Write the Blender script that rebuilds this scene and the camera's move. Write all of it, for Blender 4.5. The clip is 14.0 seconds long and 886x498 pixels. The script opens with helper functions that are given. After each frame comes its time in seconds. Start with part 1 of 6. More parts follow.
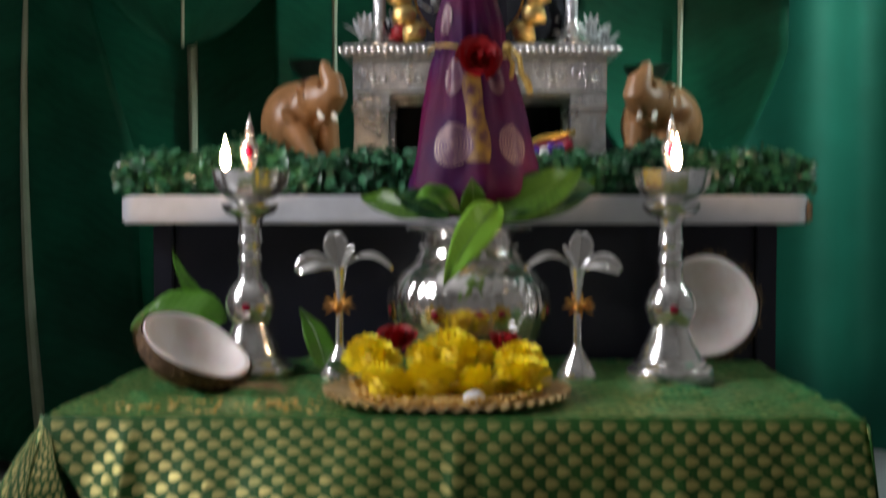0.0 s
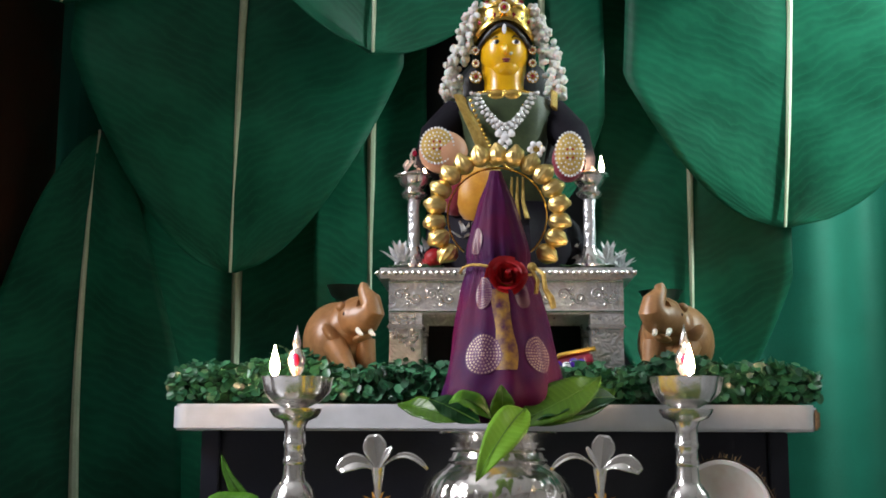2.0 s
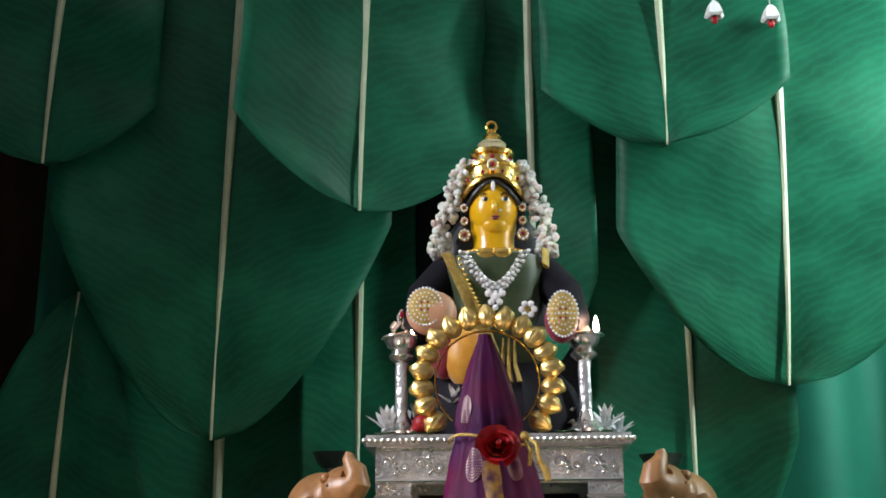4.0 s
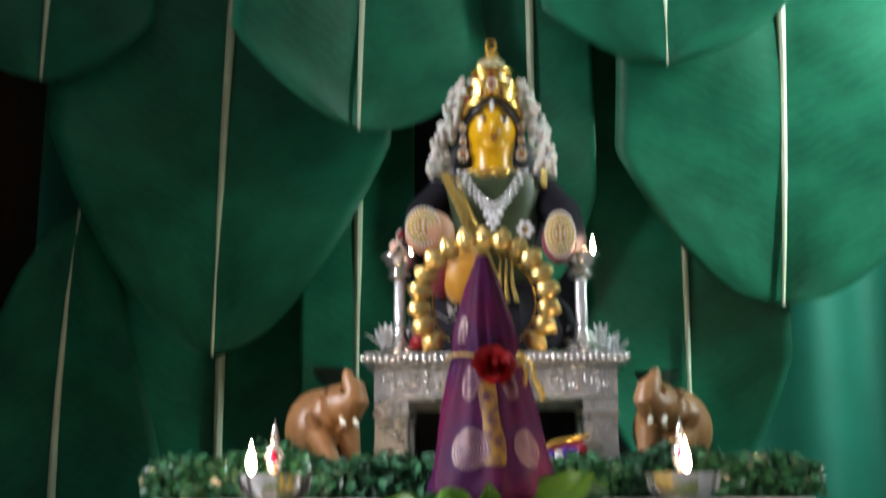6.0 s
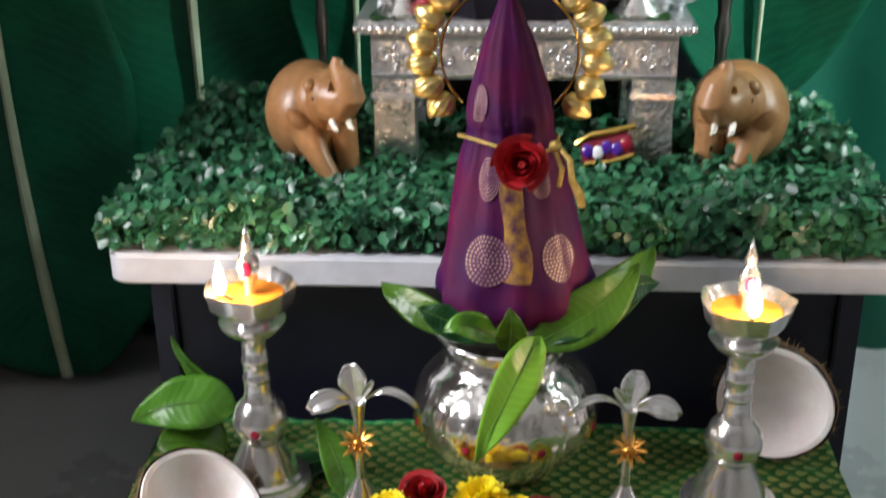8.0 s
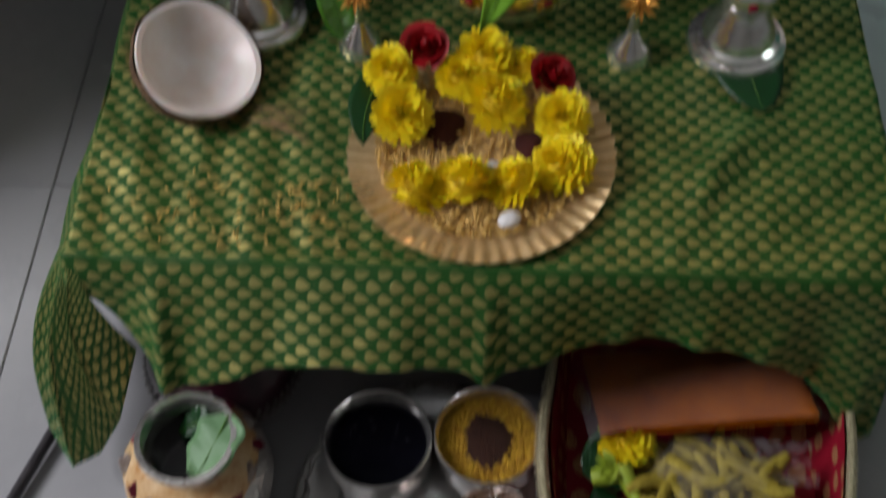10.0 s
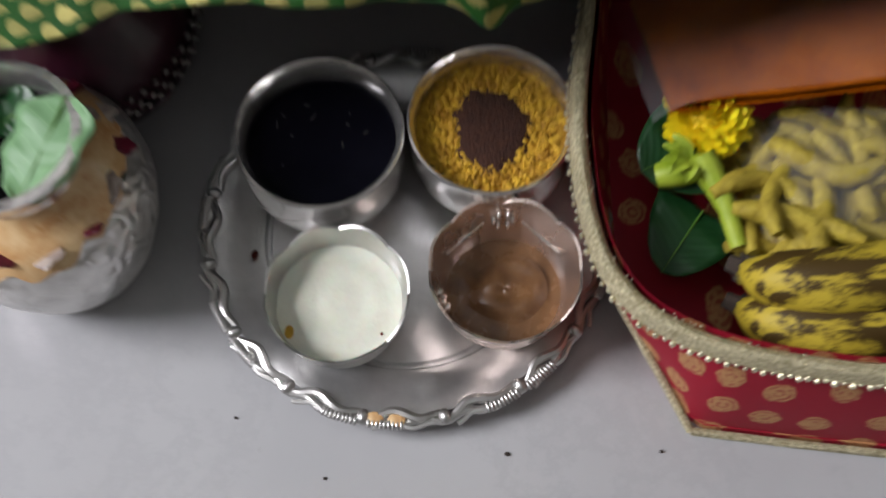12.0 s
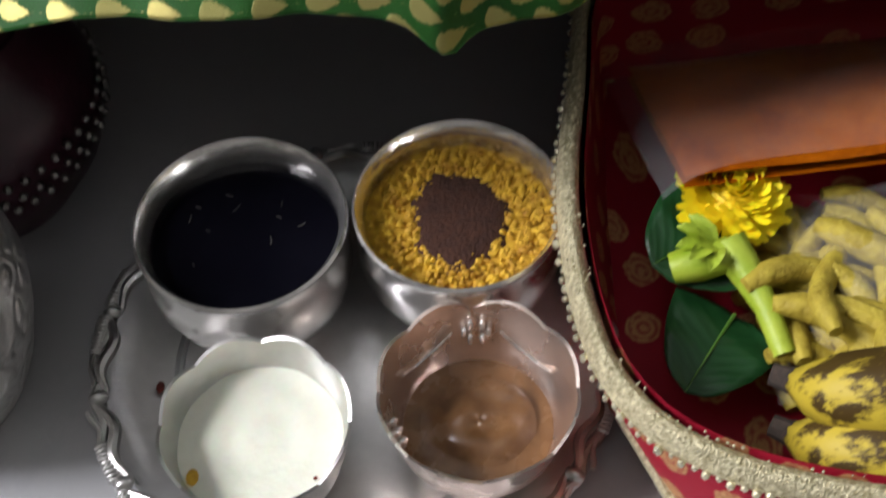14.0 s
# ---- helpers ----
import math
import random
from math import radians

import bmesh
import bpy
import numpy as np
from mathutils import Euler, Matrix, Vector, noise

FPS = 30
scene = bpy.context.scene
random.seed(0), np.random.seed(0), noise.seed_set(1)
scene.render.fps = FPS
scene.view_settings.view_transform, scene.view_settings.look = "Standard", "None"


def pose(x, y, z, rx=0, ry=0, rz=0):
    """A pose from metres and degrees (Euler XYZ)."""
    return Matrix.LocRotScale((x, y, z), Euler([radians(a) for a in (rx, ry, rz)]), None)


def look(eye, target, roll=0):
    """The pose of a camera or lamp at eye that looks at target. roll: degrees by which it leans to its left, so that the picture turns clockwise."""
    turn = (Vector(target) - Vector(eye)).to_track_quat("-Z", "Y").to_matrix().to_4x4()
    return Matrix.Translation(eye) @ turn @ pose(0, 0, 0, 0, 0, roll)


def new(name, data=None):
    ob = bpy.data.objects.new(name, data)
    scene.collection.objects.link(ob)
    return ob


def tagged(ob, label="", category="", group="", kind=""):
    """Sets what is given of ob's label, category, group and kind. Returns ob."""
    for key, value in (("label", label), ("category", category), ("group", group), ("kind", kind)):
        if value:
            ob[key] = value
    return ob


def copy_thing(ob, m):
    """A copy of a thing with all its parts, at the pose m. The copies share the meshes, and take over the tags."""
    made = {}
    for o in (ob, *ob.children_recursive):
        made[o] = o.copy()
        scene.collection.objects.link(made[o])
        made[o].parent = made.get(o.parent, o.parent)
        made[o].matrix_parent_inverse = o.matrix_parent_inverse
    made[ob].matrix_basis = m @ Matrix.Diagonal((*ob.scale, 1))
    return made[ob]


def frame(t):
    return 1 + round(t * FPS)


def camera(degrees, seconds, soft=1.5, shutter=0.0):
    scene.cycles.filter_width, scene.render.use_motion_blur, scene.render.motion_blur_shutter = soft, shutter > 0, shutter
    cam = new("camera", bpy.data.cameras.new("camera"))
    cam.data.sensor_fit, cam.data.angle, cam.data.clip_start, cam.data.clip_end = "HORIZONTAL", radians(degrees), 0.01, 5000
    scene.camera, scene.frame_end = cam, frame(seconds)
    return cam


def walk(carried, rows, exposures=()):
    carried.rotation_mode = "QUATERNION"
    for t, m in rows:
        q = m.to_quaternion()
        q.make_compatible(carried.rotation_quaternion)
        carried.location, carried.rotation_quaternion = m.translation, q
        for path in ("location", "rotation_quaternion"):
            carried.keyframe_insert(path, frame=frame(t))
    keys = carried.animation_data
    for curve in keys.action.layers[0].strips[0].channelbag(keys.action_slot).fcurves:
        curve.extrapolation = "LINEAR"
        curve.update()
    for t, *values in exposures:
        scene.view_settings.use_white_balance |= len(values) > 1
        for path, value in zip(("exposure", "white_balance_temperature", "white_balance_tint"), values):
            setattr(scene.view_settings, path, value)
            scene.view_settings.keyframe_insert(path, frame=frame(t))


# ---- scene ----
cam = camera(40.0, 14.0, 1.7, 0.55)
PATH = [
    (0, (0.058, -1.051, 0.452), (0.014, 0.946, 0.37), 0.0),
    (0.5, (0.056, -1.072, 0.45), (0.01, 0.919, 0.641), 0.3),
    (1, (0.034, -1.172, 0.483), (0.001, 0.807, 0.769), -0.1),
    (1.5, (0.054, -1.197, 0.483), (-0.005, 0.78, 0.778), -0.0),
    (2, (0.047, -1.169, 0.408), (-0.029, 0.805, 0.721), 0.2),
    (2.5, (0.058, -1.14, 0.411), (-0.034, 0.832, 0.728), 0.3),
    (3, (0.063, -1.134, 0.433), (-0.036, 0.839, 0.746), 0.1),
    (3.5, (0.064, -1.103, 0.438), (-0.023, 0.848, 0.872), -0.1),
    (3.7, (0.058, -1.103, 0.439), (-0.012, 0.818, 0.992), -0.5),
    (5.8, (0.059, -1.128, 0.441), (-0.01, 0.805, 0.952), 0.0),
    (6, (0.062, -1.117, 0.448), (-0.011, 0.838, 0.861), -0.2),
    (6.5, (0.086, -1.061, 0.525), (0.001, 0.933, 0.647), -0.0),
    (7, (0.077, -0.953, 0.74), (-0.007, 1.033, 0.515), -0.2),
    (7.2, (0.066, -0.892, 0.801), (-0.019, 1.075, 0.453), -0.4),
    (9.3, (0.062, -0.607, 1.076), (-0.091, 0.807, -0.329), -1.4),
    (9.5, (0.058, -0.577, 1.08), (-0.087, 0.759, -0.401), -2.0),
    (9.8, (0.062, -0.552, 1.102), (-0.051, 0.662, -0.484), -2.1),
    (10, (0.042, -0.561, 1.116), (-0.027, 0.563, -0.537), -1.1),
    (10.5, (0.008, -0.514, 1.148), (0.002, 0.303, -0.678), 1.1),
    (11, (-0.012, -0.508, 1.133), (0.012, 0.277, -0.706), 2.7),
    (11.5, (0.012, -0.466, 1.003), (0.015, 0.302, -0.844), 0.2),
    (12, (0.025, -0.413, 0.717), (0.013, 0.354, -1.13), -1.2),
    (12.5, (0.035, -0.372, 0.559), (-0.01, 0.378, -1.294), -3.6),
    (13, (0.03, -0.365, 0.517), (-0.001, 0.394, -1.333), -2.6),
    (13.5, (0.038, -0.375, 0.533), (0.001, 0.549, -1.24), -3.0),
    (14, (0.051, -0.406, 0.535), (0.021, 0.728, -1.112), -2.6),
]
walk(cam, [(t, look(eye, target, roll)) for t, eye, target, roll in PATH],
     [(0.0, -0.52), (0.5, 0.65), (0.8, 0.2), (1.2, 0.0), (3.0, 0.05), (3.7, 0.02), (5.8, 0.0), (6.5, 0.02), (7.2, 0.72), (9.3, -0.77), (10.0, -0.75), (10.5, 0.6), (11.0, 0.46), (11.5, 0.40), (12.2, -0.06), (13.2, 0.15), (14.0, 0.48)])

# ---- light ----
world = bpy.data.worlds.new("world")
scene.world = world
world.use_nodes = True
sky = world.node_tree.nodes.new("ShaderNodeTexSky")
sky.sky_type, sky.sun_disc, sky.sun_elevation, sky.sun_rotation = "NISHITA", False, radians(35), radians(200)
world.node_tree.links.new(sky.outputs[0], world.node_tree.nodes["Background"].inputs[0])
world.node_tree.nodes["Background"].inputs[1].default_value = 0.08


def area_lamp(name, eye, target, sx, sy, watts, colour):
    data = bpy.data.lights.new(name, "AREA")
    data.shape, data.size, data.size_y, data.energy, data.color = "RECTANGLE", sx, sy, watts, colour
    ob = new(name, data)
    ob.matrix_world = look(eye, target)
    return ob


area_lamp("window_light", (-1.97, -0.28, 1.75), (0.0, 0.12, 0.6), 0.9, 1.0, 86, (0.95, 0.94, 1.0))
# unseen lamp, added to brighten the curtain and the right-hand leaves
area_lamp("curtain_fill_light", (1.18, 0.50, 1.42), (0.62, 1.02, 0.96), 0.05, 1.0, 9.5, (0.84, 1.0, 0.98)).data.spread = radians(95)


# ---- materials ----
def start(name):
    m = bpy.data.materials.new(name)
    m.use_nodes = True
    return m, m.node_tree, m.node_tree.nodes["Principled BSDF"]


def put(nt, socket, value):
    if isinstance(value, (int, float)):
        socket.default_value = value
    elif isinstance(value, tuple):
        socket.default_value = (*value, 1) if len(value) == 3 and len(socket.default_value) == 4 else value
    else:
        nt.links.new(value, socket)


def mth(nt, op, a, b=0.0, c=None):
    n = nt.nodes.new("ShaderNodeMath")
    n.operation = op
    put(nt, n.inputs[0], a)
    put(nt, n.inputs[1], b)
    if c is not None:
        put(nt, n.inputs[2], c)
    return n.outputs[0]


def coords(nt, which="Object"):
    return nt.nodes.new("ShaderNodeTexCoord").outputs[which]


def noise_of(nt, vec, scale, detail=3.0, rough=0.55):
    n = nt.nodes.new("ShaderNodeTexNoise")
    nt.links.new(vec, n.inputs["Vector"])
    n.inputs["Scale"].default_value, n.inputs["Detail"].default_value, n.inputs["Roughness"].default_value = scale, detail, rough
    return n.outputs[0]


def steps(nt, fac, lo, hi):
    n = nt.nodes.new("ShaderNodeMapRange")
    n.inputs[1].default_value, n.inputs[2].default_value = lo, hi
    put(nt, n.inputs[0], fac)
    return n.outputs[0]


def mix(nt, fac, a, b):
    n = nt.nodes.new("ShaderNodeMix")
    n.data_type = "RGBA"
    put(nt, n.inputs[0], fac)
    put(nt, n.inputs[6], a)
    put(nt, n.inputs[7], b)
    return n.outputs[2]


def relief(nt, bsdf, height, strength, distance=0.002):
    n = nt.nodes.new("ShaderNodeBump")
    n.inputs["Strength"].default_value, n.inputs["Distance"].default_value = strength, distance
    nt.links.new(height, n.inputs["Height"])
    nt.links.new(n.outputs[0], bsdf.inputs["Normal"])


def surface(name, a, b, scale=30, rough=0.5, rvar=0.12, metal=0.0, bump=0.15, bscale=250, coat=0.0, sheen=0.0, sub=0.0, which="Object"):
    """Two tones in broad patches and fine grain, with uneven gloss and a fine relief."""
    m, nt, p = start(name)
    c = coords(nt, which)
    big, fine = noise_of(nt, c, scale), noise_of(nt, c, bscale, 2)
    blend = steps(nt, mth(nt, "ADD", mth(nt, "MULTIPLY", big, 0.75), mth(nt, "MULTIPLY", fine, 0.25)), 0.35, 0.65)
    put(nt, p.inputs["Base Color"], mix(nt, blend, a, b))
    put(nt, p.inputs["Roughness"], mth(nt, "MULTIPLY_ADD", big, rvar * 2, rough - rvar))
    p.inputs["Metallic"].default_value = metal
    p.inputs["Coat Weight"].default_value, p.inputs["Sheen Weight"].default_value = coat, sheen
    if sub:
        p.inputs["Subsurface Weight"].default_value, p.inputs["Subsurface Scale"].default_value = sub, 0.004
    relief(nt, p, fine, bump)
    return m


def brocade(name, ground_a, ground_b, gold, cw, ch):
    """Satin with plump woven gold drops packed like scales in staggered rows."""
    m, nt, p = start(name)
    uv = nt.nodes.new("ShaderNodeSeparateXYZ")
    base = coords(nt, "UV")
    nt.links.new(base, uv.inputs[0])
    v = mth(nt, "DIVIDE", uv.outputs[1], ch)
    row = mth(nt, "FLOOR", v)
    u = mth(nt, "MULTIPLY_ADD", row, 0.5, mth(nt, "DIVIDE", uv.outputs[0], cw))
    fu = mth(nt, "SUBTRACT", mth(nt, "FRACT", u), 0.5)
    sv = mth(nt, "SUBTRACT", mth(nt, "FRACT", v), 0.44)
    fv = mth(nt, "ABSOLUTE", sv)
    q = mth(nt, "DIVIDE", mth(nt, "ADD", fu, 0.02), 0.34)
    round_ = mth(nt, "SQRT", mth(nt, "MAXIMUM", mth(nt, "SUBTRACT", 1.0, mth(nt, "MULTIPLY", q, q)), 0.0))
    half = mth(nt, "MULTIPLY", mth(nt, "MULTIPLY", round_, mth(nt, "SUBTRACT", 0.66, mth(nt, "MULTIPLY", fu, 1.35))), 0.61)
    half = mth(nt, "MULTIPLY_ADD", sv, 0.16, half)
    wob = mth(nt, "MULTIPLY_ADD", noise_of(nt, base, 700, 3), 0.34, -0.17)
    mask = steps(nt, mth(nt, "ADD", mth(nt, "SUBTRACT", half, fv), wob), -0.01, 0.10)
    # gold thinned along the fold at v = 0 to paint its plain green highlight
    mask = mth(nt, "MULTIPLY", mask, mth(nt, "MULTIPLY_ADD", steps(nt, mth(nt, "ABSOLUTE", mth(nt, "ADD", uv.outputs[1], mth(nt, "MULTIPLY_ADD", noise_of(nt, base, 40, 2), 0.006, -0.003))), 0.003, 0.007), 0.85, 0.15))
    wear = steps(nt, noise_of(nt, base, 11, 4), 0.25, 0.6)
    cell = nt.nodes.new("ShaderNodeCombineXYZ")
    put(nt, cell.inputs[0], mth(nt, "FLOOR", u))
    put(nt, cell.inputs[1], row)
    rnd = nt.nodes.new("ShaderNodeTexWhiteNoise")
    nt.links.new(cell.outputs[0], rnd.inputs["Vector"])
    each = rnd.outputs["Value"]
    mask = mth(nt, "MULTIPLY", mask, mth(nt, "MULTIPLY_ADD", wear, 0.50, mth(nt, "MULTIPLY_ADD", each, 0.22, 0.28)))
    tone = mix(nt, noise_of(nt, base, 18, 4), ground_a, ground_b)
    weave = noise_of(nt, base, 1600, 1)
    tone = mix(nt, mth(nt, "MULTIPLY", steps(nt, weave, 0.45, 0.7), 0.35), tone, (0.012, 0.15, 0.02))
    thread = mth(nt, "SINE", mth(nt, "MULTIPLY", uv.outputs[1], 9000.0))
    put(nt, p.inputs["Base Color"], mix(nt, mask, tone, gold))
    put(nt, p.inputs["Metallic"], mask)
    put(nt, p.inputs["Roughness"], mth(nt, "MULTIPLY_ADD", mth(nt, "MULTIPLY", mask, mth(nt, "MULTIPLY_ADD", each, 0.2, 0.8)), -0.26, 0.55))
    p.inputs["Specular IOR Level"].default_value = 0.28
    p.inputs["Sheen Weight"].default_value, p.inputs["Sheen Roughness"].default_value = 0.45, 0.30
    p.inputs["Sheen Tint"].default_value = (0.10, 0.85, 0.30, 1.0)
    relief(nt, p, mth(nt, "ADD", mth(nt, "MULTIPLY", mask, 0.8), mth(nt, "MULTIPLY_ADD", weave, 0.5, mth(nt, "MULTIPLY", thread, 0.08))), 0.7, 0.0007)
    return m


def motif_cloth(name, ground_a, ground_b, gold, cell, size, keep=0.0, rough=0.5):
    """Cloth with scattered round dotted gold motifs."""
    m, nt, p = start(name)
    base = coords(nt, "UV")
    vor = nt.nodes.new("ShaderNodeTexVoronoi")
    vor.voronoi_dimensions = "2D"
    vor.inputs["Scale"].default_value, vor.inputs["Randomness"].default_value = 1 / cell, 0.45
    nt.links.new(base, vor.inputs["Vector"])
    d = vor.outputs["Distance"]
    wob = mth(nt, "MULTIPLY_ADD", noise_of(nt, base, 4.0 / cell, 2), 0.22, -0.11)
    disc = steps(nt, mth(nt, "SUBTRACT", size, mth(nt, "ADD", d, wob)), 0.0, 0.05)
    rings = mth(nt, "MULTIPLY_ADD", mth(nt, "SINE", mth(nt, "MULTIPLY", d, 48.0)), 0.5, 0.5)
    dots = nt.nodes.new("ShaderNodeTexVoronoi")
    dots.inputs["Scale"].default_value = 9.0 / cell
    nt.links.new(base, dots.inputs["Vector"])
    spot = steps(nt, dots.outputs["Distance"], 0.75, 0.3)
    mask = mth(nt, "MULTIPLY", disc, mth(nt, "MULTIPLY_ADD", mth(nt, "MAXIMUM", rings, spot), 0.75, 0.2))
    if keep:
        col = nt.nodes.new("ShaderNodeSeparateColor")
        nt.links.new(vor.outputs["Color"], col.inputs[0])
        mask = mth(nt, "MULTIPLY", mask, mth(nt, "GREATER_THAN", col.outputs[0], keep))
    tone = mix(nt, noise_of(nt, base, 22, 4), ground_a, ground_b)
    put(nt, p.inputs["Base Color"], mix(nt, mask, tone, gold))
    put(nt, p.inputs["Metallic"], mth(nt, "MULTIPLY", mask, 0.5))
    p.inputs["Roughness"].default_value, p.inputs["Sheen Weight"].default_value = rough, 0.0
    p.inputs["Specular IOR Level"].default_value = 0.25
    relief(nt, p, mth(nt, "ADD", mask, mth(nt, "MULTIPLY", noise_of(nt, base, 1500, 1), 0.3)), 0.4, 0.0006)
    return m


def leaf_skin(name, dark, light, vein, pitch, rough=0.42):
    """A leaf blade: side veins that run off the midrib, in uneven green."""
    m, nt, p = start(name)
    uv = nt.nodes.new("ShaderNodeSeparateXYZ")
    base = coords(nt, "UV")
    nt.links.new(base, uv.inputs[0])
    run = mth(nt, "MULTIPLY_ADD", mth(nt, "ABSOLUTE", uv.outputs[0]), 0.45, uv.outputs[1])
    run = mth(nt, "MULTIPLY_ADD", noise_of(nt, base, 9, 4), pitch * 4.0, run)
    fine = mth(nt, "SINE", mth(nt, "DIVIDE", run, pitch / 6.283))
    broad = mth(nt, "SINE", mth(nt, "DIVIDE", run, pitch * 5.3 / 6.283))
    lines = mth(nt, "MULTIPLY_ADD", mth(nt, "ADD", fine, broad), 0.25, 0.5)
    patch = steps(nt, noise_of(nt, base, 7, 4), 0.3, 0.7)
    tone = mix(nt, mth(nt, "MULTIPLY_ADD", lines, 0.22, mth(nt, "MULTIPLY", patch, 0.74)), dark, light)
    rnd = nt.nodes.new("ShaderNodeObjectInfo").outputs["Random"]
    tone = mix(nt, mth(nt, "MULTIPLY", rnd, 0.25), tone, light)
    put(nt, p.inputs["Base Color"], mix(nt, mth(nt, "MULTIPLY", steps(nt, fine, 0.9, 1.0), 0.5), tone, vein))
    put(nt, p.inputs["Roughness"], mth(nt, "MULTIPLY_ADD", patch, 0.12, rough - 0.06))
    p.inputs["Specular IOR Level"].default_value = 0.32
    relief(nt, p, mth(nt, "MULTIPLY_ADD", patch, 1.2, mth(nt, "MULTIPLY", lines, 0.42)), 0.24, 0.003)
    return m


def silver(name, tint=(0.80, 0.78, 0.75), rough=0.2, carve=0.0, cscale=90, bump=0.12, metal=1.0):
    m, nt, p = start(name)
    c = coords(nt)
    big = noise_of(nt, c, 35, 4)
    put(nt, p.inputs["Base Color"], mix(nt, steps(nt, big, 0.3, 0.7), tuple(t * 0.72 for t in tint), tint))
    put(nt, p.inputs["Roughness"], mth(nt, "MULTIPLY_ADD", big, 0.22, rough - 0.08))
    p.inputs["Metallic"].default_value = metal
    h = noise_of(nt, c, 120, 2)
    if carve:
        v = nt.nodes.new("ShaderNodeTexVoronoi")
        v.feature = "SMOOTH_F1"
        v.inputs["Scale"].default_value = cscale
        w = nt.nodes.new("ShaderNodeTexNoise")
        w.inputs["Scale"].default_value = 40
        nt.links.new(c, w.inputs["Vector"])
        mixv = nt.nodes.new("ShaderNodeVectorMath")
        mixv.operation = "MULTIPLY_ADD"
        mixv.inputs[1].default_value = (0.02, 0.02, 0.02)
        nt.links.new(w.outputs["Color"], mixv.inputs[0])
        nt.links.new(c, mixv.inputs[2])
        nt.links.new(mixv.outputs[0], v.inputs["Vector"])
        h = mth(nt, "SINE", mth(nt, "MULTIPLY", v.outputs["Distance"], 11.0))
        relief(nt, p, h, carve, 0.0022)
    else:
        relief(nt, p, h, bump, 0.002)
    return m


def glow(name, colour, strength):
    m, nt, p = start(name)
    put(nt, p.inputs["Base Color"], colour)
    put(nt, p.inputs["Emission Color"], colour)
    p.inputs["Emission Strength"].default_value = strength
    return m


def marble(name):
    m, nt, p = start(name)
    geo = nt.nodes.new("ShaderNodeNewGeometry").outputs["Position"]
    big, vein, fine = noise_of(nt, geo, 2.2, 5), noise_of(nt, geo, 5, 8, 0.7), noise_of(nt, geo, 160, 2)
    line = steps(nt, mth(nt, "ABSOLUTE", mth(nt, "SUBTRACT", vein, 0.5)), 0.035, 0.0)
    tone = mix(nt, steps(nt, big, 0.3, 0.7), (0.34, 0.34, 0.35), (0.445, 0.445, 0.45))
    tone = mix(nt, mth(nt, "MULTIPLY", line, 0.3), tone, (0.33, 0.33, 0.34))
    specks = steps(nt, noise_of(nt, geo, 60, 2), 0.74, 0.8)
    put(nt, p.inputs["Base Color"], mix(nt, mth(nt, "MULTIPLY", specks, 0.5), tone, (0.28, 0.26, 0.24)))
    put(nt, p.inputs["Roughness"], mth(nt, "MULTIPLY_ADD", big, 0.2, 0.2))
    relief(nt, p, fine, 0.03)
    return m


MARBLE = marble("polished grey marble")
GROUT = surface("tile joint", (0.30, 0.30, 0.30), (0.37, 0.37, 0.36), rough=0.8)
PAINT = surface("cream wall paint", (0.30, 0.285, 0.265), (0.37, 0.355, 0.33), 6, 0.7, bump=0.1)
CEIL = surface("white ceiling paint", (0.74, 0.74, 0.72), (0.80, 0.80, 0.78), 5, 0.8)
DARKWOOD = surface("dark polished wood", (0.035, 0.014, 0.008), (0.07, 0.028, 0.014), 18, 0.4, bscale=90)
CURTAIN = surface("green satin curtain", (0.005, 0.14, 0.085), (0.010, 0.23, 0.150), 5, 0.66, bscale=500)
BANANA_LEAF = leaf_skin("banana leaf blade", (0.003, 0.036, 0.019), (0.011, 0.160, 0.085), (0.012, 0.13, 0.062), 0.019, 0.46)
MIDRIB = surface("pale leaf midrib", (0.42, 0.52, 0.34), (0.58, 0.66, 0.48), 20, 0.45)
GREEN_LEAF = leaf_skin("glossy green leaf", (0.045, 0.15, 0.012), (0.105, 0.28, 0.025), (0.11, 0.28, 0.04), 0.009, 0.34)
DARK_LEAF = leaf_skin("dark green leaf", (0.005, 0.032, 0.008), (0.014, 0.066, 0.018), (0.018, 0.072, 0.020), 0.006, 0.34)
MID_LEAF = leaf_skin("green mango leaf", (0.028, 0.080, 0.006), (0.070, 0.165, 0.012), (0.070, 0.17, 0.015), 0.009, 0.34)
BANANA_LEAF.node_tree.nodes["Principled BSDF"].inputs["Specular IOR Level"].default_value = 0.16
# fresh leaf green, brightened to paint in light shining through the front leaf
FRESH_LIT_LEAF = leaf_skin("fresh yellow-green leaf, lit through", (0.12, 0.29, 0.018), (0.21, 0.44, 0.04), (0.21, 0.43, 0.06), 0.009, 0.34)
PALE_LEAF = leaf_skin("pale betel leaf", (0.13, 0.25, 0.12), (0.17, 0.31, 0.15), (0.19, 0.33, 0.17), 0.008, 0.5)
LAMINATE = surface("worn white laminate", (0.62, 0.63, 0.66), (0.75, 0.76, 0.80), 14, 0.36, bscale=60)
CHIPBOARD = surface("bare chipped board edge", (0.20, 0.12, 0.06), (0.34, 0.22, 0.12), 120, 0.8, bump=0.5)
NAVY = surface("dark navy laminate", (0.005, 0.006, 0.016), (0.009, 0.010, 0.024), 10, 0.45)
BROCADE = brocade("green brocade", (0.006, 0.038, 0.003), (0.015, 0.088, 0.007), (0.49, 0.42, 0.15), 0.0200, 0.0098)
PURPLE = surface("purple silk", (0.021, 0.003, 0.052), (0.084, 0.002, 0.032), 14, 0.52, bump=0.35, bscale=1100)
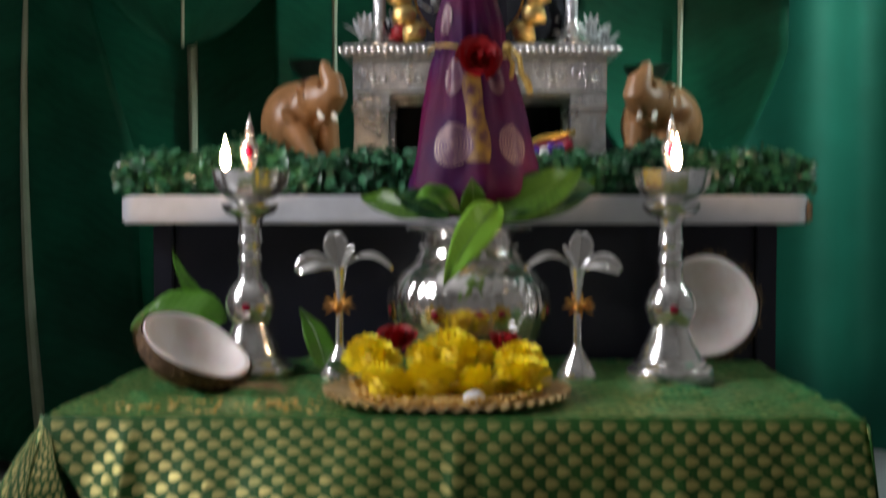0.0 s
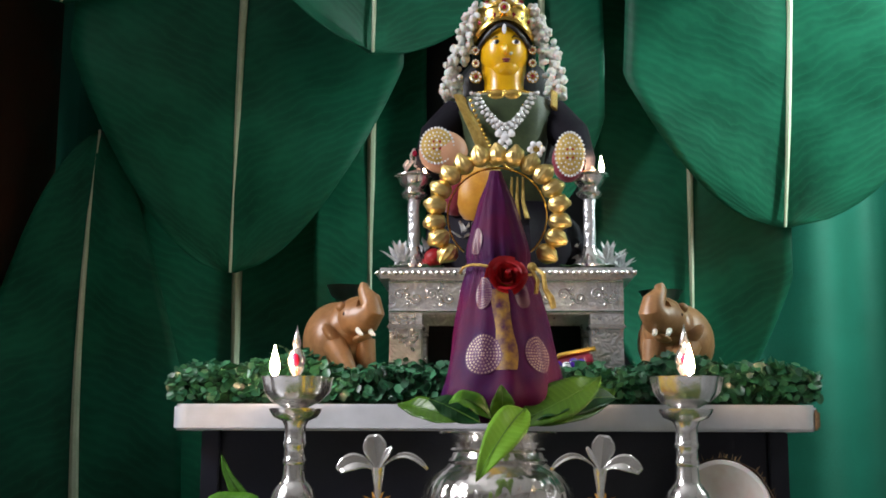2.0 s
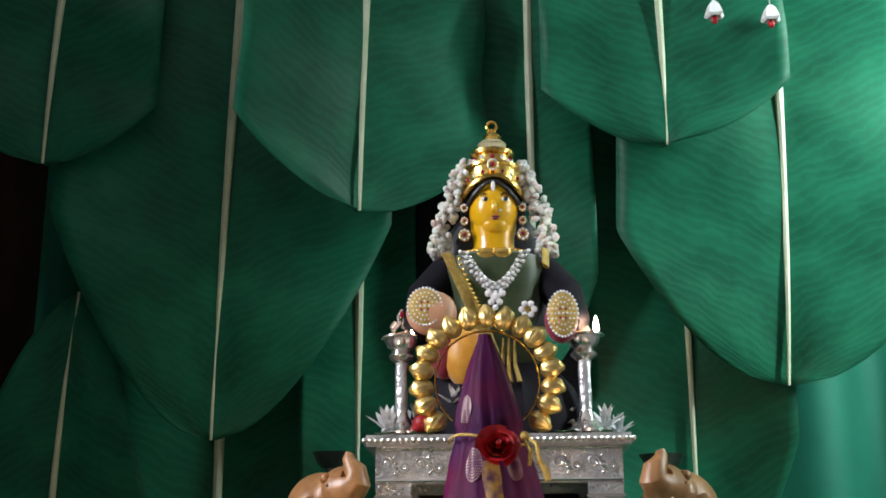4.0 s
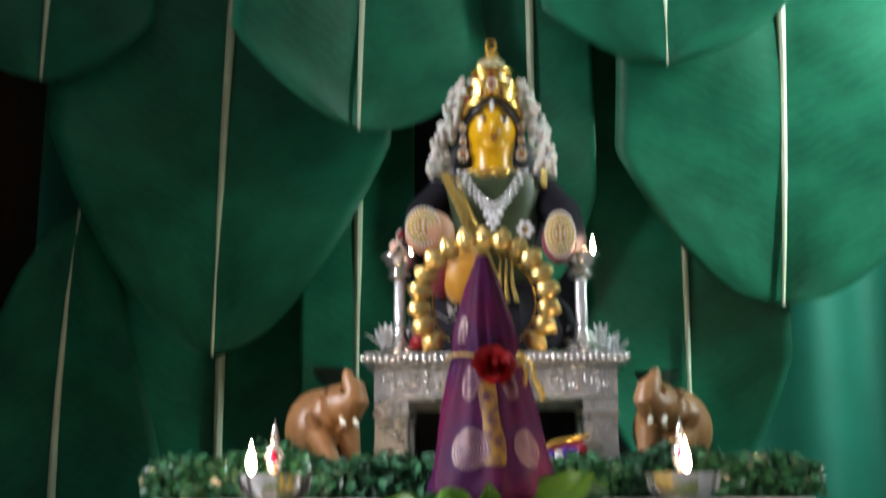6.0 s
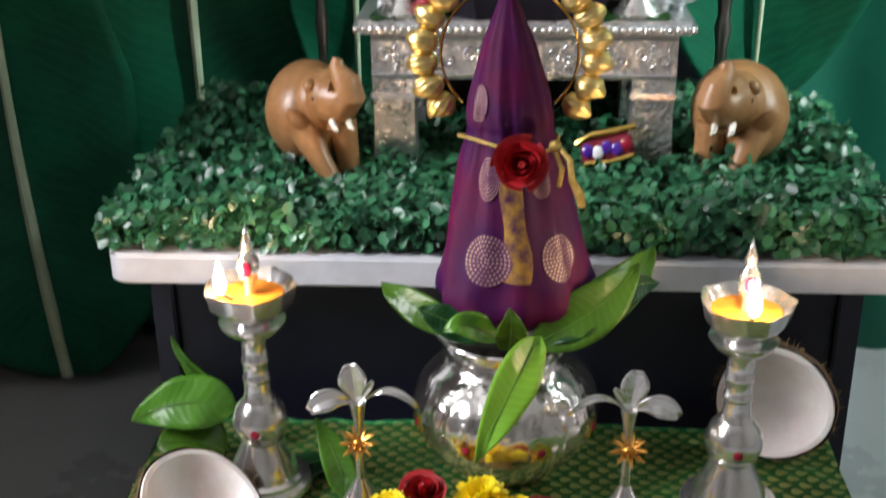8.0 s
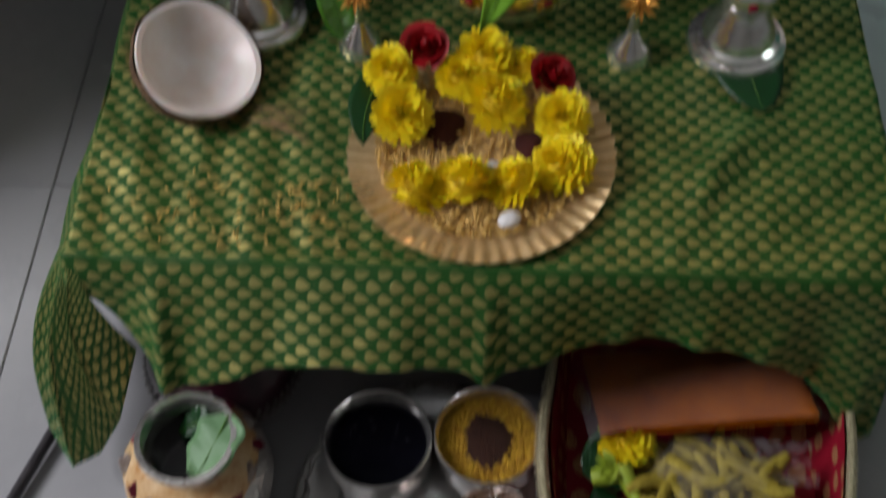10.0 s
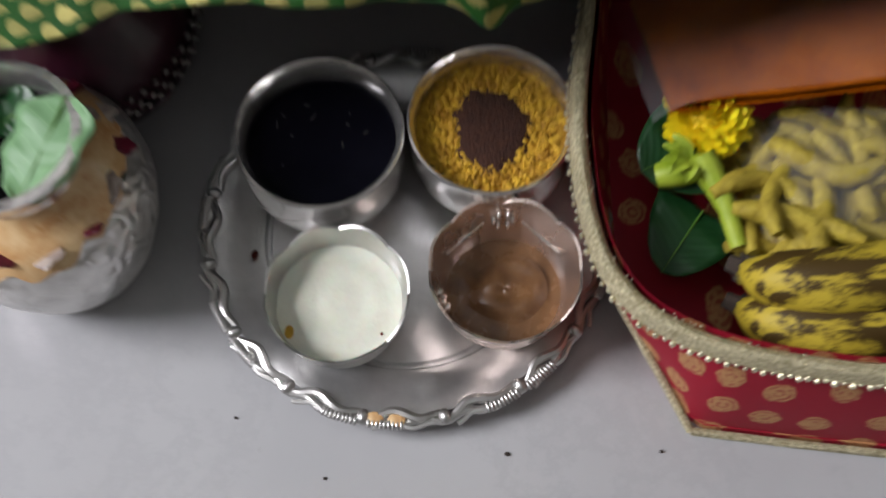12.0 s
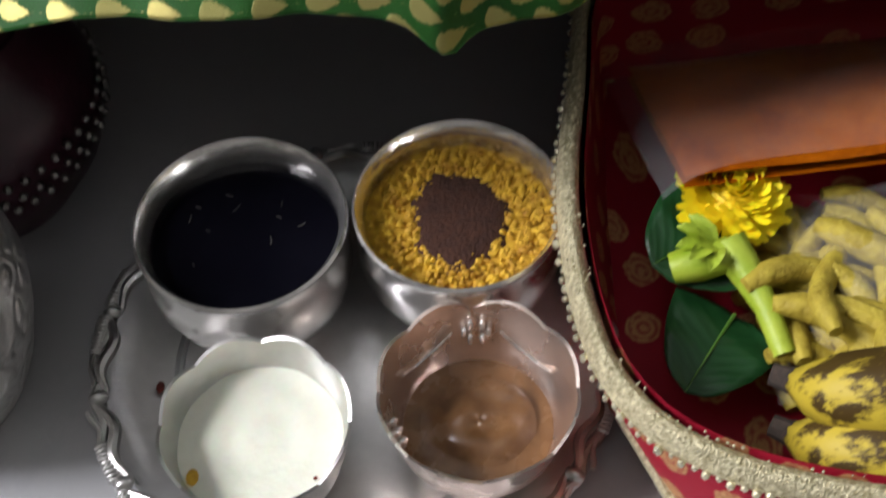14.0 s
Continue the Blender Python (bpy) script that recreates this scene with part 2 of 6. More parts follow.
PURPLE.node_tree.nodes["Principled BSDF"].inputs["Specular IOR Level"].default_value = 0.15
RED_CLOTH = motif_cloth("red paisley brocade", (0.24, 0.004, 0.016), (0.34, 0.010, 0.030), (0.56, 0.32, 0.14), 0.028, 0.33, 0.22, 0.55)
SILVER = silver("polished silver", (0.95, 0.93, 0.90), 0.16, metal=0.92, bump=0.25)
SILVER_POT = silver("hammered bright silver", (0.96, 0.93, 0.89), 0.13, 0.16, 48, metal=0.97)
SILVER_DULL = silver("dull tray silver", (0.78, 0.78, 0.78), 0.32, metal=0.9)
SILVER_CARVED = silver("chased silver", (0.80, 0.81, 0.83), 0.27, 0.34, 130, metal=0.85)
SILVER_FINE = silver("finely chased silver", (0.84, 0.85, 0.87), 0.30, 0.22, 140, metal=0.8)
SILVER_BELLY = silver("silver chased with flowers", (0.80, 0.78, 0.75), 0.30, 0.45, 75, metal=0.85)
TARNISH = silver("tarnished dark metal", (0.30, 0.29, 0.27), 0.30)
GOLD = silver("bright gold", (0.92, 0.62, 0.16), 0.22)
GOLD_SATIN = silver("brushed gold", (0.95, 0.70, 0.27), 0.36, bump=0.3)
GOLD_WEAVE = surface("woven gold thread", (0.34, 0.22, 0.05), (0.60, 0.43, 0.13), 120, 0.4, metal=0.6, bump=0.6, bscale=800)
GOLD_DULL = surface("gold braid", (0.34, 0.29, 0.15), (0.80, 0.74, 0.50), 420, 0.40, metal=0.55, bump=1.0, bscale=900)
BRASS_PLATE = surface("golden lacquer plate", (0.50, 0.33, 0.14), (0.72, 0.54, 0.29), 25, 0.3, metal=0.45, bscale=150)
STONE = surface("white glass stones", (0.72, 0.72, 0.74), (0.86, 0.86, 0.88), 300, 0.12, rvar=0.05, coat=0.5)
RUBY = surface("red glass stone", (0.22, 0.003, 0.02), (0.34, 0.01, 0.04), 200, 0.15, coat=0.5)
PURPLE_GEM = surface("purple glass stone", (0.05, 0.01, 0.22), (0.09, 0.02, 0.34), 200, 0.15, coat=0.5)
JASMINE = surface("white jasmine buds", (0.66, 0.66, 0.62), (0.80, 0.80, 0.76), 120, 0.55, sub=0.2)
PETAL_WHITE = surface("white cloth petals", (0.66, 0.67, 0.68), (0.80, 0.81, 0.82), 90, 0.6)
YELLOW_PETAL = surface("yellow chrysanthemum petals", (0.92, 0.70, 0.004), (0.97, 0.82, 0.02), 90, 0.55, sub=0.15)
YELLOW_HEART = surface("chrysanthemum heart", (0.78, 0.56, 0.006), (0.88, 0.68, 0.015), 300, 0.6, bump=0.8)
ROSE = surface("red rose petals", (0.24, 0.001, 0.004), (0.38, 0.004, 0.010), 70, 0.5, bump=0.1)
GOLD_FOIL = silver("orange gold foil", (0.88, 0.42, 0.09), 0.26)
FACE = surface("yellow lacquered figure", (0.70, 0.36, 0.003), (0.79, 0.45, 0.006), 14, 0.27, rvar=0.05, coat=0.35, bump=0.02)
HAIR = surface("black figure hair", (0.006, 0.006, 0.008), (0.014, 0.014, 0.018), 60, 0.4, bump=0.5)
BLOUSE = surface("dark green silk", (0.022, 0.040, 0.012), (0.045, 0.075, 0.022), 40, 0.45, sheen=0.3)
SARI = surface("black silk", (0.004, 0.004, 0.008), (0.010, 0.008, 0.015), 40, 0.75)
SARI.node_tree.nodes["Principled BSDF"].inputs["Specular IOR Level"].default_value = 0.2
# near-black, for the added sheets that darken gaps behind figure and stool
DARK_SHEET = surface("near-black added sheet", (0.004, 0.007, 0.010), (0.008, 0.014, 0.018), 20, 0.9, bscale=700)
ORANGE_SILK = surface("orange silk", (0.50, 0.20, 0.01), (0.62, 0.30, 0.02), 50, 0.45, sheen=0.3)
MAROON_SILK = surface("maroon silk", (0.16, 0.005, 0.02), (0.25, 0.01, 0.04), 50, 0.45, sheen=0.3)
PEACH = surface("peach lacquer", (0.58, 0.30, 0.18), (0.66, 0.36, 0.22), 30, 0.4)
CARVED_WOOD = surface("oiled carved wood", (0.26, 0.125, 0.048), (0.38, 0.195, 0.08), 35, 0.36, bscale=140)
IVORY = surface("ivory white paint", (0.72, 0.68, 0.58), (0.80, 0.77, 0.68), 60, 0.4)
COCO_FLESH = surface("white coconut flesh", (0.78, 0.67, 0.62), (0.86, 0.81, 0.78), 22, 0.38, bscale=120, sub=0.15)
COCO_SHELL = surface("hairy coconut shell", (0.06, 0.032, 0.016), (0.16, 0.09, 0.045), 60, 0.85, bump=1.0, bscale=220)
FIBRE = surface("coconut fibre", (0.20, 0.12, 0.05), (0.34, 0.22, 0.10), 60, 0.8)
OIL = surface("orange lamp oil", (0.55, 0.17, 0.02), (0.66, 0.24, 0.03), 40, 0.12, coat=0.4)
FLAME = glow("lamp flame", (1.0, 0.66, 0.40), 380)
WICK = surface("charred wick", (0.02, 0.016, 0.012), (0.06, 0.04, 0.03), 300, 0.9)
RICE = surface("turmeric rice grains", (0.54, 0.32, 0.06), (0.74, 0.50, 0.15), 180, 0.6)
KUMKUM = surface("dark red powder", (0.075, 0.010, 0.008), (0.13, 0.02, 0.012), 160, 0.95, bump=1.0, bscale=600)
PEBBLE = surface("white camphor", (0.74, 0.74, 0.74), (0.84, 0.84, 0.84), 120, 0.5)
BLACK_LIQUID = surface("black syrup", (0.002, 0.002, 0.004), (0.004, 0.004, 0.007), 20, 0.16, rvar=0.05, bump=0.0)
CRUMBS = surface("yellow crumbs", (0.36, 0.17, 0.008), (0.68, 0.43, 0.03), 140, 0.7)
BROWN_POWDER = surface("brown powder", (0.030, 0.009, 0.004), (0.055, 0.018, 0.008), 140, 0.95, bump=0.8, bscale=500)
MILK = surface("white curd", (0.66, 0.67, 0.56), (0.74, 0.75, 0.64), 20, 0.22, rvar=0.06, sub=0.2)
SANDAL = surface("brown sandal paste", (0.105, 0.050, 0.020), (0.20, 0.100, 0.042), 55, 0.26, bump=0.3, bscale=90)
COPPERY = silver("copper-tinted silver", (0.86, 0.72, 0.64), 0.24, metal=0.9)
MAROON_ENAMEL = surface("dark red enamel", (0.085, 0.004, 0.016), (0.16, 0.010, 0.030), 160, 0.4)
ENAMEL = surface("peach enamel", (0.52, 0.27, 0.10), (0.72, 0.52, 0.28), 60, 0.3, coat=0.4)
LILAC_ENAMEL = surface("grey lilac enamel", (0.20, 0.15, 0.13), (0.46, 0.40, 0.36), 220, 0.4)
MAROON_POT = surface("dark maroon lacquer", (0.020, 0.003, 0.009), (0.042, 0.005, 0.014), 40, 0.35)
TURMERIC = surface("dry turmeric root", (0.23, 0.165, 0.012), (0.43, 0.335, 0.035), 90, 0.7, bump=0.7, bscale=260)
LEAF_RIB = surface("leaf midrib", (0.05, 0.13, 0.015), (0.09, 0.20, 0.03), 60, 0.4)
STALK = surface("green flower stalk", (0.21, 0.31, 0.012), (0.38, 0.47, 0.045), 40, 0.45)
ORANGE_PACK = surface("orange wrapping", (0.20, 0.036, 0.0005), (0.46, 0.115, 0.002), 14, 0.34, coat=0.1)
ORANGE_PACK.node_tree.nodes["Principled BSDF"].inputs["Specular IOR Level"].default_value = 0.2
FLECK = surface("pale fleck", (0.045, 0.045, 0.04), (0.10, 0.095, 0.08), 300, 0.6)
BLACK_METAL = surface("black rod", (0.012, 0.010, 0.012), (0.03, 0.025, 0.028), 60, 0.4)


def banana_peel():
    m, nt, p = start("ripe banana peel")
    c = coords(nt)
    run = nt.nodes.new("ShaderNodeVectorMath")
    run.operation = "MULTIPLY"
    run.inputs[1].default_value = (0.30, 1.0, 1.0)
    nt.links.new(c, run.inputs[0])
    spots = steps(nt, noise_of(nt, run.outputs[0], 62, 6, 0.68), 0.47, 0.55)
    tone = mix(nt, noise_of(nt, c, 25, 3), (0.40, 0.295, 0.022), (0.56, 0.43, 0.05))
    put(nt, p.inputs["Base Color"], mix(nt, mth(nt, "MULTIPLY", spots, 0.94), tone, (0.032, 0.014, 0.006)))
    p.inputs["Roughness"].default_value = 0.5
    p.inputs["Specular IOR Level"].default_value = 0.25
    relief(nt, p, spots, 0.2)
    return m


def clear_film():
    m, nt, p = start("clear plastic film")
    put(nt, p.inputs["Base Color"], (0.9, 0.9, 0.9))
    p.inputs["Roughness"].default_value, p.inputs["Alpha"].default_value = 0.05, 0.065
    relief(nt, p, noise_of(nt, coords(nt), 60, 3), 0.8, 0.004)
    return m


BANANA_PEEL, FILM = banana_peel(), clear_film()


# ---- shapes ----
def thing(name, label, category, m=None, group="", kind=""):
    ob = new(name)
    ob.empty_display_size = 0.02
    if m is not None:
        ob.matrix_basis = m
    return tagged(ob, label, category, group, kind)


def data_of(name, bm, material, smooth=True, sharp=38):
    me = bpy.data.meshes.new(name)
    bm.to_mesh(me)
    bm.free()
    for m in material if isinstance(material, (list, tuple)) else [material]:
        me.materials.append(m)
    if smooth:
        me.polygons.foreach_set("use_smooth", [True] * len(me.polygons))
        me.set_sharp_from_angle(angle=radians(sharp))
    return me


def part(name, bm, material, parent, label="", smooth=True, sharp=38):
    ob = new(name, data_of(name, bm, material, smooth, sharp))
    ob.parent = parent
    return tagged(ob, label)


def shared(name, me, parent, m, label=""):
    ob = new(name, me)
    ob.parent = parent
    ob.matrix_basis = m
    return tagged(ob, label)


def lathe(bm, prof, seg=40, mat=0, wob=None, at=(0, 0, 0)):
    rings = []
    for r, z in prof:
        if r <= 0:
            rings.append([bm.verts.new((at[0], at[1], at[2] + z))])
            continue
        ring = []
        for i in range(seg):
            a = 2 * math.pi * i / seg
            rr, zz = wob(a, r, z) if wob else (r, z)
            ring.append(bm.verts.new((at[0] + rr * math.cos(a), at[1] + rr * math.sin(a), at[2] + zz)))
        rings.append(ring)
    for a, b in zip(rings, rings[1:]):
        for i in range(seg):
            j = (i + 1) % seg
            q = [a[i % len(a)], a[j % len(a)], b[j % len(b)], b[i % len(b)]]
            q = list(dict.fromkeys(q))
            if len(q) > 2:
                f = bm.faces.new(q)
                f.material_index = mat
    return bm


def tube(bm, pts, radius, seg=8, mat=0, flat=1.0):
    pts = [Vector(p) for p in pts]
    n = len(pts)
    rad = radius if isinstance(radius, (list, tuple)) else [radius] * n
    side, rings = None, []
    for i, p in enumerate(pts):
        d = (pts[min(i + 1, n - 1)] - pts[max(i - 1, 0)]).normalized()
        if side is None:
            side = d.orthogonal().normalized()
        side = (side - d * side.dot(d)).normalized()
        up = d.cross(side)
        rings.append([bm.verts.new(p + (side * math.cos(a) + up * math.sin(a) * flat) * rad[i]) for a in (2 * math.pi * k / seg for k in range(seg))])
    for a, b in zip(rings, rings[1:]):
        for i in range(seg):
            f = bm.faces.new((a[i], a[(i + 1) % seg], b[(i + 1) % seg], b[i]))
            f.material_index = mat
    for ring in (list(reversed(rings[0])), rings[-1]):
        f = bm.faces.new(ring)
        f.material_index = mat
    return bm


def ellip(bm, c, rad, rot=(0, 0, 0), u=16, v=10, mat=0):
    m = Matrix.LocRotScale(c, Euler([radians(a) for a in rot]), rad if isinstance(rad, (tuple, list)) else (rad,) * 3)
    made = bmesh.ops.create_uvsphere(bm, u_segments=u, v_segments=v, radius=1, matrix=m)
    for f in {f for w in made["verts"] for f in w.link_faces}:
        f.material_index = mat
    return bm


def box(bm, x0, x1, y0, y1, z0, z1, bevel=0.002, mat=0):
    made = bmesh.ops.create_cube(bm, size=1, matrix=Matrix.LocRotScale(((x0 + x1) / 2, (y0 + y1) / 2, (z0 + z1) / 2), None, (x1 - x0, y1 - y0, z1 - z0)))
    faces = {f for w in made["verts"] for f in w.link_faces}
    for f in faces:
        f.material_index = mat
    if bevel:
        bmesh.ops.bevel(bm, geom=list({e for f in faces for e in f.edges}), offset=bevel, segments=2, affect="EDGES", material=-1)
    return bm


def sheet(bm, nu, nv, place, uv=None, mat=0, wrap=False):
    """A grid of nu by nv cells; place(u, v) and uv(u, v) take 0 to 1."""
    layer = bm.loops.layers.uv.verify()
    cols = nu if wrap else nu + 1
    grid = [[bm.verts.new(place(i / nu, j / nv)) for i in range(cols)] for j in range(nv + 1)]
    for j in range(nv):
        for i in range(nu):
            f = bm.faces.new((grid[j][i], grid[j][(i + 1) % cols], grid[j + 1][(i + 1) % cols], grid[j + 1][i]))
            f.material_index = mat
            if uv:
                for loop, (a, b) in zip(f.loops, ((i, j), (i + 1, j), (i + 1, j + 1), (i, j + 1))):
                    loop[layer].uv = uv(a / nu, b / nv)
    return bm


def lance(s):
    return max(0.02, math.sin(math.pi * min(1, s ** 0.8)) ** 0.8 * (1 - 0.15 * s))


def heart(s):
    return max(0.02, (min(1, (s + 0.02) * 7)) ** 0.6 * (1 - s) ** 0.55 * (1.0 + 0.35 * s))


def paddle(s):
    return max(0.03, min(1.0, (s * 6 + 0.12)) ** 0.6 * min(1.0, ((1.0 - s) * 5.5)) ** 0.5)


def taper(s):
    return max(0.03, min(1.0, (s * 6 + 0.12)) ** 0.6 * min(1.0, (1.0 - s) * 2.1) ** 0.62)


def round_tip(s):
    return max(0.03, min(1.0, (s * 6 + 0.12)) ** 0.6 * min(1.0, (1.0 - s) * 2.5) ** 0.54)


def broad(s):
    return max(0.03, min(1.0, (s * 6 + 0.12)) ** 0.6 * min(1.0, (1.0 - s) * 3.4) ** 0.5)


def leaf_blade(bm, p0, p1, bend, width, up, shape=lance, nu=14, nv=6, fold=0.25, ripple=0.0, mat=0, seed=0.0):
    """A leaf from p0 to p1; its midrib bows by bend, its face looks along up, its halves fold up at the midrib."""
    p0, p1, bend, up = Vector(p0), Vector(p1), Vector(bend), Vector(up)
    mid = (p0 + p1) / 2 + bend
    span = (p1 - p0).length

    def place(u, v):
        s = v
        c = p0 * (1 - s) ** 2 + mid * 2 * s * (1 - s) + p1 * s * s
        tan = ((mid - p0) * (1 - s) + (p1 - mid) * s).normalized()
        side = tan.cross(up).normalized()
        nor = side.cross(tan)
        x = (u - 0.5) * 2
        w = width / 2 * shape(s)
        wav = ripple * math.sin(s * 17 + seed + x * 1.3) * abs(x) + ripple * 0.7 * math.sin(s * 7 + seed * 2 + x * 2)
        return c + side * (x * w) + nor * (abs(x) * w * fold + wav)

    return sheet(bm, nv, nu, place, lambda u, v: ((u - 0.5) * width, v * span), mat)


# ---- room ----
def structure(name, label):
    return tagged(new(name), label, kind="structure")


def slab(name, label, x0, x1, y0, y1, z0, z1, material, bevel=0.0):
    bm = box(bmesh.new(), x0, x1, y0, y1, z0, z1, bevel)
    ob = new(name, data_of(name, bm, material, False))
    return tagged(ob, label, kind="structure")


floor = slab("floor", "polished grey marble tiled floor", -2.1, 2.3, -3.1, 1.4, -0.10, -0.004, GROUT)
slab("ceiling", "plain white painted ceiling", -2.1, 2.3, -3.1, 1.4, 2.7, 2.8, CEIL)
slab("wall_north", "plain painted wall behind the altar", -2.1, 2.3, 1.25, 1.4, -0.004, 2.7, PAINT)
slab("wall_south", "plain beige painted wall", -2.1, 2.3, -3.1, -3.0, -0.004, 2.7, PAINT)
slab("wall_east", "plain beige painted wall", 2.2, 2.3, -3.0, 1.25, -0.004, 2.7, PAINT)
# the west wall has a window opening
slab("wall_west", "plain beige wall below the window", -2.1, -2.0, -3.0, 1.25, -0.004, 1.15, PAINT)
slab("wall_west_upper", "plain beige wall above the window", -2.1, -2.0, -3.0, 1.25, 2.35, 2.7, PAINT)
slab("wall_west_front", "plain beige wall beside the window", -2.1, -2.0, -3.0, -0.78, 1.15, 2.35, PAINT)
slab("wall_west_rear", "plain beige wall beside the window", -2.1, -2.0, 0.22, 1.25, 1.15, 2.35, PAINT)
win = structure("window_1", "white framed window in the side wall")
for name, lims in (("window_frame", (-2.08, -2.02, -0.78, -0.73, 1.15, 2.35)), ("window_frame", (-2.08, -2.02, 0.17, 0.22, 1.15, 2.35)),
                   ("window_frame", (-2.08, -2.02, -0.73, 0.17, 2.30, 2.35)), ("window_sill", (-2.1, -1.96, -0.81, 0.25, 1.12, 1.15))):
    part(name, box(bmesh.new(), *lims, 0.004), LAMINATE, win, smooth=False)
# the niche: a dark wooden cupboard side; its unseen front is extended to shade the left leaves
slab("wall_niche", "dark wooden side panel beside the altar", -0.86, -0.80, 0.34, 1.25, -0.004, 2.1, DARKWOOD, 0.004)
# out of view; added only to block window light from the left floor
slab("wall_shade_low", "unseen low panel added to shade the floor left of the altar", -0.86, -0.80, 0.12, 0.34, -0.004, 0.75, DARKWOOD, 0.004)
# fixture and glow for the added curtain lamp, out of view
fill_tube = thing("tube_light", "unseen white tube light on a stand, added to brighten the curtain", "lamp", pose(1.225, 0.48, 1.42, 0, 90, 0))
part("tube", lathe(bmesh.new(), [(0, -0.6), (0.013, -0.6), (0.013, 0.6), (0, 0.6)], 12), glow("fluorescent tube", (0.93, 0.97, 1.0), 4), fill_tube).matrix_basis = pose(0, 0, 0, 0, 90, 0)
part("housing", box(bmesh.new(), -0.64, 0.64, -0.02, 0.02, 0.02, 0.05, 0.004), LAMINATE, fill_tube)
part("stand", box(bmesh.new(), 0.64, 1.42, -0.02, 0.02, 0.02, 0.05, 0.004), LAMINATE, fill_tube)

tile_bm = box(bmesh.new(), -0.3843, 0.3843, -0.3843, 0.3843, -0.012, 0.0, 0.0012)
tile_mesh = data_of("tile", tile_bm, MARBLE, False)
for i in range(-2, 4):
    for j in range(-4, 3):
        shared("tile", tile_mesh, floor, pose(-0.458 + 0.77 * (i + 0.5), 0.27 + 0.77 * (j + 0.5) - 0.77, 0))

# ---- backdrop ----
bm = bmesh.new()
sheet(bm, 160, 10, lambda u, v: Vector((-0.80 + 2.5 * u, 1.12 + 0.022 * math.sin(u * 95 + 1.5 * math.sin(u * 17)) + 0.012 * math.sin(u * 41 + v), 0.0 + 2.05 * v)), lambda u, v: (2.5 * u, 2 * v))
curtain = tagged(new("curtain", data_of("curtain", bm, CURTAIN)), "green satin curtain hanging in soft folds behind the altar", "curtain")
curtain.modifiers.new("thickness", "SOLIDIFY").thickness = 0.002


# added dark sheet in place of the deep shade between the leaves
bm = sheet(bmesh.new(), 90, 6, lambda u, v: Vector((-0.62 + 1.11 * u, 1.074 + 0.006 * math.sin(u * 50 + math.sin(u * 13)), 0.02 + 1.98 * v)), lambda u, v: (1.3 * u, 2 * v))
drop = tagged(new("shade_backdrop", data_of("shade_backdrop", bm, DARK_SHEET)), "dark sheet added for the shade behind the seated figure", "cloth")
drop.modifiers.new("thickness", "SOLIDIFY").thickness = 0.002


def banana_leaf(base, tip, bend, width, up, seed, label, shape=paddle, fold=0.12):
    root = thing("banana_leaf", label, "leaf", None, "banana leaves hung behind the altar")
    bm = leaf_blade(bmesh.new(), base, tip, bend, width, up, shape, 60, 20, fold, 0.010, 0, seed)
    blade = part("blade", bm, BANANA_LEAF, root)
    blade.modifiers.new("thickness", "SOLIDIFY").thickness = 0.0012
    p0, p1, b = Vector(base), Vector(tip), Vector(bend)
    mid = (p0 + p1) / 2 + b
    n = Vector(up).normalized()
    pts = [p0 * (1 - s) ** 2 + mid * 2 * s * (1 - s) + p1 * s * s + n * 0.004 for s in (i / 12 for i in range(13))]
    part("midrib", tube(bmesh.new(), pts, [0.0115 - 0.009 * i / 12 for i in range(13)], 8), MIDRIB, root, "pale green midrib")
    return root


F = (0, -1, 0.05)
LEAVES = (
    ((-0.382, 0.93, 1.62), (-0.392, 0.86, 0.690), (0.0, -0.03, 0), 0.57, (0.12, -1, 0), 1.0, "large dark green banana leaf hanging tip down", round_tip),
    ((-0.14, 0.86, 1.75), (-0.150, 0.80, 1.055), (0.0, -0.04, 0), 0.46, (0.55, -0.85, 0.1), 2.0, "green banana leaf with a pale midrib, hanging tip down"),
    ((0.145, 1.00, 1.75), (0.140, 0.93, 0.80), (0.0, -0.02, 0), 0.22, (0.0, -1, 0), 3.0, "green banana leaf hanging behind the figure"),
    ((0.375, 0.92, 1.75), (0.369, 0.84, 1.175), (0.0, -0.03, 0), 0.42, (-0.1, -1, 0), 4.0, "green banana leaf with a torn lower edge"),
    ((0.590, 0.95, 1.65), (0.552, 0.90, 0.772), (0.01, -0.05, 0), 0.57, (-0.10, -1, 0), 5.0, "broad bright green banana leaf hanging tip down", broad),
    ((-0.68, 0.86, 1.75), (-0.685, 0.80, 1.15), (0.0, -0.03, 0), 0.36, (0.2, -1, 0), 6.0, "dark green banana leaf beside the wooden panel"),
    ((-0.640, 0.92, 0.02), (-0.640, 0.90, 0.95), (-0.035, -0.03, 0), 0.36, (0.15, -1, 0), 7.0, "dark green banana leaf standing tip up", taper),
    ((-0.17, 1.03, 1.35), (-0.165, 0.98, 0.42), (0.0, -0.03, 0), 0.20, (0.1, -1, 0), 8.0, "shaded banana leaf hanging low behind the table"),
    ((0.42, 1.04, 1.75), (0.40, 0.97, 0.45), (0.0, -0.03, 0), 0.34, (-0.2, -1, 0), 9.0, "shaded blue-green banana leaf hanging low"),
    ((-0.42, 1.05, 0.95), (-0.40, 0.99, 0.05), (0.0, -0.02, 0), 0.46, (0.1, -1, 0), 10.0, "dark banana leaf hanging near the floor"),
)
for args in LEAVES:
    banana_leaf(*args)

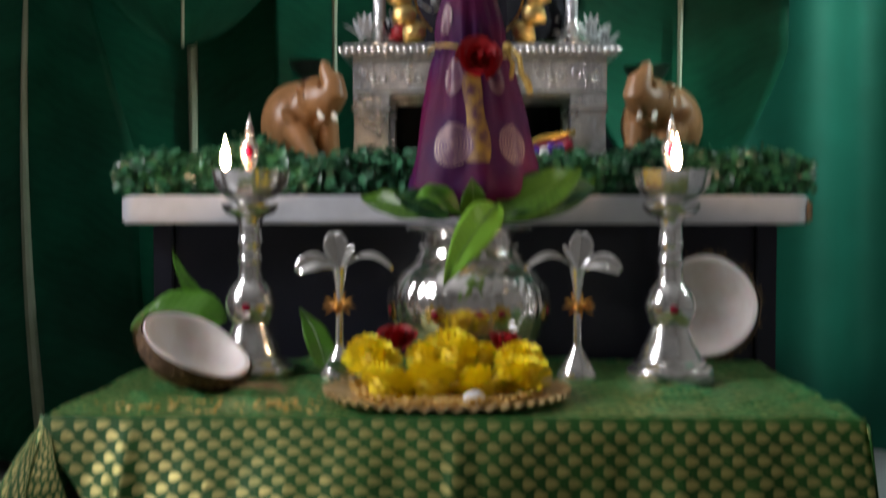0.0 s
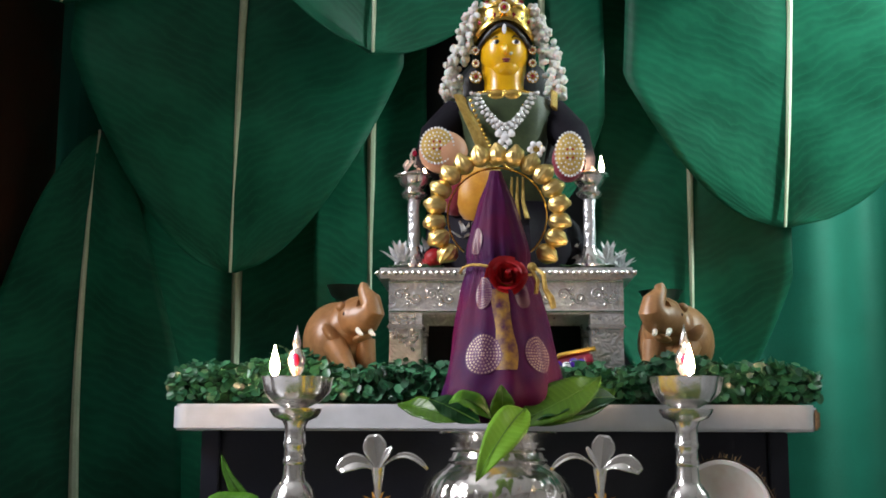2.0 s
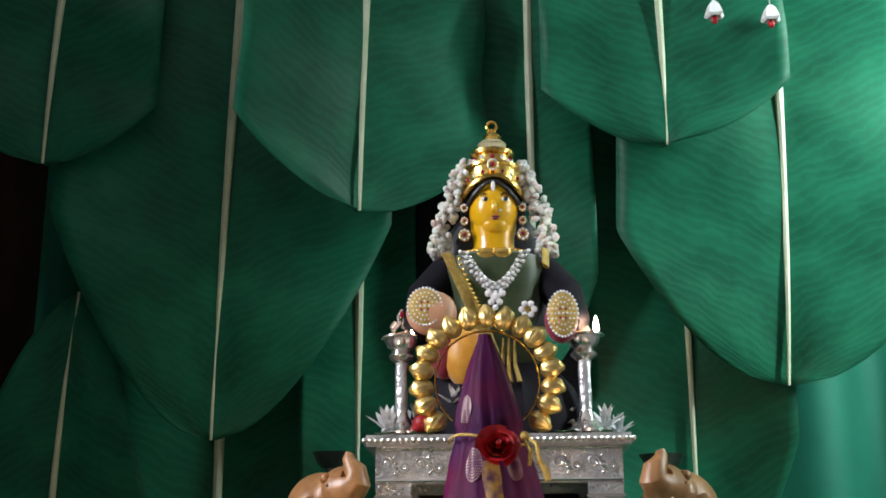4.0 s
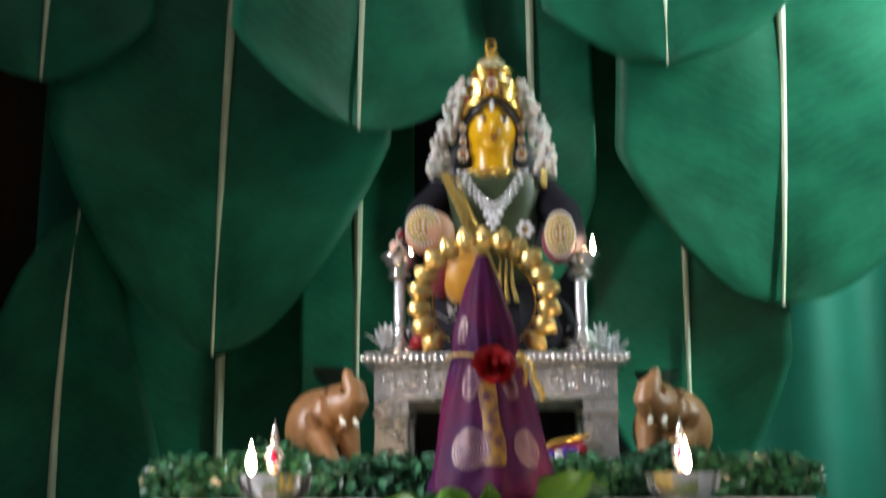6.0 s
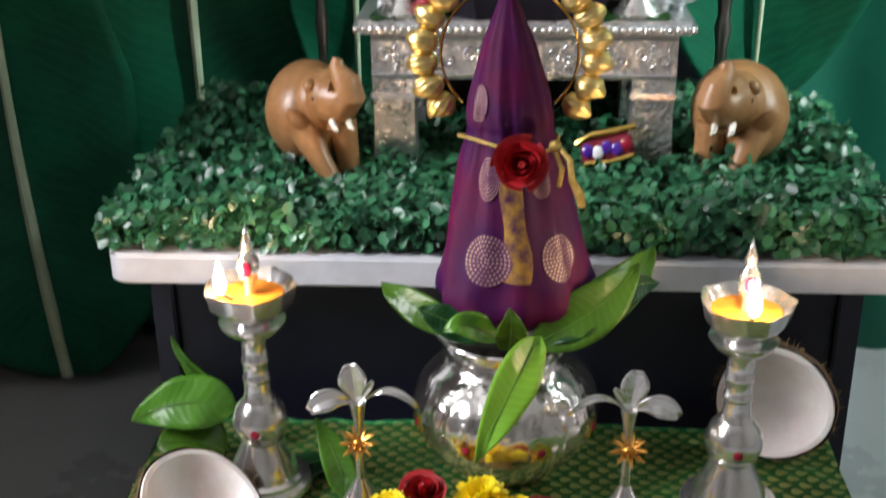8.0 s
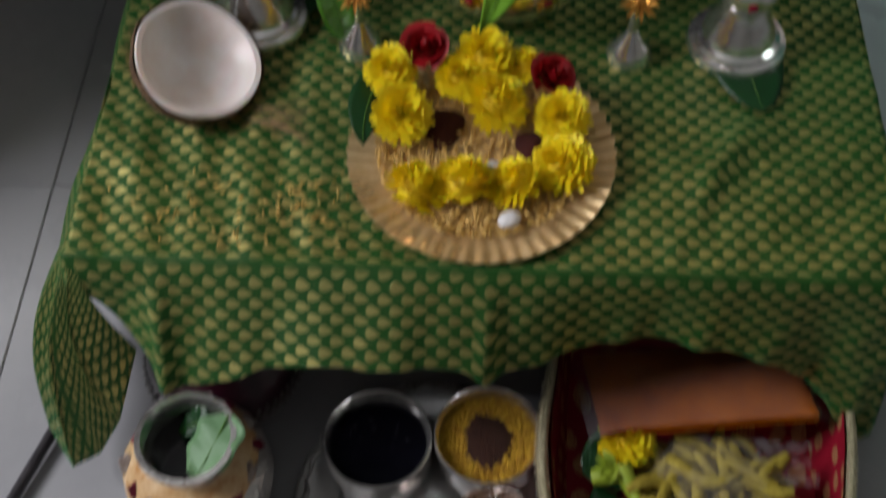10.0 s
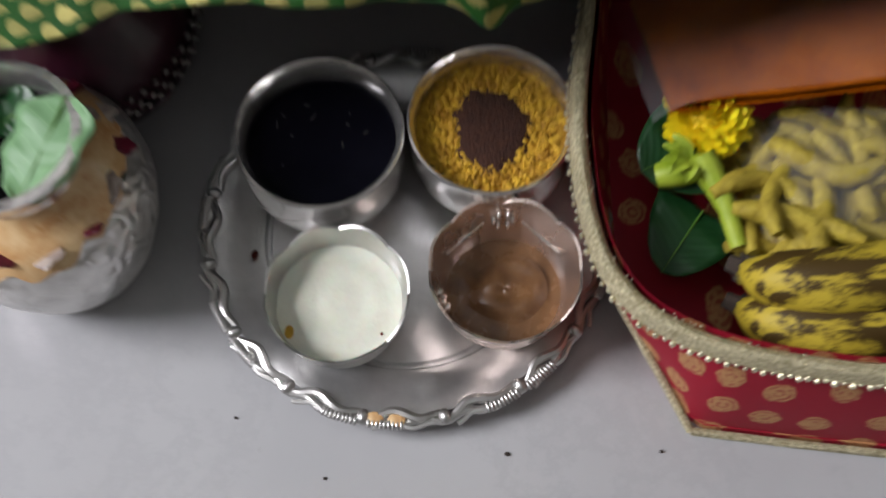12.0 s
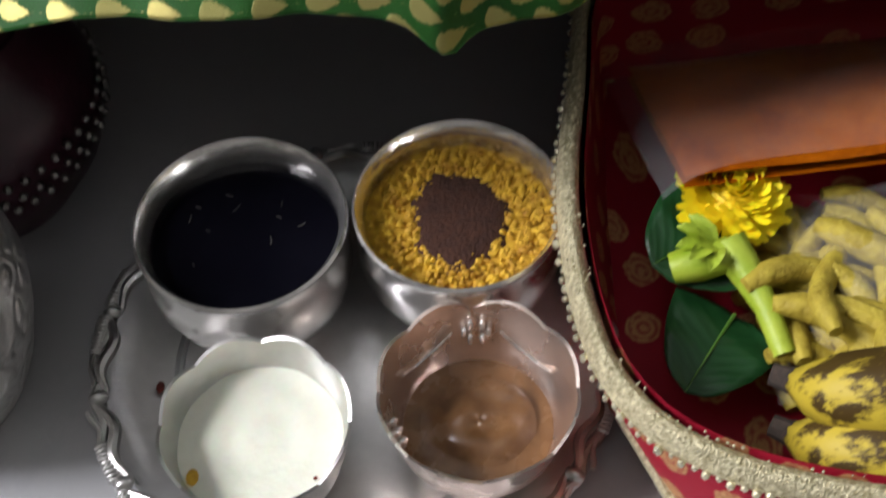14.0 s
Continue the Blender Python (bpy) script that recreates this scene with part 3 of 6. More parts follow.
# ---- upper table ----
upper = thing("altar_table", "white topped altar table with a dark navy body", "table", pose(0.05, 0.61, 0))
bm = bmesh.new()
vs = []
for cx, cy, a0 in ((0.395, 0.28, 0), (-0.395, 0.28, 90), (-0.395, -0.178, 180), (0.395, -0.178, 270)):
    for k in range(7):
        a = radians(a0 + 15 * k)
        vs.append(bm.verts.new((cx + 0.022 * math.cos(a), cy + 0.022 * math.sin(a), 0.422)))
f = bm.faces.new(vs)
up = bmesh.ops.extrude_face_region(bm, geom=[f])
bmesh.ops.translate(bm, vec=(0, 0, 0.034), verts=[v for v in up["geom"] if isinstance(v, bmesh.types.BMVert)])
bmesh.ops.recalc_face_normals(bm, faces=bm.faces)
bmesh.ops.bevel(bm, geom=[e for e in bm.edges if abs(e.verts[0].co.z - e.verts[1].co.z) < 1e-5], offset=0.003, segments=2, affect="EDGES")
part("table_top", bm, LAMINATE, upper, "worn white laminate top")
part("edge_chip", box(bmesh.new(), 0.4085, 0.4188, -0.195, -0.165, 0.424, 0.450, 0.003), CHIPBOARD, upper, "bare brown chip at the corner")
for name, lims in (("side_panel", (-0.385, -0.36, -0.16, 0.29, 0, 0.422)), ("side_panel", (0.36, 0.385, -0.16, 0.29, 0, 0.422)), ("front_panel", (-0.36, 0.36, -0.15, -0.13, 0.02, 0.422)), ("back_panel", (-0.36, 0.36, 0.26, 0.28, 0.02, 0.422))):
    part(name, box(bmesh.new(), *lims, 0.002), NAVY, upper)


def boxwood():
    """A mat of many small oval leaves, tilted every way, over a dark base."""
    root = thing("boxwood_mat", "artificial green boxwood leaf mat covering the table top", "plant")
    bm = box(bmesh.new(), -0.350, 0.450, 0.43, 0.885, 0.4565, 0.485, 0.006)
    part("mat_base", bm, DARK_LEAF, root, "dark green mat base")
    rng = np.random.default_rng(4)
    n = 15500
    x, y = rng.uniform(-0.372, 0.472, n), 0.42 + 0.47 * rng.uniform(0, 1, n) ** 1.35
    front = rng.uniform(0, 1, n) < 0.2
    y = np.where(front, rng.uniform(0.415, 0.45, n), y)
    hump = 0.012 * np.sin(x * 37) * np.sin(x * 13 + 1) + 0.006 * np.sin(y * 60 + x * 20)
    top = 0.497 + hump
    z = np.where(front, 0.462 + (top - 0.455) * rng.uniform(0, 1, n), top + rng.normal(0, 0.006, n))
    size = rng.uniform(0.0044, 0.0078, n)
    nor = rng.normal(0, 0.55, (n, 3)) + np.stack([np.zeros(n), np.where(front, -0.9, -0.25), np.where(front, 0.5, 0.95)], 1)
    nor /= np.linalg.norm(nor, axis=1)[:, None]
    t = np.cross(nor, rng.normal(0, 1, (n, 3)))
    t /= np.linalg.norm(t, axis=1)[:, None]
    b = np.cross(nor, t)
    c = np.stack([x, y, z], 1)
    ring = [(1.25, 0.0, 0.10), (0.6, 0.72, 0.22), (-0.45, 0.75, 0.20), (-1.0, 0.0, 0.0), (-0.45, -0.75, 0.20), (0.6, -0.72, 0.22)]
    verts = np.stack([c + (t * p + b * q + nor * r) * size[:, None] for p, q, r in ring], 1).reshape(-1, 3)
    k = np.arange(n)[:, None] * 6
    faces = np.concatenate([k + [0, 1, 2, 3], k + [0, 3, 4, 5]]).tolist()
    me = bpy.data.meshes.new("leaf_mass")
    me.from_pydata(verts.tolist(), [], faces)
    me.polygons.foreach_set("use_smooth", [True] * len(me.polygons))
    me.materials.append(BOX_LEAF)
    ob = new("leaf_mass", me)
    ob.parent = root
    tagged(ob, "small glossy boxwood leaves", kind="stuff")


def island_leaf():
    m, nt, p = start("boxwood leaves")
    rnd = nt.nodes.new("ShaderNodeNewGeometry").outputs["Random Per Island"]
    ramp = mix(nt, steps(nt, rnd, 0.1, 1.0), (0.012, 0.070, 0.032), (0.058, 0.235, 0.105))
    put(nt, p.inputs["Base Color"], mix(nt, mth(nt, "MULTIPLY", noise_of(nt, coords(nt), 90), 0.4), ramp, (0.015, 0.09, 0.04)))
    p.inputs["Roughness"].default_value = 0.33
    return m


BOX_LEAF = island_leaf()
boxwood()

# ---- lower table and its cloth ----
low = thing("low_table", "low wooden table hidden beneath the green cloth", "table", pose(0.03, 0.20, 0))
part("table_top", box(bmesh.new(), -0.342, 0.342, -0.195, 0.195, 0.232, 0.254, 0.003), DARKWOOD, low)
for sx in (-0.32, 0.32):
    for sy in (-0.03, 0.175):
        part("leg", box(bmesh.new(), sx - 0.018, sx + 0.018, sy - 0.018, sy + 0.018, 0, 0.232, 0.003), DARKWOOD, low)

HEM_X = (-0.318, -0.290, -0.267, -0.245, -0.225, -0.16, -0.096, -0.03, 0.03, 0.05, 0.07, 0.107, 0.15, 0.204, 0.26, 0.300, 0.34, 0.37, 0.41)
HEM_Z = (0.240, 0.218, 0.185, 0.160, 0.156, 0.184, 0.204, 0.203, 0.190, 0.174, 0.176, 0.172, 0.175, 0.181, 0.175, 0.156, 0.105, 0.060, 0.030)
HEM_Y = (-0.012, -0.020, -0.034, -0.053, -0.063, -0.066, -0.066, -0.066, -0.061, -0.053, -0.048, -0.026, -0.018, -0.016, -0.018, -0.022, -0.028, -0.030, -0.030)


def cloth():
    root = thing("tablecloth", "green silk brocade cloth with gold motifs draped over the low table", "tablecloth")
    bm = bmesh.new()
    x0, x1, depth, drop = -0.318, 0.400, 0.412, 0.60

    def lay(u, v):
        x = x0 + (x1 - x0) * u
        if v < 0.45:
            y = depth * (1 - v / 0.45)
            z = 0.2585 + 0.0016 * math.sin(x * 50 + y * 31) * math.sin(y * 44 + x * 13) + 0.0015 * math.sin(x * 23 - y * 37)
            z += 0.008 * math.exp(-((x - 0.24 - 0.5 * (y - 0.1)) / 0.012) ** 2) * math.exp(-((y - 0.1) / 0.09) ** 2)
            z += 0.0022 * math.sin(x * 118 + 3 * math.sin(y * 9)) * math.exp(-((x + 0.20) / 0.10) ** 2)
            z += 0.0011 * math.sin(x * 167 - y * 71 + 2 * math.sin(y * 40)) * math.sin(y * 93 + x * 57)
            z += 0.0060 * (0.5 + 0.5 * math.sin(58 * (x - 0.8 * y) + math.sin(y * 30))) * max(0, min(1, (x - 0.16) / 0.06)) * max(0, min(1, (0.19 - y) / 0.05)) * min(1, y / 0.03)
            z += 0.0030 * (0.5 + 0.5 * math.sin(74 * (x + 0.35 * y))) * max(0, min(1, (-0.12 - x) / 0.05)) * max(0, min(1, (0.13 - y) / 0.04)) * min(1, y / 0.03)
            z += 0.0045 * math.exp(-((y - 0.004) / 0.007) ** 2) * (0.75 + 0.25 * math.sin(x * 19))
            return Vector((x, y, z))
        w = (v - 0.45) / 0.55
        hem = float(np.interp(x, HEM_X, HEM_Z))
        length = 0.2585 - hem
        p = length * w
        roll = min(1.0, p / 0.012)
        fold = 0.010 * math.sin(x * 41 + 0.6) + 0.006 * math.sin(x * 93 + 2) + 0.0022 * math.sin(x * 190 + p * 60) + 0.0025 * math.sin(p * 120 + x * 37) * math.sin(x * 61)
        y = -0.006 * math.sin(roll * math.pi / 2) + (float(np.interp(x, HEM_X, HEM_Y)) + 0.006) * w + fold * (p / 0.15) * 0.7
        y -= (0.014 * math.exp(-((x - 0.047) / 0.010) ** 2) + 0.013 * math.exp(-((x + 0.238) / 0.009) ** 2)) * min(1, p / 0.05)
        return Vector((x + 0.08 * p * (1 if x > 0.3 else 0), y, 0.2585 - p + 0.0045 * (1 - roll) ** 2))

    def flat(u, v):
        x = x0 + (x1 - x0) * u
        if v < 0.45:
            return (x, depth * (1 - v / 0.45))
        hem, out = float(np.interp(x, HEM_X, HEM_Z)), float(np.interp(x, HEM_X, HEM_Y))
        return (x, -math.hypot(0.2585 - hem, out) * ((v - 0.45) / 0.55) ** 0.93)

    sheet(bm, 150, 80, lay, flat)
    # the left side hangs down, and its front corner flares into a flap
    edge = [Vector(p) for p in ((-0.366, 0.41, 0.03), (-0.374, 0.25, 0.025), (-0.378, 0.10, 0.035), (-0.381, 0.0, 0.075), (-0.368, -0.066, 0.062), (-0.344, -0.096, 0.042), (-0.318, -0.084, 0.050), (-0.296, -0.064, 0.082), (-0.270, -0.030, 0.158))]
    tops = [Vector(p) for p in ((-0.318, 0.412, 0.2585), (-0.318, 0.27, 0.2585), (-0.318, 0.14, 0.2585), (-0.318, 0.05, 0.2585), (-0.319, 0.012, 0.2585), (-0.318, 0.0, 0.2575), (-0.317, -0.004, 0.256), (-0.312, -0.008, 0.253), (-0.305, -0.010, 0.247))]

    def along(pts, u):
        k = u * (len(pts) - 1)
        i = min(int(k), len(pts) - 2)
        f = k - i
        f = f * f * (3 - 2 * f)
        return pts[i].lerp(pts[i + 1], f)

    def side(u, v):
        a, b = along(tops, u), along(edge, u)
        p = a.lerp(b, v)
        bulge = math.sin(v * math.pi) * (0.012 + 0.006 * math.sin(u * 30))
        return p + Vector((-bulge, -0.3 * bulge, 0.01 * math.sin(v * math.pi)))

    sheet(bm, 60, 24, side, lambda u, v: (-0.32 - 0.22 * v, 0.41 - 0.58 * u))
    # the right side
    sheet(bm, 40, 16, lambda u, v: Vector((0.400 + 0.03 * v + 0.008 * math.sin(u * 22) * v, 0.412 * (1 - u) - 0.012 * u, 0.2585 - 0.235 * v)), lambda u, v: (0.40 + 0.24 * v, 0.41 - 0.41 * u))
    bmesh.ops.recalc_face_normals(bm, faces=bm.faces)
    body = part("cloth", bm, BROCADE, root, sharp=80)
    body.modifiers.new("thickness", "SOLIDIFY").thickness = 0.0012


cloth()

# ---- things on the upper table ----
SILVER_SHINY = silver("raised bright silver", (0.92, 0.92, 0.93), 0.17, metal=0.95)


def stool():
    root = thing("silver_stool", "chased silver stool with a beaded edge, standing on the leaf mat", "stool", pose(0.071, 0.70, 0.485))
    part("seat", box(bmesh.new(), -0.191, 0.191, -0.105, 0.105, 0.160, 0.176, 0.006), SILVER_FINE, root, "pale silver seat slab")
    bead = ellip(bmesh.new(), (0, 0, 0), 0.0042, u=8, v=6)
    me = data_of("bead", bead, SILVER)
    for i in range(44):
        shared("bead", me, root, pose(-0.187 + 0.374 * i / 43, -0.106, 0.1675))
    for y in (-0.096, 0.082):
        part("frieze", box(bmesh.new(), -0.172, 0.172, y, y + 0.014, 0.108, 0.160, 0.002), SILVER_CARVED, root, "chased floral frieze")
    curl = bmesh.new()
    tube(curl, [((0.0095 - 0.00050 * k) * math.cos(k * 0.62), 0, (0.0095 - 0.00050 * k) * math.sin(k * 0.62)) for k in range(16)], [0.0017 - 0.00005 * k for k in range(16)], 6)
    ellip(curl, (0.0120, 0, -0.0065), (0.0048, 0.0016, 0.0026), (0, 40, 0), 8, 6)
    ellip(curl, (0.0115, 0, 0.0085), (0.0042, 0.0016, 0.0022), (0, -50, 0), 8, 6)
    curl_mesh = data_of("scroll", curl, SILVER_SHINY)
    for k in range(14):
        flip = -1 if k % 2 else 1
        shared("scroll", curl_mesh, root, pose(-0.156 + 0.024 * k, -0.0968, 0.134 + 0.003 * flip, 0, 0 if flip > 0 else 180, 0))
    for z in (0.1125, 0.1555):
        part("frieze_bead", tube(bmesh.new(), [(-0.171, -0.0965, z), (0.0, -0.0965, z), (0.171, -0.0965, z)], 0.0022, 8), SILVER_SHINY, root, "raised border line")
    for x in (-0.172, 0.158):
        part("side_frieze", box(bmesh.new(), x, x + 0.014, -0.082, 0.082, 0.108, 0.160, 0.002), SILVER_CARVED, root)
    for sx in (-1, 1):
        for y in (-0.098, 0.052):
            bm = bmesh.new()

            def leg(u, v, sx=sx, y=y):
                a = 2 * math.pi * (u + 0.125)
                cx, cy = max(-1, min(1, 1.42 * math.cos(a))), max(-1, min(1, 1.42 * math.sin(a)))
                waist = 0.0242 + 0.0010 * math.cos(v * 5.2)
                return Vector((sx * 0.147 + cx * waist, y + 0.023 + cy * 0.022, 0.108 * v))

            sheet(bm, 24, 10, leg, wrap=True)
            bmesh.ops.holes_fill(bm, edges=bm.edges, sides=30)
            part("leg", bm, SILVER_CARVED, root)
            part("leg_moulding", box(bmesh.new(), sx * 0.147 - 0.027, sx * 0.147 + 0.027, y - 0.003, y + 0.049, 0.086, 0.093, 0.002), SILVER, root)


stool()


# sheet added to blacken the gap seen between the stool's legs
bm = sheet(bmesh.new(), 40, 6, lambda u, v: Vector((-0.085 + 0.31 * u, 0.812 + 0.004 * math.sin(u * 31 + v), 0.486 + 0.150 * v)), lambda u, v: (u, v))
gap_sheet = tagged(new("dark_gap_sheet", data_of("dark_gap_sheet", bm, DARK_SHEET)), "plain dark sheet added to darken the gap behind the silver stool's legs", "cloth")
gap_sheet.modifiers.new("thickness", "SOLIDIFY").thickness = 0.002


def figure():
    """The seated figure, one plain mesh in several finishes."""
    bm = bmesh.new()
    lathe(bm, [(0, 0), (0.118, 0.0), (0.128, 0.03), (0.118, 0.07), (0.085, 0.105), (0, 0.12)], 36, 3, lambda a, r, z: (r * (0.80 + 0.2 * math.cos(a) ** 2) + 0.004 * math.sin(a * 14), z))
    lathe(bm, [(0.085, 0.09), (0.066, 0.13), (0.060, 0.17), (0.070, 0.22), (0.082, 0.252), (0.072, 0.275), (0.034, 0.290), (0.024, 0.300)], 32, 2, lambda a, r, z: (r * (0.66 + 0.34 * math.cos(a) ** 2), z))
    lathe(bm, [(0.033, 0.284), (0.0315, 0.296), (0.0315, 0.310), (0.035, 0.325), (0.036, 0.335)], 28, 0, lambda a, r, z: (r, z))
    ellip(bm, (0, -0.004, 0.354), (0.0385, 0.042, 0.050), u=28, v=20, mat=0)
    ellip(bm, (0.001, -0.014, 0.326), (0.0250, 0.026, 0.022), u=18, v=12, mat=0)
    ellip(bm, (0, -0.047, 0.347), (0.0052, 0.007, 0.011), (-12, 0, 0), 10, 8, 0)
    for sx in (-1, 1):
        x = sx * 0.0150 + 0.003
        ellip(bm, (x, -0.0415, 0.360), (0.0068, 0.0030, 0.0040), u=12, v=8, mat=8)
        ellip(bm, (x + 0.001, -0.0436, 0.3602), (0.0038, 0.0024, 0.0038), u=10, v=6, mat=1)
        tube(bm, [(x - 0.009, -0.0400, 0.3655), (x - 0.002, -0.0440, 0.3690), (x + 0.009, -0.0395, 0.3665)], [0.0006, 0.0012, 0.0006], 6, 1)
    ellip(bm, (0.003, -0.0440, 0.3318), (0.0070, 0.0032, 0.0018), u=12, v=6, mat=7)
    ellip(bm, (0.003, -0.0436, 0.3288), (0.0052, 0.0032, 0.0020), u=12, v=6, mat=7)
    ellip(bm, (0.010, -0.0470, 0.3400), (0.0030, 0.0022, 0.0030), u=8, v=6, mat=8)
    tube(bm, [(0.0425 * math.sin(t), -0.004 - 0.0425 * math.cos(t), 0.388 - 0.034 * abs(math.sin(t)) ** 1.6) for t in (radians(-84 + 14 * k) for k in range(13))], 0.0036, 8, 1)
    ellip(bm, (0, 0.016, 0.362), (0.052, 0.042, 0.056), u=20, v=12, mat=1)
    ellip(bm, (0, 0.038, 0.250), (0.092, 0.030, 0.125), u=20, v=12, mat=1)
    for sx in (-1, 1):
        tube(bm, [(sx * 0.070, 0.0, 0.255), (sx * 0.104, -0.012, 0.215), (sx * 0.112, -0.045, 0.170), (sx * 0.098, -0.076, 0.160)], [0.030, 0.030, 0.026, 0.024], 12, 3)
    ellip(bm, (-0.092, -0.088, 0.174), (0.037, 0.022, 0.033), u=18, v=12, mat=4)
    ellip(bm, (0.093, -0.088, 0.160), (0.024, 0.018, 0.033), u=18, v=12, mat=7)
    tube(bm, [(-0.070, -0.035, 0.275), (-0.045, -0.062, 0.215), (-0.018, -0.070, 0.150), (0.0, -0.085, 0.10)], [0.013, 0.015, 0.017, 0.018], 8, 5, 0.35)
    tube(bm, [(0.078, -0.02, 0.285), (0.076, -0.036, 0.255)], 0.008, 8, 5, 0.4)
    ellip(bm, (-0.040, -0.080, 0.110), (0.036, 0.030, 0.045), u=16, v=10, mat=6)
    ellip(bm, (-0.075, -0.070, 0.120), (0.026, 0.028, 0.040), u=16, v=10, mat=7)
    for k in range(3):
        tube(bm, [(0.010 + k * 0.008, -0.090, 0.135), (0.008 + k * 0.009, -0.100, 0.095), (0.006 + k * 0.013, -0.104, 0.070)], [0.002, 0.0042, 0.0055], 6, 5, 0.5)
    me = data_of("figure", bm, [FACE, HAIR, BLOUSE, SARI, PEACH, GOLD_WEAVE, ORANGE_SILK, MAROON_SILK, IVORY])
    ob = new("seated_figure", me)
    ob.matrix_basis = pose(0.071, 0.69, 0.661)
    tagged(ob, "seated deity figure with a yellow lacquered face and dark silk dress", "statue")


figure()
IDOL = Matrix.Translation((0.071, 0.69, 0.661))

crown = thing("crown", "tall tiered gold crown set with stones, topped by a ring", "crown", IDOL)
part("band", lathe(bmesh.new(), [(0.0455, 0.384), (0.0495, 0.386), (0.0500, 0.391), (0.0465, 0.394), (0.0450, 0.402), (0.0450, 0.414), (0.0475, 0.417), (0.0475, 0.421), (0.0390, 0.424), (0.0310, 0.428)], 36, 0, lambda a, r, z: (r, z + (0.008 * max(0, -math.sin(a)) ** 2 - 0.016 * abs(math.cos(a)) ** 2) * max(0, min(1, (0.424 - z) / 0.03)))), GOLD, crown)
part("tier", lathe(bmesh.new(), [(0.031, 0.425), (0.029, 0.440), (0.034, 0.442), (0.035, 0.448), (0.026, 0.452)], 32), GOLD, crown)
part("tier", lathe(bmesh.new(), [(0.025, 0.450), (0.021, 0.460), (0.0225, 0.463), (0.017, 0.468)], 28), GOLD_DULL, crown, "worn reddish gold tier")
part("spire", lathe(bmesh.new(), [(0.017, 0.466), (0.013, 0.474), (0.0145, 0.477), (0.008, 0.483), (0.004, 0.489)], 24), GOLD, crown)
ring_pts = [(0.0075 * math.cos(a), 0, 0.494 + 0.0075 * math.sin(a)) for a in (2 * math.pi * i / 16 for i in range(17))]
part("finial_ring", tube(bmesh.new(), ring_pts, 0.0026, 8), GOLD, crown)
gem = data_of("stone", ellip(bmesh.new(), (0, 0, 0), (1, 0.5, 1), u=10, v=6), STONE)
red_gem = data_of("stone", ellip(bmesh.new(), (0, 0, 0), (1, 0.5, 1), u=10, v=6), RUBY)
dark_gem = data_of("stone", ellip(bmesh.new(), (0, 0, 0), (1, 0.5, 1), u=10, v=6), PURPLE_GEM)
for k in range(9):
    a = radians(-90 + (k - 4) * 19)
    shared("stone", (gem, red_gem)[k % 2], crown, pose(0.0455 * math.cos(a), 0.0455 * math.sin(a), 0.408 - 0.012 * abs(math.cos(a))) @ Matrix.Diagonal((0.0030, 0.003, 0.0034, 1)))
for k in range(5):
    a = radians(-90 + (k - 2) * 30)
    shared("stone", (red_gem, gem)[k % 2], crown, pose(0.031 * math.cos(a), 0.031 * math.sin(a), 0.434) @ Matrix.Diagonal((0.0038, 0.003, 0.0038, 1)))
medal = part("medallion", ellip(bmesh.new(), (0, -0.0475, 0.4135), (0.0095, 0.0035, 0.0105), u=18, v=8), GOLD, crown, "round medallion of stones")
shared("stone", red_gem, medal, pose(0, -0.0515, 0.4135) @ Matrix.Diagonal((0.0034, 0.0026, 0.0040, 1)))
for k in range(12):
    shared("stone", gem, medal, pose(0.0074 * math.cos(k * 0.5236), -0.0500, 0.4135 + 0.0082 * math.sin(k * 0.5236)) @ Matrix.Diagonal((0.0016, 0.0020, 0.0016, 1)))
shared("pendant", gem, crown, pose(0, -0.052, 0.378) @ Matrix.Diagonal((0.0036, 0.003, 0.0085, 1)), "stone drop on the forehead")

bud = data_of("bud", ellip(bmesh.new(), (0, 0, 0), (0.0050, 0.0050, 0.0078), u=8, v=6), JASMINE)
rng = random.Random(5)
for sx in (-1, 1):
    strand = thing("jasmine_garland", "string of round white jasmine buds hanging beside the face", "garland", IDOL, "garlands beside the face")
    path = [Vector((sx * x, -0.008, z)) for x, z in ((0.034, 0.428), (0.052, 0.405), (0.063, 0.375), (0.074, 0.340), (0.083, 0.300), (0.086 if sx < 0 else 0.080, 0.282))]
    part("thread", tube(bmesh.new(), path, 0.0012, 6), IVORY, strand)
    for k in range(150):
        s = k / 149 * 4.999
        i = int(s)
        p = path[i].lerp(path[i + 1], s - i)
        w = 0.0115 + 0.003 * min(1, s / 3)
        q = p + Vector((rng.uniform(-w, w), rng.uniform(-0.012, 0.010), rng.uniform(-0.006, 0.006)))
        shared("bud", bud, strand, pose(*q, rng.uniform(0, 180), rng.uniform(0, 180), 0))

sparkle = data_of("stone", ellip(bmesh.new(), (0, 0, 0), (1, 0.5, 1), u=7, v=4), SILVER_SHINY, False)
necklace = thing("stone_necklace", "broad white stone necklace with a pendant", "necklace", IDOL)
for k in range(25):
    s = k / 24 * 2 - 1
    for row in range(3):
        x, z = s * (0.051 - 0.0055 * row), 0.276 - (0.070 - 0.0075 * row) * (1 - abs(s) ** 1.7) - 0.001 * row
        y = -0.050 - 0.028 * (1 - s * s)
        shared("stone", (gem, sparkle)[(k + row) % 2], necklace, pose(x, y, z) @ Matrix.Diagonal((0.0030, 0.0050, 0.0030, 1)))
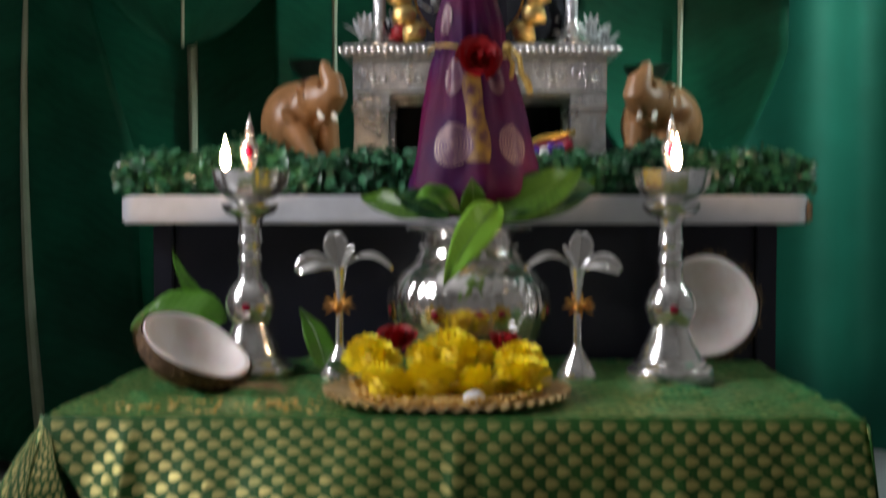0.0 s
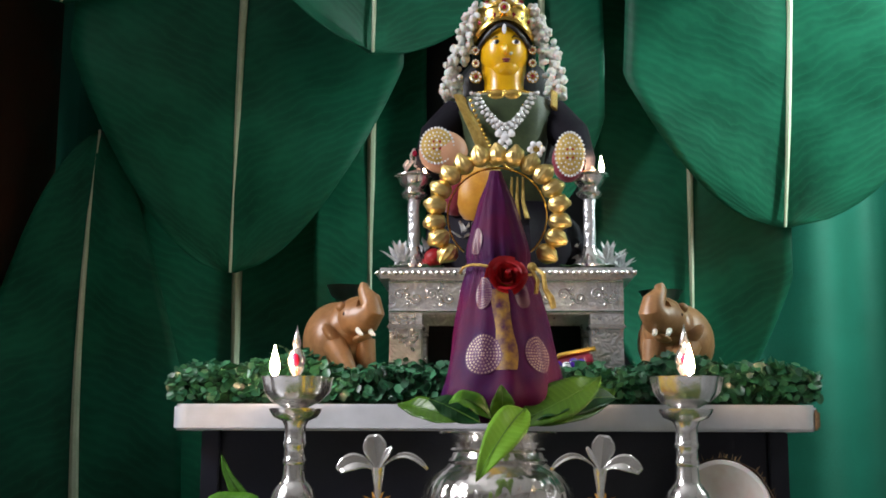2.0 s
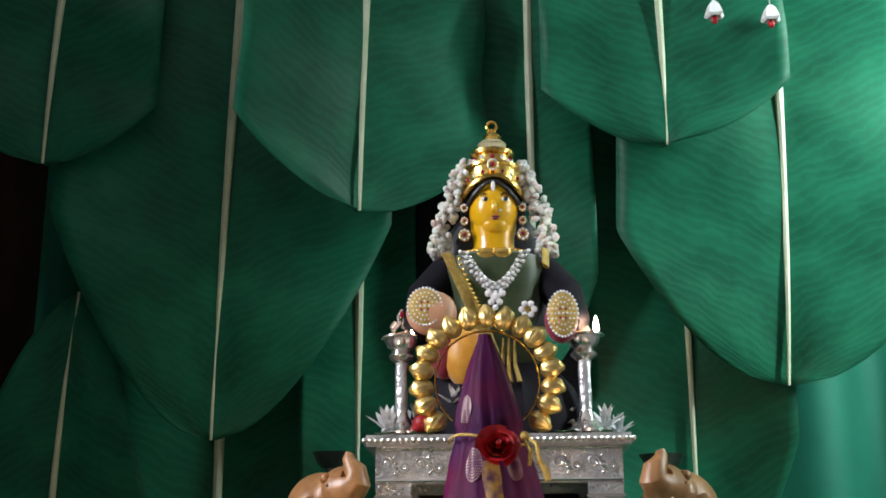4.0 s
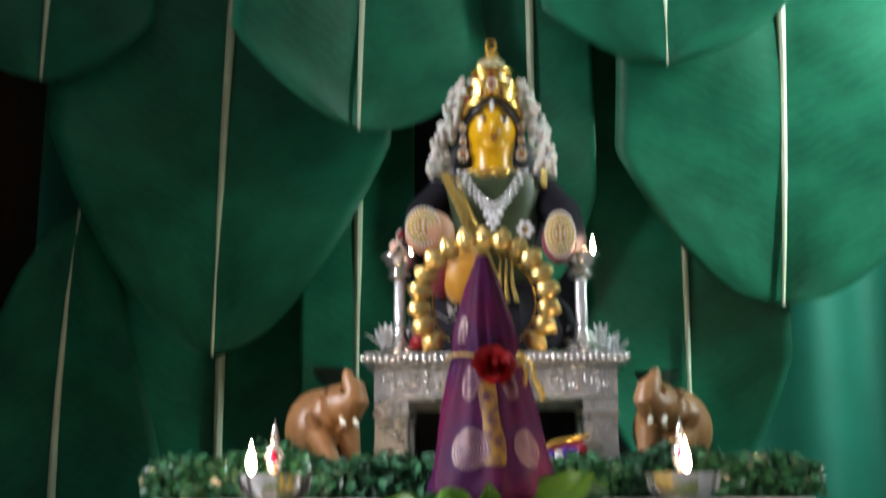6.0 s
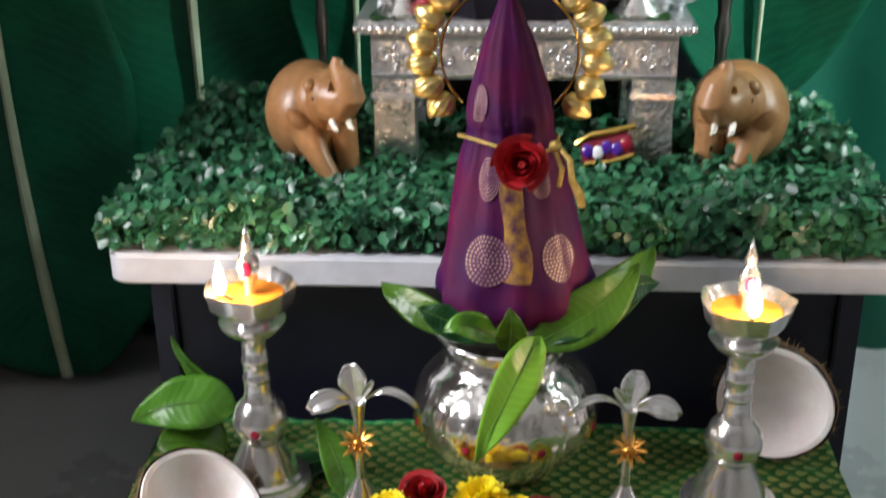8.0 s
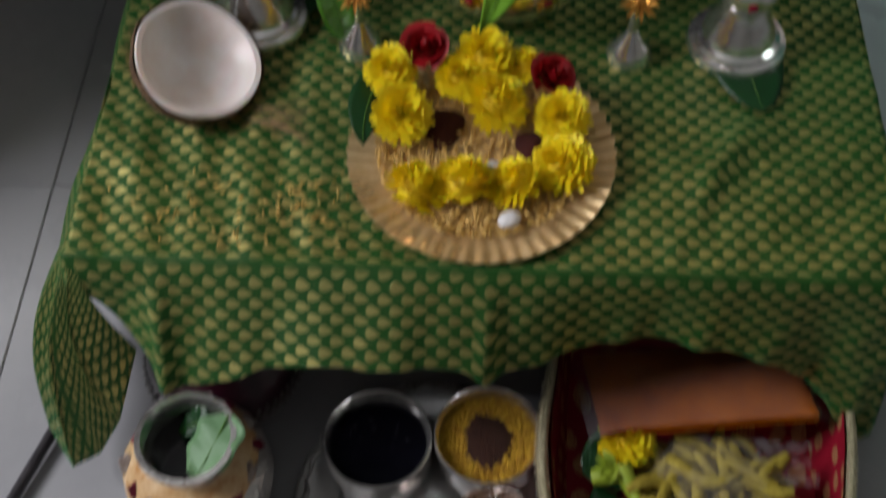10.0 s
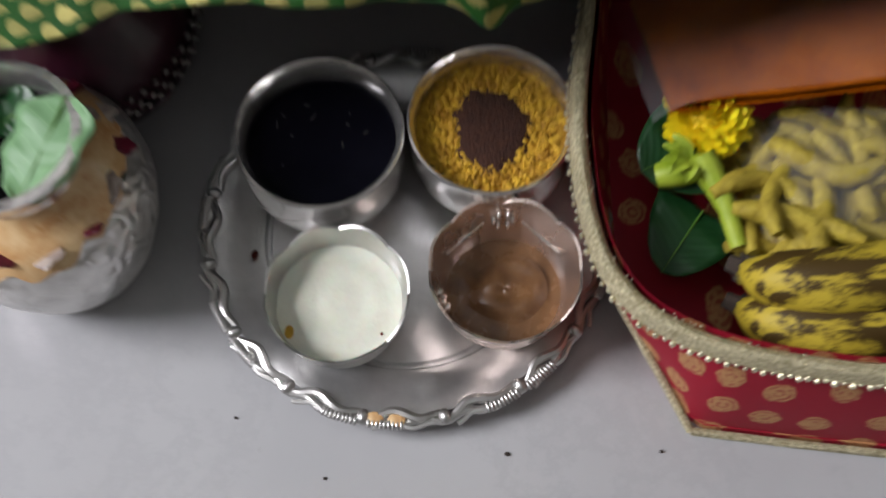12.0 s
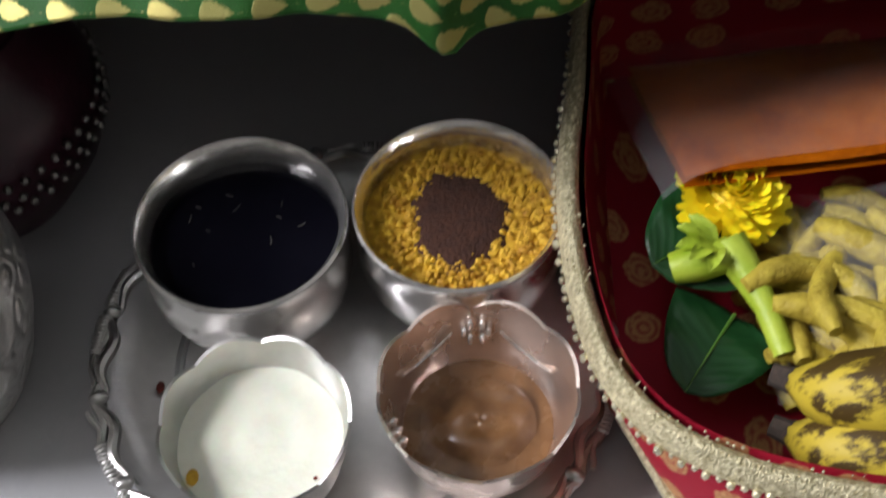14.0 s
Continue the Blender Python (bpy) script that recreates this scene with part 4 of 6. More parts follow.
for x, z, r in ((0, 0.202, 0.0075), (-0.010, 0.208, 0.0055), (0.010, 0.208, 0.0055), (-0.006, 0.195, 0.005), (0.006, 0.195, 0.005), (0, 0.187, 0.0045)):
    shared("pendant_stone", gem, necklace, pose(x, -0.080, z - 0.004) @ Matrix.Diagonal((r, 0.006, r, 1)))
collar = thing("gold_choker", "gold bead choker round the neck", "necklace", IDOL)
ball = data_of("bead", ellip(bmesh.new(), (0, 0, 0), 1, u=8, v=6), GOLD)
for k in range(21):
    a = radians(-90 + (k - 10) * 11)
    shared("bead", ball, collar, pose(0.046 * math.cos(a), -0.004 + 0.038 * math.sin(a), 0.287 - 0.006 * math.cos((k - 10) * 0.15)) @ Matrix.Diagonal((0.0036, 0.0036, 0.0036, 1)))
for sx in (-1, 1):
    shared("disc", ball, collar, pose(sx * 0.012, -0.047, 0.274) @ Matrix.Diagonal((0.014, 0.006, 0.009, 1)))
chain = thing("gold_chain", "long gold chain across the dress", "necklace", IDOL)
for k in range(22):
    s = k / 21
    shared("link", ball, chain, pose(-0.052 + 0.062 * s, -0.058 - 0.030 * s, 0.262 - 0.115 * s - 0.02 * math.sin(s * 3.1)) @ Matrix.Diagonal((0.0030, 0.0026, 0.0030, 1)))
for sx in (-1, 1):
    ear = thing("earring", "gold drop earring with stones", "earring", IDOL, "pair of earrings")
    for z, r, me in ((0.354, 0.0068, ball), (0.333, 0.0066, ball), (0.311, 0.0098, ball)):
        shared("drop", me, ear, pose(sx * 0.0445, -0.018, z) @ Matrix.Diagonal((r, 0.004, r * 1.1, 1)))
        for j in range(8):
            shared("stone", gem, ear, pose(sx * 0.0445 + 0.72 * r * math.cos(0.785 * j), -0.0215, z + 0.78 * r * math.sin(0.785 * j)) @ Matrix.Diagonal((r * 0.22, 0.002, r * 0.22, 1)))
        shared("stone", red_gem, ear, pose(sx * 0.0445, -0.022, z) @ Matrix.Diagonal((r * 0.3, 0.002, r * 0.3, 1)))
for x, z, rx, rz, label in ((-0.101, 0.180, 0.025, 0.028, "round ornament of white stones set on the hand"), (0.095, 0.166, 0.022, 0.034, "oval ornament of white and red stones on the hand")):
    orn = thing("hand_ornament", label, "jewellery", IDOL @ Matrix.Translation((x, -0.104, z)), "hand ornaments")
    part("plate", ellip(bmesh.new(), (0, 0, 0), (rx, 0.006, rz), u=24, v=8), GOLD_WEAVE, orn)
    for ring_n, rr in ((1, 0.0), (8, 0.26), (14, 0.48), (20, 0.70), (30, 0.97)):
        for k in range(ring_n):
            a = 2 * math.pi * k / ring_n
            shared("stone", red_gem if (rr < 0.4 and k % 2) else gem, orn, pose(rx * rr * math.cos(a), -0.006 * (1.05 - rr * 0.75), rz * rr * math.sin(a)) @ Matrix.Diagonal((0.0020, 0.0028, 0.0021, 1)))
brooch = thing("flower_brooch", "small flower brooch of white stones", "jewellery", IDOL @ Matrix.Translation((0.046, -0.092, 0.176)))
part("back_plate", ellip(bmesh.new(), (0, 0, 0), (0.011, 0.004, 0.011), u=14, v=6), GOLD, brooch)
for k in range(6):
    a = k * math.pi / 3
    shared("stone", gem, brooch, pose(0.009 * math.cos(a), -0.003, 0.009 * math.sin(a)) @ Matrix.Diagonal((0.0048, 0.004, 0.0048, 1)))


def flame_mesh():
    return data_of("flame", lathe(bmesh.new(), [(0, 0), (0.0026, 0.002), (0.0040, 0.006), (0.0034, 0.012), (0.0017, 0.018), (0, 0.025)], 12), FLAME)


FLAME_MESH = flame_mesh()


def stool_lamp():
    root = thing("silver_lamp_stand", "slim silver oil lamp with a twisted stem, burning on the stool", "oil lamp", pose(-0.066, 0.630, 0.663), "lamps beside the figure")
    part("foot", lathe(bmesh.new(), [(0, 0), (0.029, 0), (0.030, 0.004), (0.026, 0.008), (0.017, 0.016), (0.011, 0.026), (0.009, 0.034)], 32), SILVER, root)
    part("stem", lathe(bmesh.new(), [(0.009, 0.032), (0.0085, 0.05), (0.0085, 0.09), (0.009, 0.108)], 24, 0, lambda a, r, z: (r + 0.0011 * math.sin(3 * a + z * 190), z)), SILVER_FINE, root, "twisted stem")
    part("collar", lathe(bmesh.new(), [(0.009, 0.104), (0.018, 0.110), (0.020, 0.114), (0.015, 0.119), (0.013, 0.124)], 28), SILVER, root)
    bowl = part("bowl", lathe(bmesh.new(), [(0.0, 0.122), (0.014, 0.122), (0.022, 0.130), (0.024, 0.139), (0.030, 0.1405), (0.030, 0.1425), (0.022, 0.141), (0.016, 0.133), (0, 0.131)], 32), SILVER, root)
    part("oil", lathe(bmesh.new(), [(0, 0.1365), (0.0195, 0.1365)], 24), OIL, bowl, "orange oil")
    bm = bmesh.new()
    for p in (((-0.014, 0.008, 0.140), (-0.012, 0.008, 0.156), (-0.004, 0.008, 0.166), (-0.006, 0.008, 0.176), (0.0, 0.008, 0.186)),
              ((0.010, 0.008, 0.140), (0.009, 0.008, 0.152), (0.001, 0.008, 0.160), (0.003, 0.008, 0.172), (0.0, 0.008, 0.186)),
              ((-0.012, 0.008, 0.150), (-0.016, 0.008, 0.160), (-0.010, 0.008, 0.168)), ((-0.008, 0.008, 0.148), (0.006, 0.008, 0.152))):
        tube(bm, p, 0.0030, 6)
    ellip(bm, (0, 0.008, 0.178), 0.005, u=8, v=6)
    part("back_ornament", bm, COPPERY, root, "pierced bird-shaped back piece")
    shared("ruby", red_gem, root, pose(0, 0.003, 0.178) @ Matrix.Diagonal((0.004, 0.003, 0.005, 1)), "red stone")
    part("wick", tube(bmesh.new(), [(0.008, -0.004, 0.137), (0.017, -0.010, 0.145)], 0.0014, 6), WICK, root)
    shared("flame", FLAME_MESH, root, pose(0.018, -0.011, 0.144), "small burning flame")
    return root


first = stool_lamp()
copy_thing(first, pose(0.197, 0.630, 0.663))


def single_leaf(name, label, p0, p1, bend, width, up, material, shape=lance, fold=0.25, ripple=0.001, stem=True, group=""):
    root = thing(name, label, "leaf", None, group)
    blade = part("blade", leaf_blade(bmesh.new(), p0, p1, bend, width, up, shape, 16, 8, fold, ripple, 0, width * 50), material, root)
    blade.modifiers.new("thickness", "SOLIDIFY").thickness = 0.0006
    a, c = Vector(p0), Vector(p1)
    mid, n = (a + c) / 2 + Vector(bend), Vector(up).normalized()
    pts = [a * (1 - s) ** 2 + mid * 2 * s * (1 - s) + c * s * s + n * 0.0008 for s in (i / 9 for i in range(10))]
    part("midrib", tube(bmesh.new(), pts, [0.0010 - 0.00008 * i for i in range(10)], 6), LEAF_RIB, root)
    return root


for x in (-0.062, 0.190):
    for dx, dy in ((-0.036, -0.035), (0.040, -0.030)):
        single_leaf("betel_leaf", "dark green betel leaf lying under the lamp", (x, 0.640, 0.6615), (x + dx, 0.630 + dy, 0.6625), (0, 0, 0.004), 0.05, (0, -0.1, 1), DARK_LEAF, heart, 0.05)

spike = bmesh.new()
leaf_blade(spike, (0, 0, 0), (0, -0.010, 0.026), (0, 0.003, 0.004), 0.0085, (0, -1, 0.4), lance, 5, 2, 0.3)
SPIKE = data_of("petal", spike, PETAL_WHITE)
for x, y, z, s in ((-0.088, 0.660, 0.672, 1.0), (-0.045, 0.680, 0.680, 1.0), (0.012, 0.625, 0.700, 0.9), (0.172, 0.665, 0.672, 1.0), (0.225, 0.660, 0.670, 1.0), (0.245, 0.672, 0.664, 0.8)):
    bloom = thing("white_flower", "white pointed cloth flower on the stool beside the figure", "flower", pose(x, y - 0.012, z, 22, 0, 0) @ Matrix.Scale(s * 1.4, 4), "white flowers on the stool")
    part("heart", ellip(bmesh.new(), (0, 0, -0.002), (0.007, 0.007, 0.008), u=10, v=6), PETAL_WHITE, bloom)
    for ring_n, lean in ((7, 62), (7, 28)):
        for k in range(ring_n):
            shared("petal", SPIKE, bloom, pose(0, 0, 0, 0, 0, 360 / ring_n * k + lean) @ pose(0, 0, 0, lean - 30, 0, 0))
lily = thing("rose", "dark red rose head lying beside the figure", "flower", pose(-0.035, 0.615, 0.678))
part("petals", ellip(bmesh.new(), (0, 0, 0), (0.015, 0.013, 0.014), u=12, v=8), ROSE, lily)

# trinket under the stool
box_orn = thing("jewelled_trinket", "small gold and purple jewelled trinket leaning under the stool", "ornament", pose(0.168, 0.590, 0.516, -20, -12, 0))
part("body", box(bmesh.new(), -0.030, 0.030, -0.006, 0.006, -0.014, 0.016, 0.004), MAROON_SILK, box_orn)
part("rim", tube(bmesh.new(), [(-0.034, 0, 0.012), (-0.015, -0.004, 0.019), (0.010, -0.004, 0.019), (0.036, 0, 0.020)], 0.004, 8), GOLD, box_orn, "gold rim")
for k in range(5):
    shared("stone", (dark_gem, gem, dark_gem, dark_gem, red_gem)[k], box_orn, pose(-0.022 + 0.011 * k, -0.008, 0.002 * (-1) ** k) @ Matrix.Diagonal((0.007, 0.006, 0.008, 1)))
part("lower_rim", tube(bmesh.new(), [(-0.028, -0.004, -0.012), (0.0, -0.007, -0.015), (0.028, -0.004, -0.012)], 0.0035, 8), GOLD, box_orn)


def carved_elephant(sx, m, label):
    """A carved wooden figure, one plain mesh with painted tusks."""
    bm = bmesh.new()
    ellip(bm, (-sx * 0.002, 0.012, 0.058), (0.052, 0.060, 0.052), (6, -sx * 14, 0), 28, 18)
    ellip(bm, (sx * 0.016, -0.014, 0.074), (0.038, 0.036, 0.034), (0, -sx * 20, 0), 22, 14)
    ellip(bm, (sx * 0.030, -0.030, 0.085), (0.031, 0.031, 0.027), (0, -sx * 32, 0), 22, 14)
    ellip(bm, (sx * 0.010, -0.044, 0.098), (0.0085, 0.009, 0.0070), u=12, v=8)
    tube(bm, [(sx * 0.034, -0.040, 0.084), (sx * 0.048, -0.050, 0.087), (sx * 0.0555, -0.054, 0.094), (sx * 0.0535, -0.054, 0.104), (sx * 0.046, -0.052, 0.112), (sx * 0.0425, -0.050, 0.121), (sx * 0.0440, -0.049, 0.127)], [0.025, 0.0235, 0.0195, 0.0155, 0.0115, 0.0082, 0.0062], 16)
    ellip(bm, (sx * 0.040, -0.044, 0.060), (0.014, 0.014, 0.0055), (0, -sx * 18, 0), 14, 8)
    ellip(bm, (-sx * 0.004, -0.050, 0.064), (0.0175, 0.0050, 0.0085), (0, sx * 42, sx * 12), 18, 10)
    tube(bm, [(sx * 0.000, -0.034, 0.052), (sx * 0.018, -0.050, 0.026), (sx * 0.036, -0.062, 0.001)], [0.020, 0.0130, 0.0095], 14)
    tube(bm, [(sx * 0.040, -0.018, 0.056), (sx * 0.045, -0.020, 0.028), (sx * 0.047, -0.021, 0.001)], [0.018, 0.0145, 0.0135], 14)
    tube(bm, [(-sx * 0.030, 0.035, 0.045), (-sx * 0.030, 0.038, 0.001)], [0.020, 0.015], 12)
    tube(bm, [(sx * 0.012, 0.045, 0.045), (sx * 0.014, 0.046, 0.001)], [0.020, 0.015], 12)
    tube(bm, [(-sx * 0.040, 0.050, 0.070), (-sx * 0.050, 0.058, 0.048), (-sx * 0.048, 0.060, 0.028)], [0.004, 0.003, 0.002], 6)
    for dx, dy in ((0.036, -0.062), (0.053, -0.056)):
        tube(bm, [(sx * dx, dy, 0.068), (sx * (dx + 0.004), dy - 0.008, 0.063), (sx * (dx + 0.009), dy - 0.012, 0.061)], [0.0040, 0.0032, 0.0012], 8, 1)
    ellip(bm, (sx * 0.0150, -0.0545, 0.0885), 0.0024, u=8, v=6, mat=2)
    ob = new("wooden_elephant", data_of("wooden_elephant", bm, [CARVED_WOOD, IVORY, WICK]))
    ob.matrix_basis = m
    tagged(ob, label, "statue", "pair of carved elephants")


carved_elephant(1, pose(-0.174, 0.600, 0.487) @ Matrix.Diagonal((0.98, 1.0, 1.13, 1)), "brown carved wooden elephant figure with white tusks on the leaf mat")
carved_elephant(-1, pose(0.320, 0.610, 0.487, 0, 0, 13) @ Matrix.Diagonal((1.05, 1.05, 1.12, 1)), "brown carved wooden elephant figure turned towards the stool")


def small_stand():
    root = thing("small_lamp_stand", "small dark metal lamp stand behind the wooden elephant", "lamp", pose(-0.197, 0.862, 0.485) @ Matrix.Diagonal((1.25, 1.25, 0.945, 1)), "stands behind the elephants")
    part("foot", lathe(bmesh.new(), [(0, 0), (0.024, 0), (0.024, 0.004), (0.008, 0.012), (0.006, 0.02)], 24), TARNISH, root)
    part("stem", lathe(bmesh.new(), [(0.0055, 0.018), (0.005, 0.09), (0.0075, 0.12), (0.005, 0.14), (0.007, 0.170)], 16), TARNISH, root)
    part("bowl", lathe(bmesh.new(), [(0, 0.166), (0.010, 0.167), (0.018, 0.176), (0.022, 0.190), (0.024, 0.193), (0.021, 0.191), (0.015, 0.180), (0, 0.174)], 24), TARNISH, root)
    return root


stand = small_stand()
copy_thing(stand, pose(0.333, 0.862, 0.485) @ Matrix.Diagonal((1.25, 1.25, 0.945, 1)))

# hanging white flowers at the top of the backdrop
for x, z in ((0.456, 1.40), (0.551, 1.39)):
    hang = thing("hanging_flower", "white hanging flower with a dark red tip on a thread", "flower", pose(x, 0.80, z), "flowers hung above the altar")
    part("thread", tube(bmesh.new(), [(0, 0, 0.01), (0, 0, 0.40)], 0.001, 6), IVORY, hang)
    part("petals", lathe(bmesh.new(), [(0.004, 0.02), (0.010, 0.012), (0.016, -0.006), (0.012, -0.010), (0, -0.004)], 14, 0, lambda a, r, z: (r * (1 + 0.2 * math.sin(5 * a)), z)), PETAL_WHITE, hang)
    part("tip", ellip(bmesh.new(), (0, 0, -0.014), (0.006, 0.006, 0.008), u=10, v=6), ROSE, hang)

# ---- things on the low table ----
TOP = 0.2605
KX, KY = 0.057, 0.335


def kalasha():
    root = thing("silver_pot", "round polished silver ritual pot with a flared rim and red stones", "pot", pose(KX, KY, TOP) @ Matrix.Diagonal((1, 1, 0.92, 1)))
    body = part("body", lathe(bmesh.new(), [(0, 0), (0.046, 0.0), (0.050, 0.004), (0.064, 0.018), (0.082, 0.042), (0.088, 0.056), (0.092, 0.068), (0.0935, 0.076), (0.0935, 0.084), (0.092, 0.093), (0.089, 0.102), (0.083, 0.112), (0.076, 0.120), (0.064, 0.129), (0.057, 0.136)], 112, 0, lambda a, r, z: (r + 0.0010 * math.sin(a * 30 + z * 45) * math.sin(math.pi * min(1, max(0, (z - 0.02) / 0.11))), z)), SILVER_POT, root)
    part("neck", lathe(bmesh.new(), [(0.0585, 0.132), (0.0615, 0.136), (0.0580, 0.140), (0.0555, 0.147), (0.0585, 0.150), (0.0555, 0.153), (0.0555, 0.160), (0.062, 0.167), (0.070, 0.170), (0.072, 0.172), (0.070, 0.174), (0.060, 0.168), (0.052, 0.158), (0.050, 0.12)], 56), SILVER_POT, root, "ringed neck with a flared rim")
    me = data_of("boss", lathe(bmesh.new(), [(0.012, -0.001), (0.011, 0.0012), (0.005, 0.0022), (0, 0.0026)], 16, 0, lambda a, r, z: (r * (1 + 0.18 * math.sin(6 * a)), z)), GOLD)
    for k in range(8):
        a = 22 + 45 * k
        m = pose(0, 0, 0, 0, 0, a) @ pose(0.0925, 0, 0.074, 0, 90, 0)
        shared("gold_boss", me, body, m, "gilt flower boss")
        shared("red_stone", red_gem, body, m @ pose(0, 0, 0.0022, 90, 0, 0) @ Matrix.Diagonal((0.0045, 0.003, 0.0045, 1)), "dark red stone")


kalasha()


def cone():
    """The coconut wrapped in purple silk, drawn to a point."""
    root = thing("wrapped_coconut", "tall purple silk cone wrapped over a coconut above the pot", "offering", pose(KX, KY, TOP + 0.166))
    prof = [(0.040, 0.004), (0.060, 0.012), (0.0755, 0.030), (0.0750, 0.040), (0.0705, 0.064), (0.0640, 0.090), (0.0580, 0.120), (0.0520, 0.146), (0.0455, 0.172), (0.0395, 0.190), (0.0380, 0.199), (0.0395, 0.211), (0.0375, 0.226), (0.0330, 0.243), (0.0285, 0.258), (0.0225, 0.280), (0.0150, 0.297), (0.0105, 0.308), (0.0075, 0.316)]
    r_of = lambda z: float(np.interp(z, [p[1] for p in prof], [p[0] for p in prof]))
    bm = bmesh.new()

    def place(u, v):
        z = 0.004 + 0.315 * v
        a = 2 * math.pi * u
        r = r_of(z) * (1 + 0.035 * math.sin(5 * a + z * 22) + 0.025 * math.sin(11 * a - z * 14) + (0.012 + 0.035 * math.exp(-((z - 0.200) / 0.035) ** 2)) * math.sin(17 * a + z * 30))
        if z < 0.05:
            r *= 1 + 0.03 * math.sin(7 * a)
        return Vector((r * math.cos(a) + 0.009 - 0.034 * z, r * 0.85 * math.sin(a), z))

    sheet(bm, 64, 44, place, lambda u, v: (0.42 * u, 0.315 * v), wrap=True)
    part("wrap", bm, PURPLE, root, "purple and magenta silk", sharp=90)

    def on(u, z, lift=0.0008):
        p = place(u % 1.0, (z - 0.004) / 0.315)
        return p + Vector((p.x, p.y, 0)).normalized() * lift

    bm = sheet(bmesh.new(), 6, 26, lambda u, v: on(0.752 + (u - 0.5) * (0.066 - 0.01 * v + 0.008 * math.sin(v * 9)) + 0.006 * math.sin(v * 5), 0.066 + 0.098 * v), lambda u, v: (u, v))
    part("gold_band", bm, MUSTARD, root, "dull gold woven strip")
    for a, z, s, tall in ((-112, 0.085, 0.0235, 1.05), (-48, 0.085, 0.0215, 1.05), (-116, 0.160, 0.0120, 1.7), (-58, 0.158, 0.0100, 1.7), (-136, 0.226, 0.0100, 1.7)):
        u0, r = a / 360 + 1, r_of(z)
        bm = sheet(bmesh.new(), 24, 5, lambda u, v: on(u0 + s * v * math.cos(6.2832 * u) / (6.2832 * r), z + tall * s * v * math.sin(6.2832 * u), 0.0010), lambda u, v: (u, v), wrap=True)
        bmesh.ops.remove_doubles(bm, verts=bm.verts, dist=1e-6)
        part("motif", bm, GOLD_MOTIF, root, "dotted gold paisley motif")


def motif_gold():
    m, nt, p = start("dotted gold motif")
    uv = nt.nodes.new("ShaderNodeSeparateXYZ")
    nt.links.new(coords(nt, "UV"), uv.inputs[0])
    v = mth(nt, "MULTIPLY", uv.outputs[1], 6.0)
    ring = mth(nt, "FLOOR", v)
    across = mth(nt, "SUBTRACT", mth(nt, "FRACT", v), 0.5)
    along_ = mth(nt, "SUBTRACT", mth(nt, "FRACT", mth(nt, "MULTIPLY", uv.outputs[0], mth(nt, "MULTIPLY_ADD", ring, 6.0, 4.0))), 0.5)
    far = mth(nt, "ADD", mth(nt, "MULTIPLY", across, across), mth(nt, "MULTIPLY", along_, along_))
    dot = mth(nt, "MULTIPLY", steps(nt, far, 0.13, 0.06), steps(nt, noise_of(nt, coords(nt), 60, 3), 0.30, 0.50))
    put(nt, p.inputs["Base Color"], mix(nt, dot, mix(nt, noise_of(nt, coords(nt), 14, 3), (0.030, 0.003, 0.055), (0.095, 0.002, 0.040)), (0.31, 0.21, 0.175)))
    put(nt, p.inputs["Metallic"], mth(nt, "MULTIPLY", dot, 0.25))
    p.inputs["Roughness"].default_value = 0.5
    return m


GOLD_MOTIF = motif_gold()
MUSTARD = surface("mustard woven strip", (0.045, 0.003, 0.038), (0.30, 0.165, 0.012), 75, 0.5)
cone()

PETALS = []
for k in range(15):
    r, hgt, flare = 0.0030 + 0.00092 * k, 0.0175 - 0.00055 * k, 0.0004 + 0.00042 * k

    def cup(u, v, r=r, hgt=hgt, flare=flare, k=k):
        x = 2 * u - 1
        a = x * (1.45 - 0.03 * k)
        rr = r * (0.45 + 0.55 * v ** 0.5) + flare * v ** 3 + 0.0008 * x * x * v + 0.0004 * math.sin(5 * x + k) * v
        return Vector((rr * math.cos(a), rr * math.sin(a), -0.006 + (hgt + 0.006) * v * (1 - 0.22 * x * x) - flare * 0.5 * v ** 4))

    PETALS.append(data_of("petal", sheet(bmesh.new(), 8, 6, cup, lambda u, v: (u, v)), ROSE))


def rose(m, label, size=1.0):
    root = thing("rose", label, "flower", m @ Matrix.Scale(size, 4), "red roses")
    part("bud", lathe(bmesh.new(), [(0, -0.006), (0.005, -0.004), (0.0042, 0.008), (0.0022, 0.0165), (0, 0.0155)], 14), ROSE, root)
    part("calyx", lathe(bmesh.new(), [(0, -0.012), (0.004, -0.010), (0.0075, -0.004), (0.0065, -0.002)], 12), STALK, root, "green calyx")
    for k, me in enumerate(PETALS):
        shared("petal", me, root, pose(0, 0, 0, 0, 0, 137.5 * k))
    return root


rose(pose(0.068, 0.290, 0.604, 72, 0, 4), "deep red rose tied to the purple silk cone", 1.2)
tie = thing("gold_thread", "gold thread tied round the purple cone with a loose tassel", "thread")
pts = [(KX + 0.046 * math.cos(a), KY + 0.041 * math.sin(a), 0.616 + 0.006 * math.sin(2 * a)) for a in (radians(k) for k in range(180, 372, 12))]
part("loop", tube(bmesh.new(), pts, 0.0018, 6), GOLD_WEAVE, tie)
part("tassel", tube(bmesh.new(), [(0.100, 0.300, 0.620), (0.112, 0.290, 0.608), (0.114, 0.288, 0.590), (0.121, 0.285, 0.578), (0.124, 0.284, 0.566)], [0.0022, 0.003, 0.0034, 0.0044, 0.0036], 8), GOLD_WEAVE, tie)
part("tassel", tube(bmesh.new(), [(0.098, 0.298, 0.616), (0.105, 0.288, 0.600), (0.103, 0.287, 0.584)], [0.002, 0.003, 0.0025], 8), GOLD_WEAVE, tie)
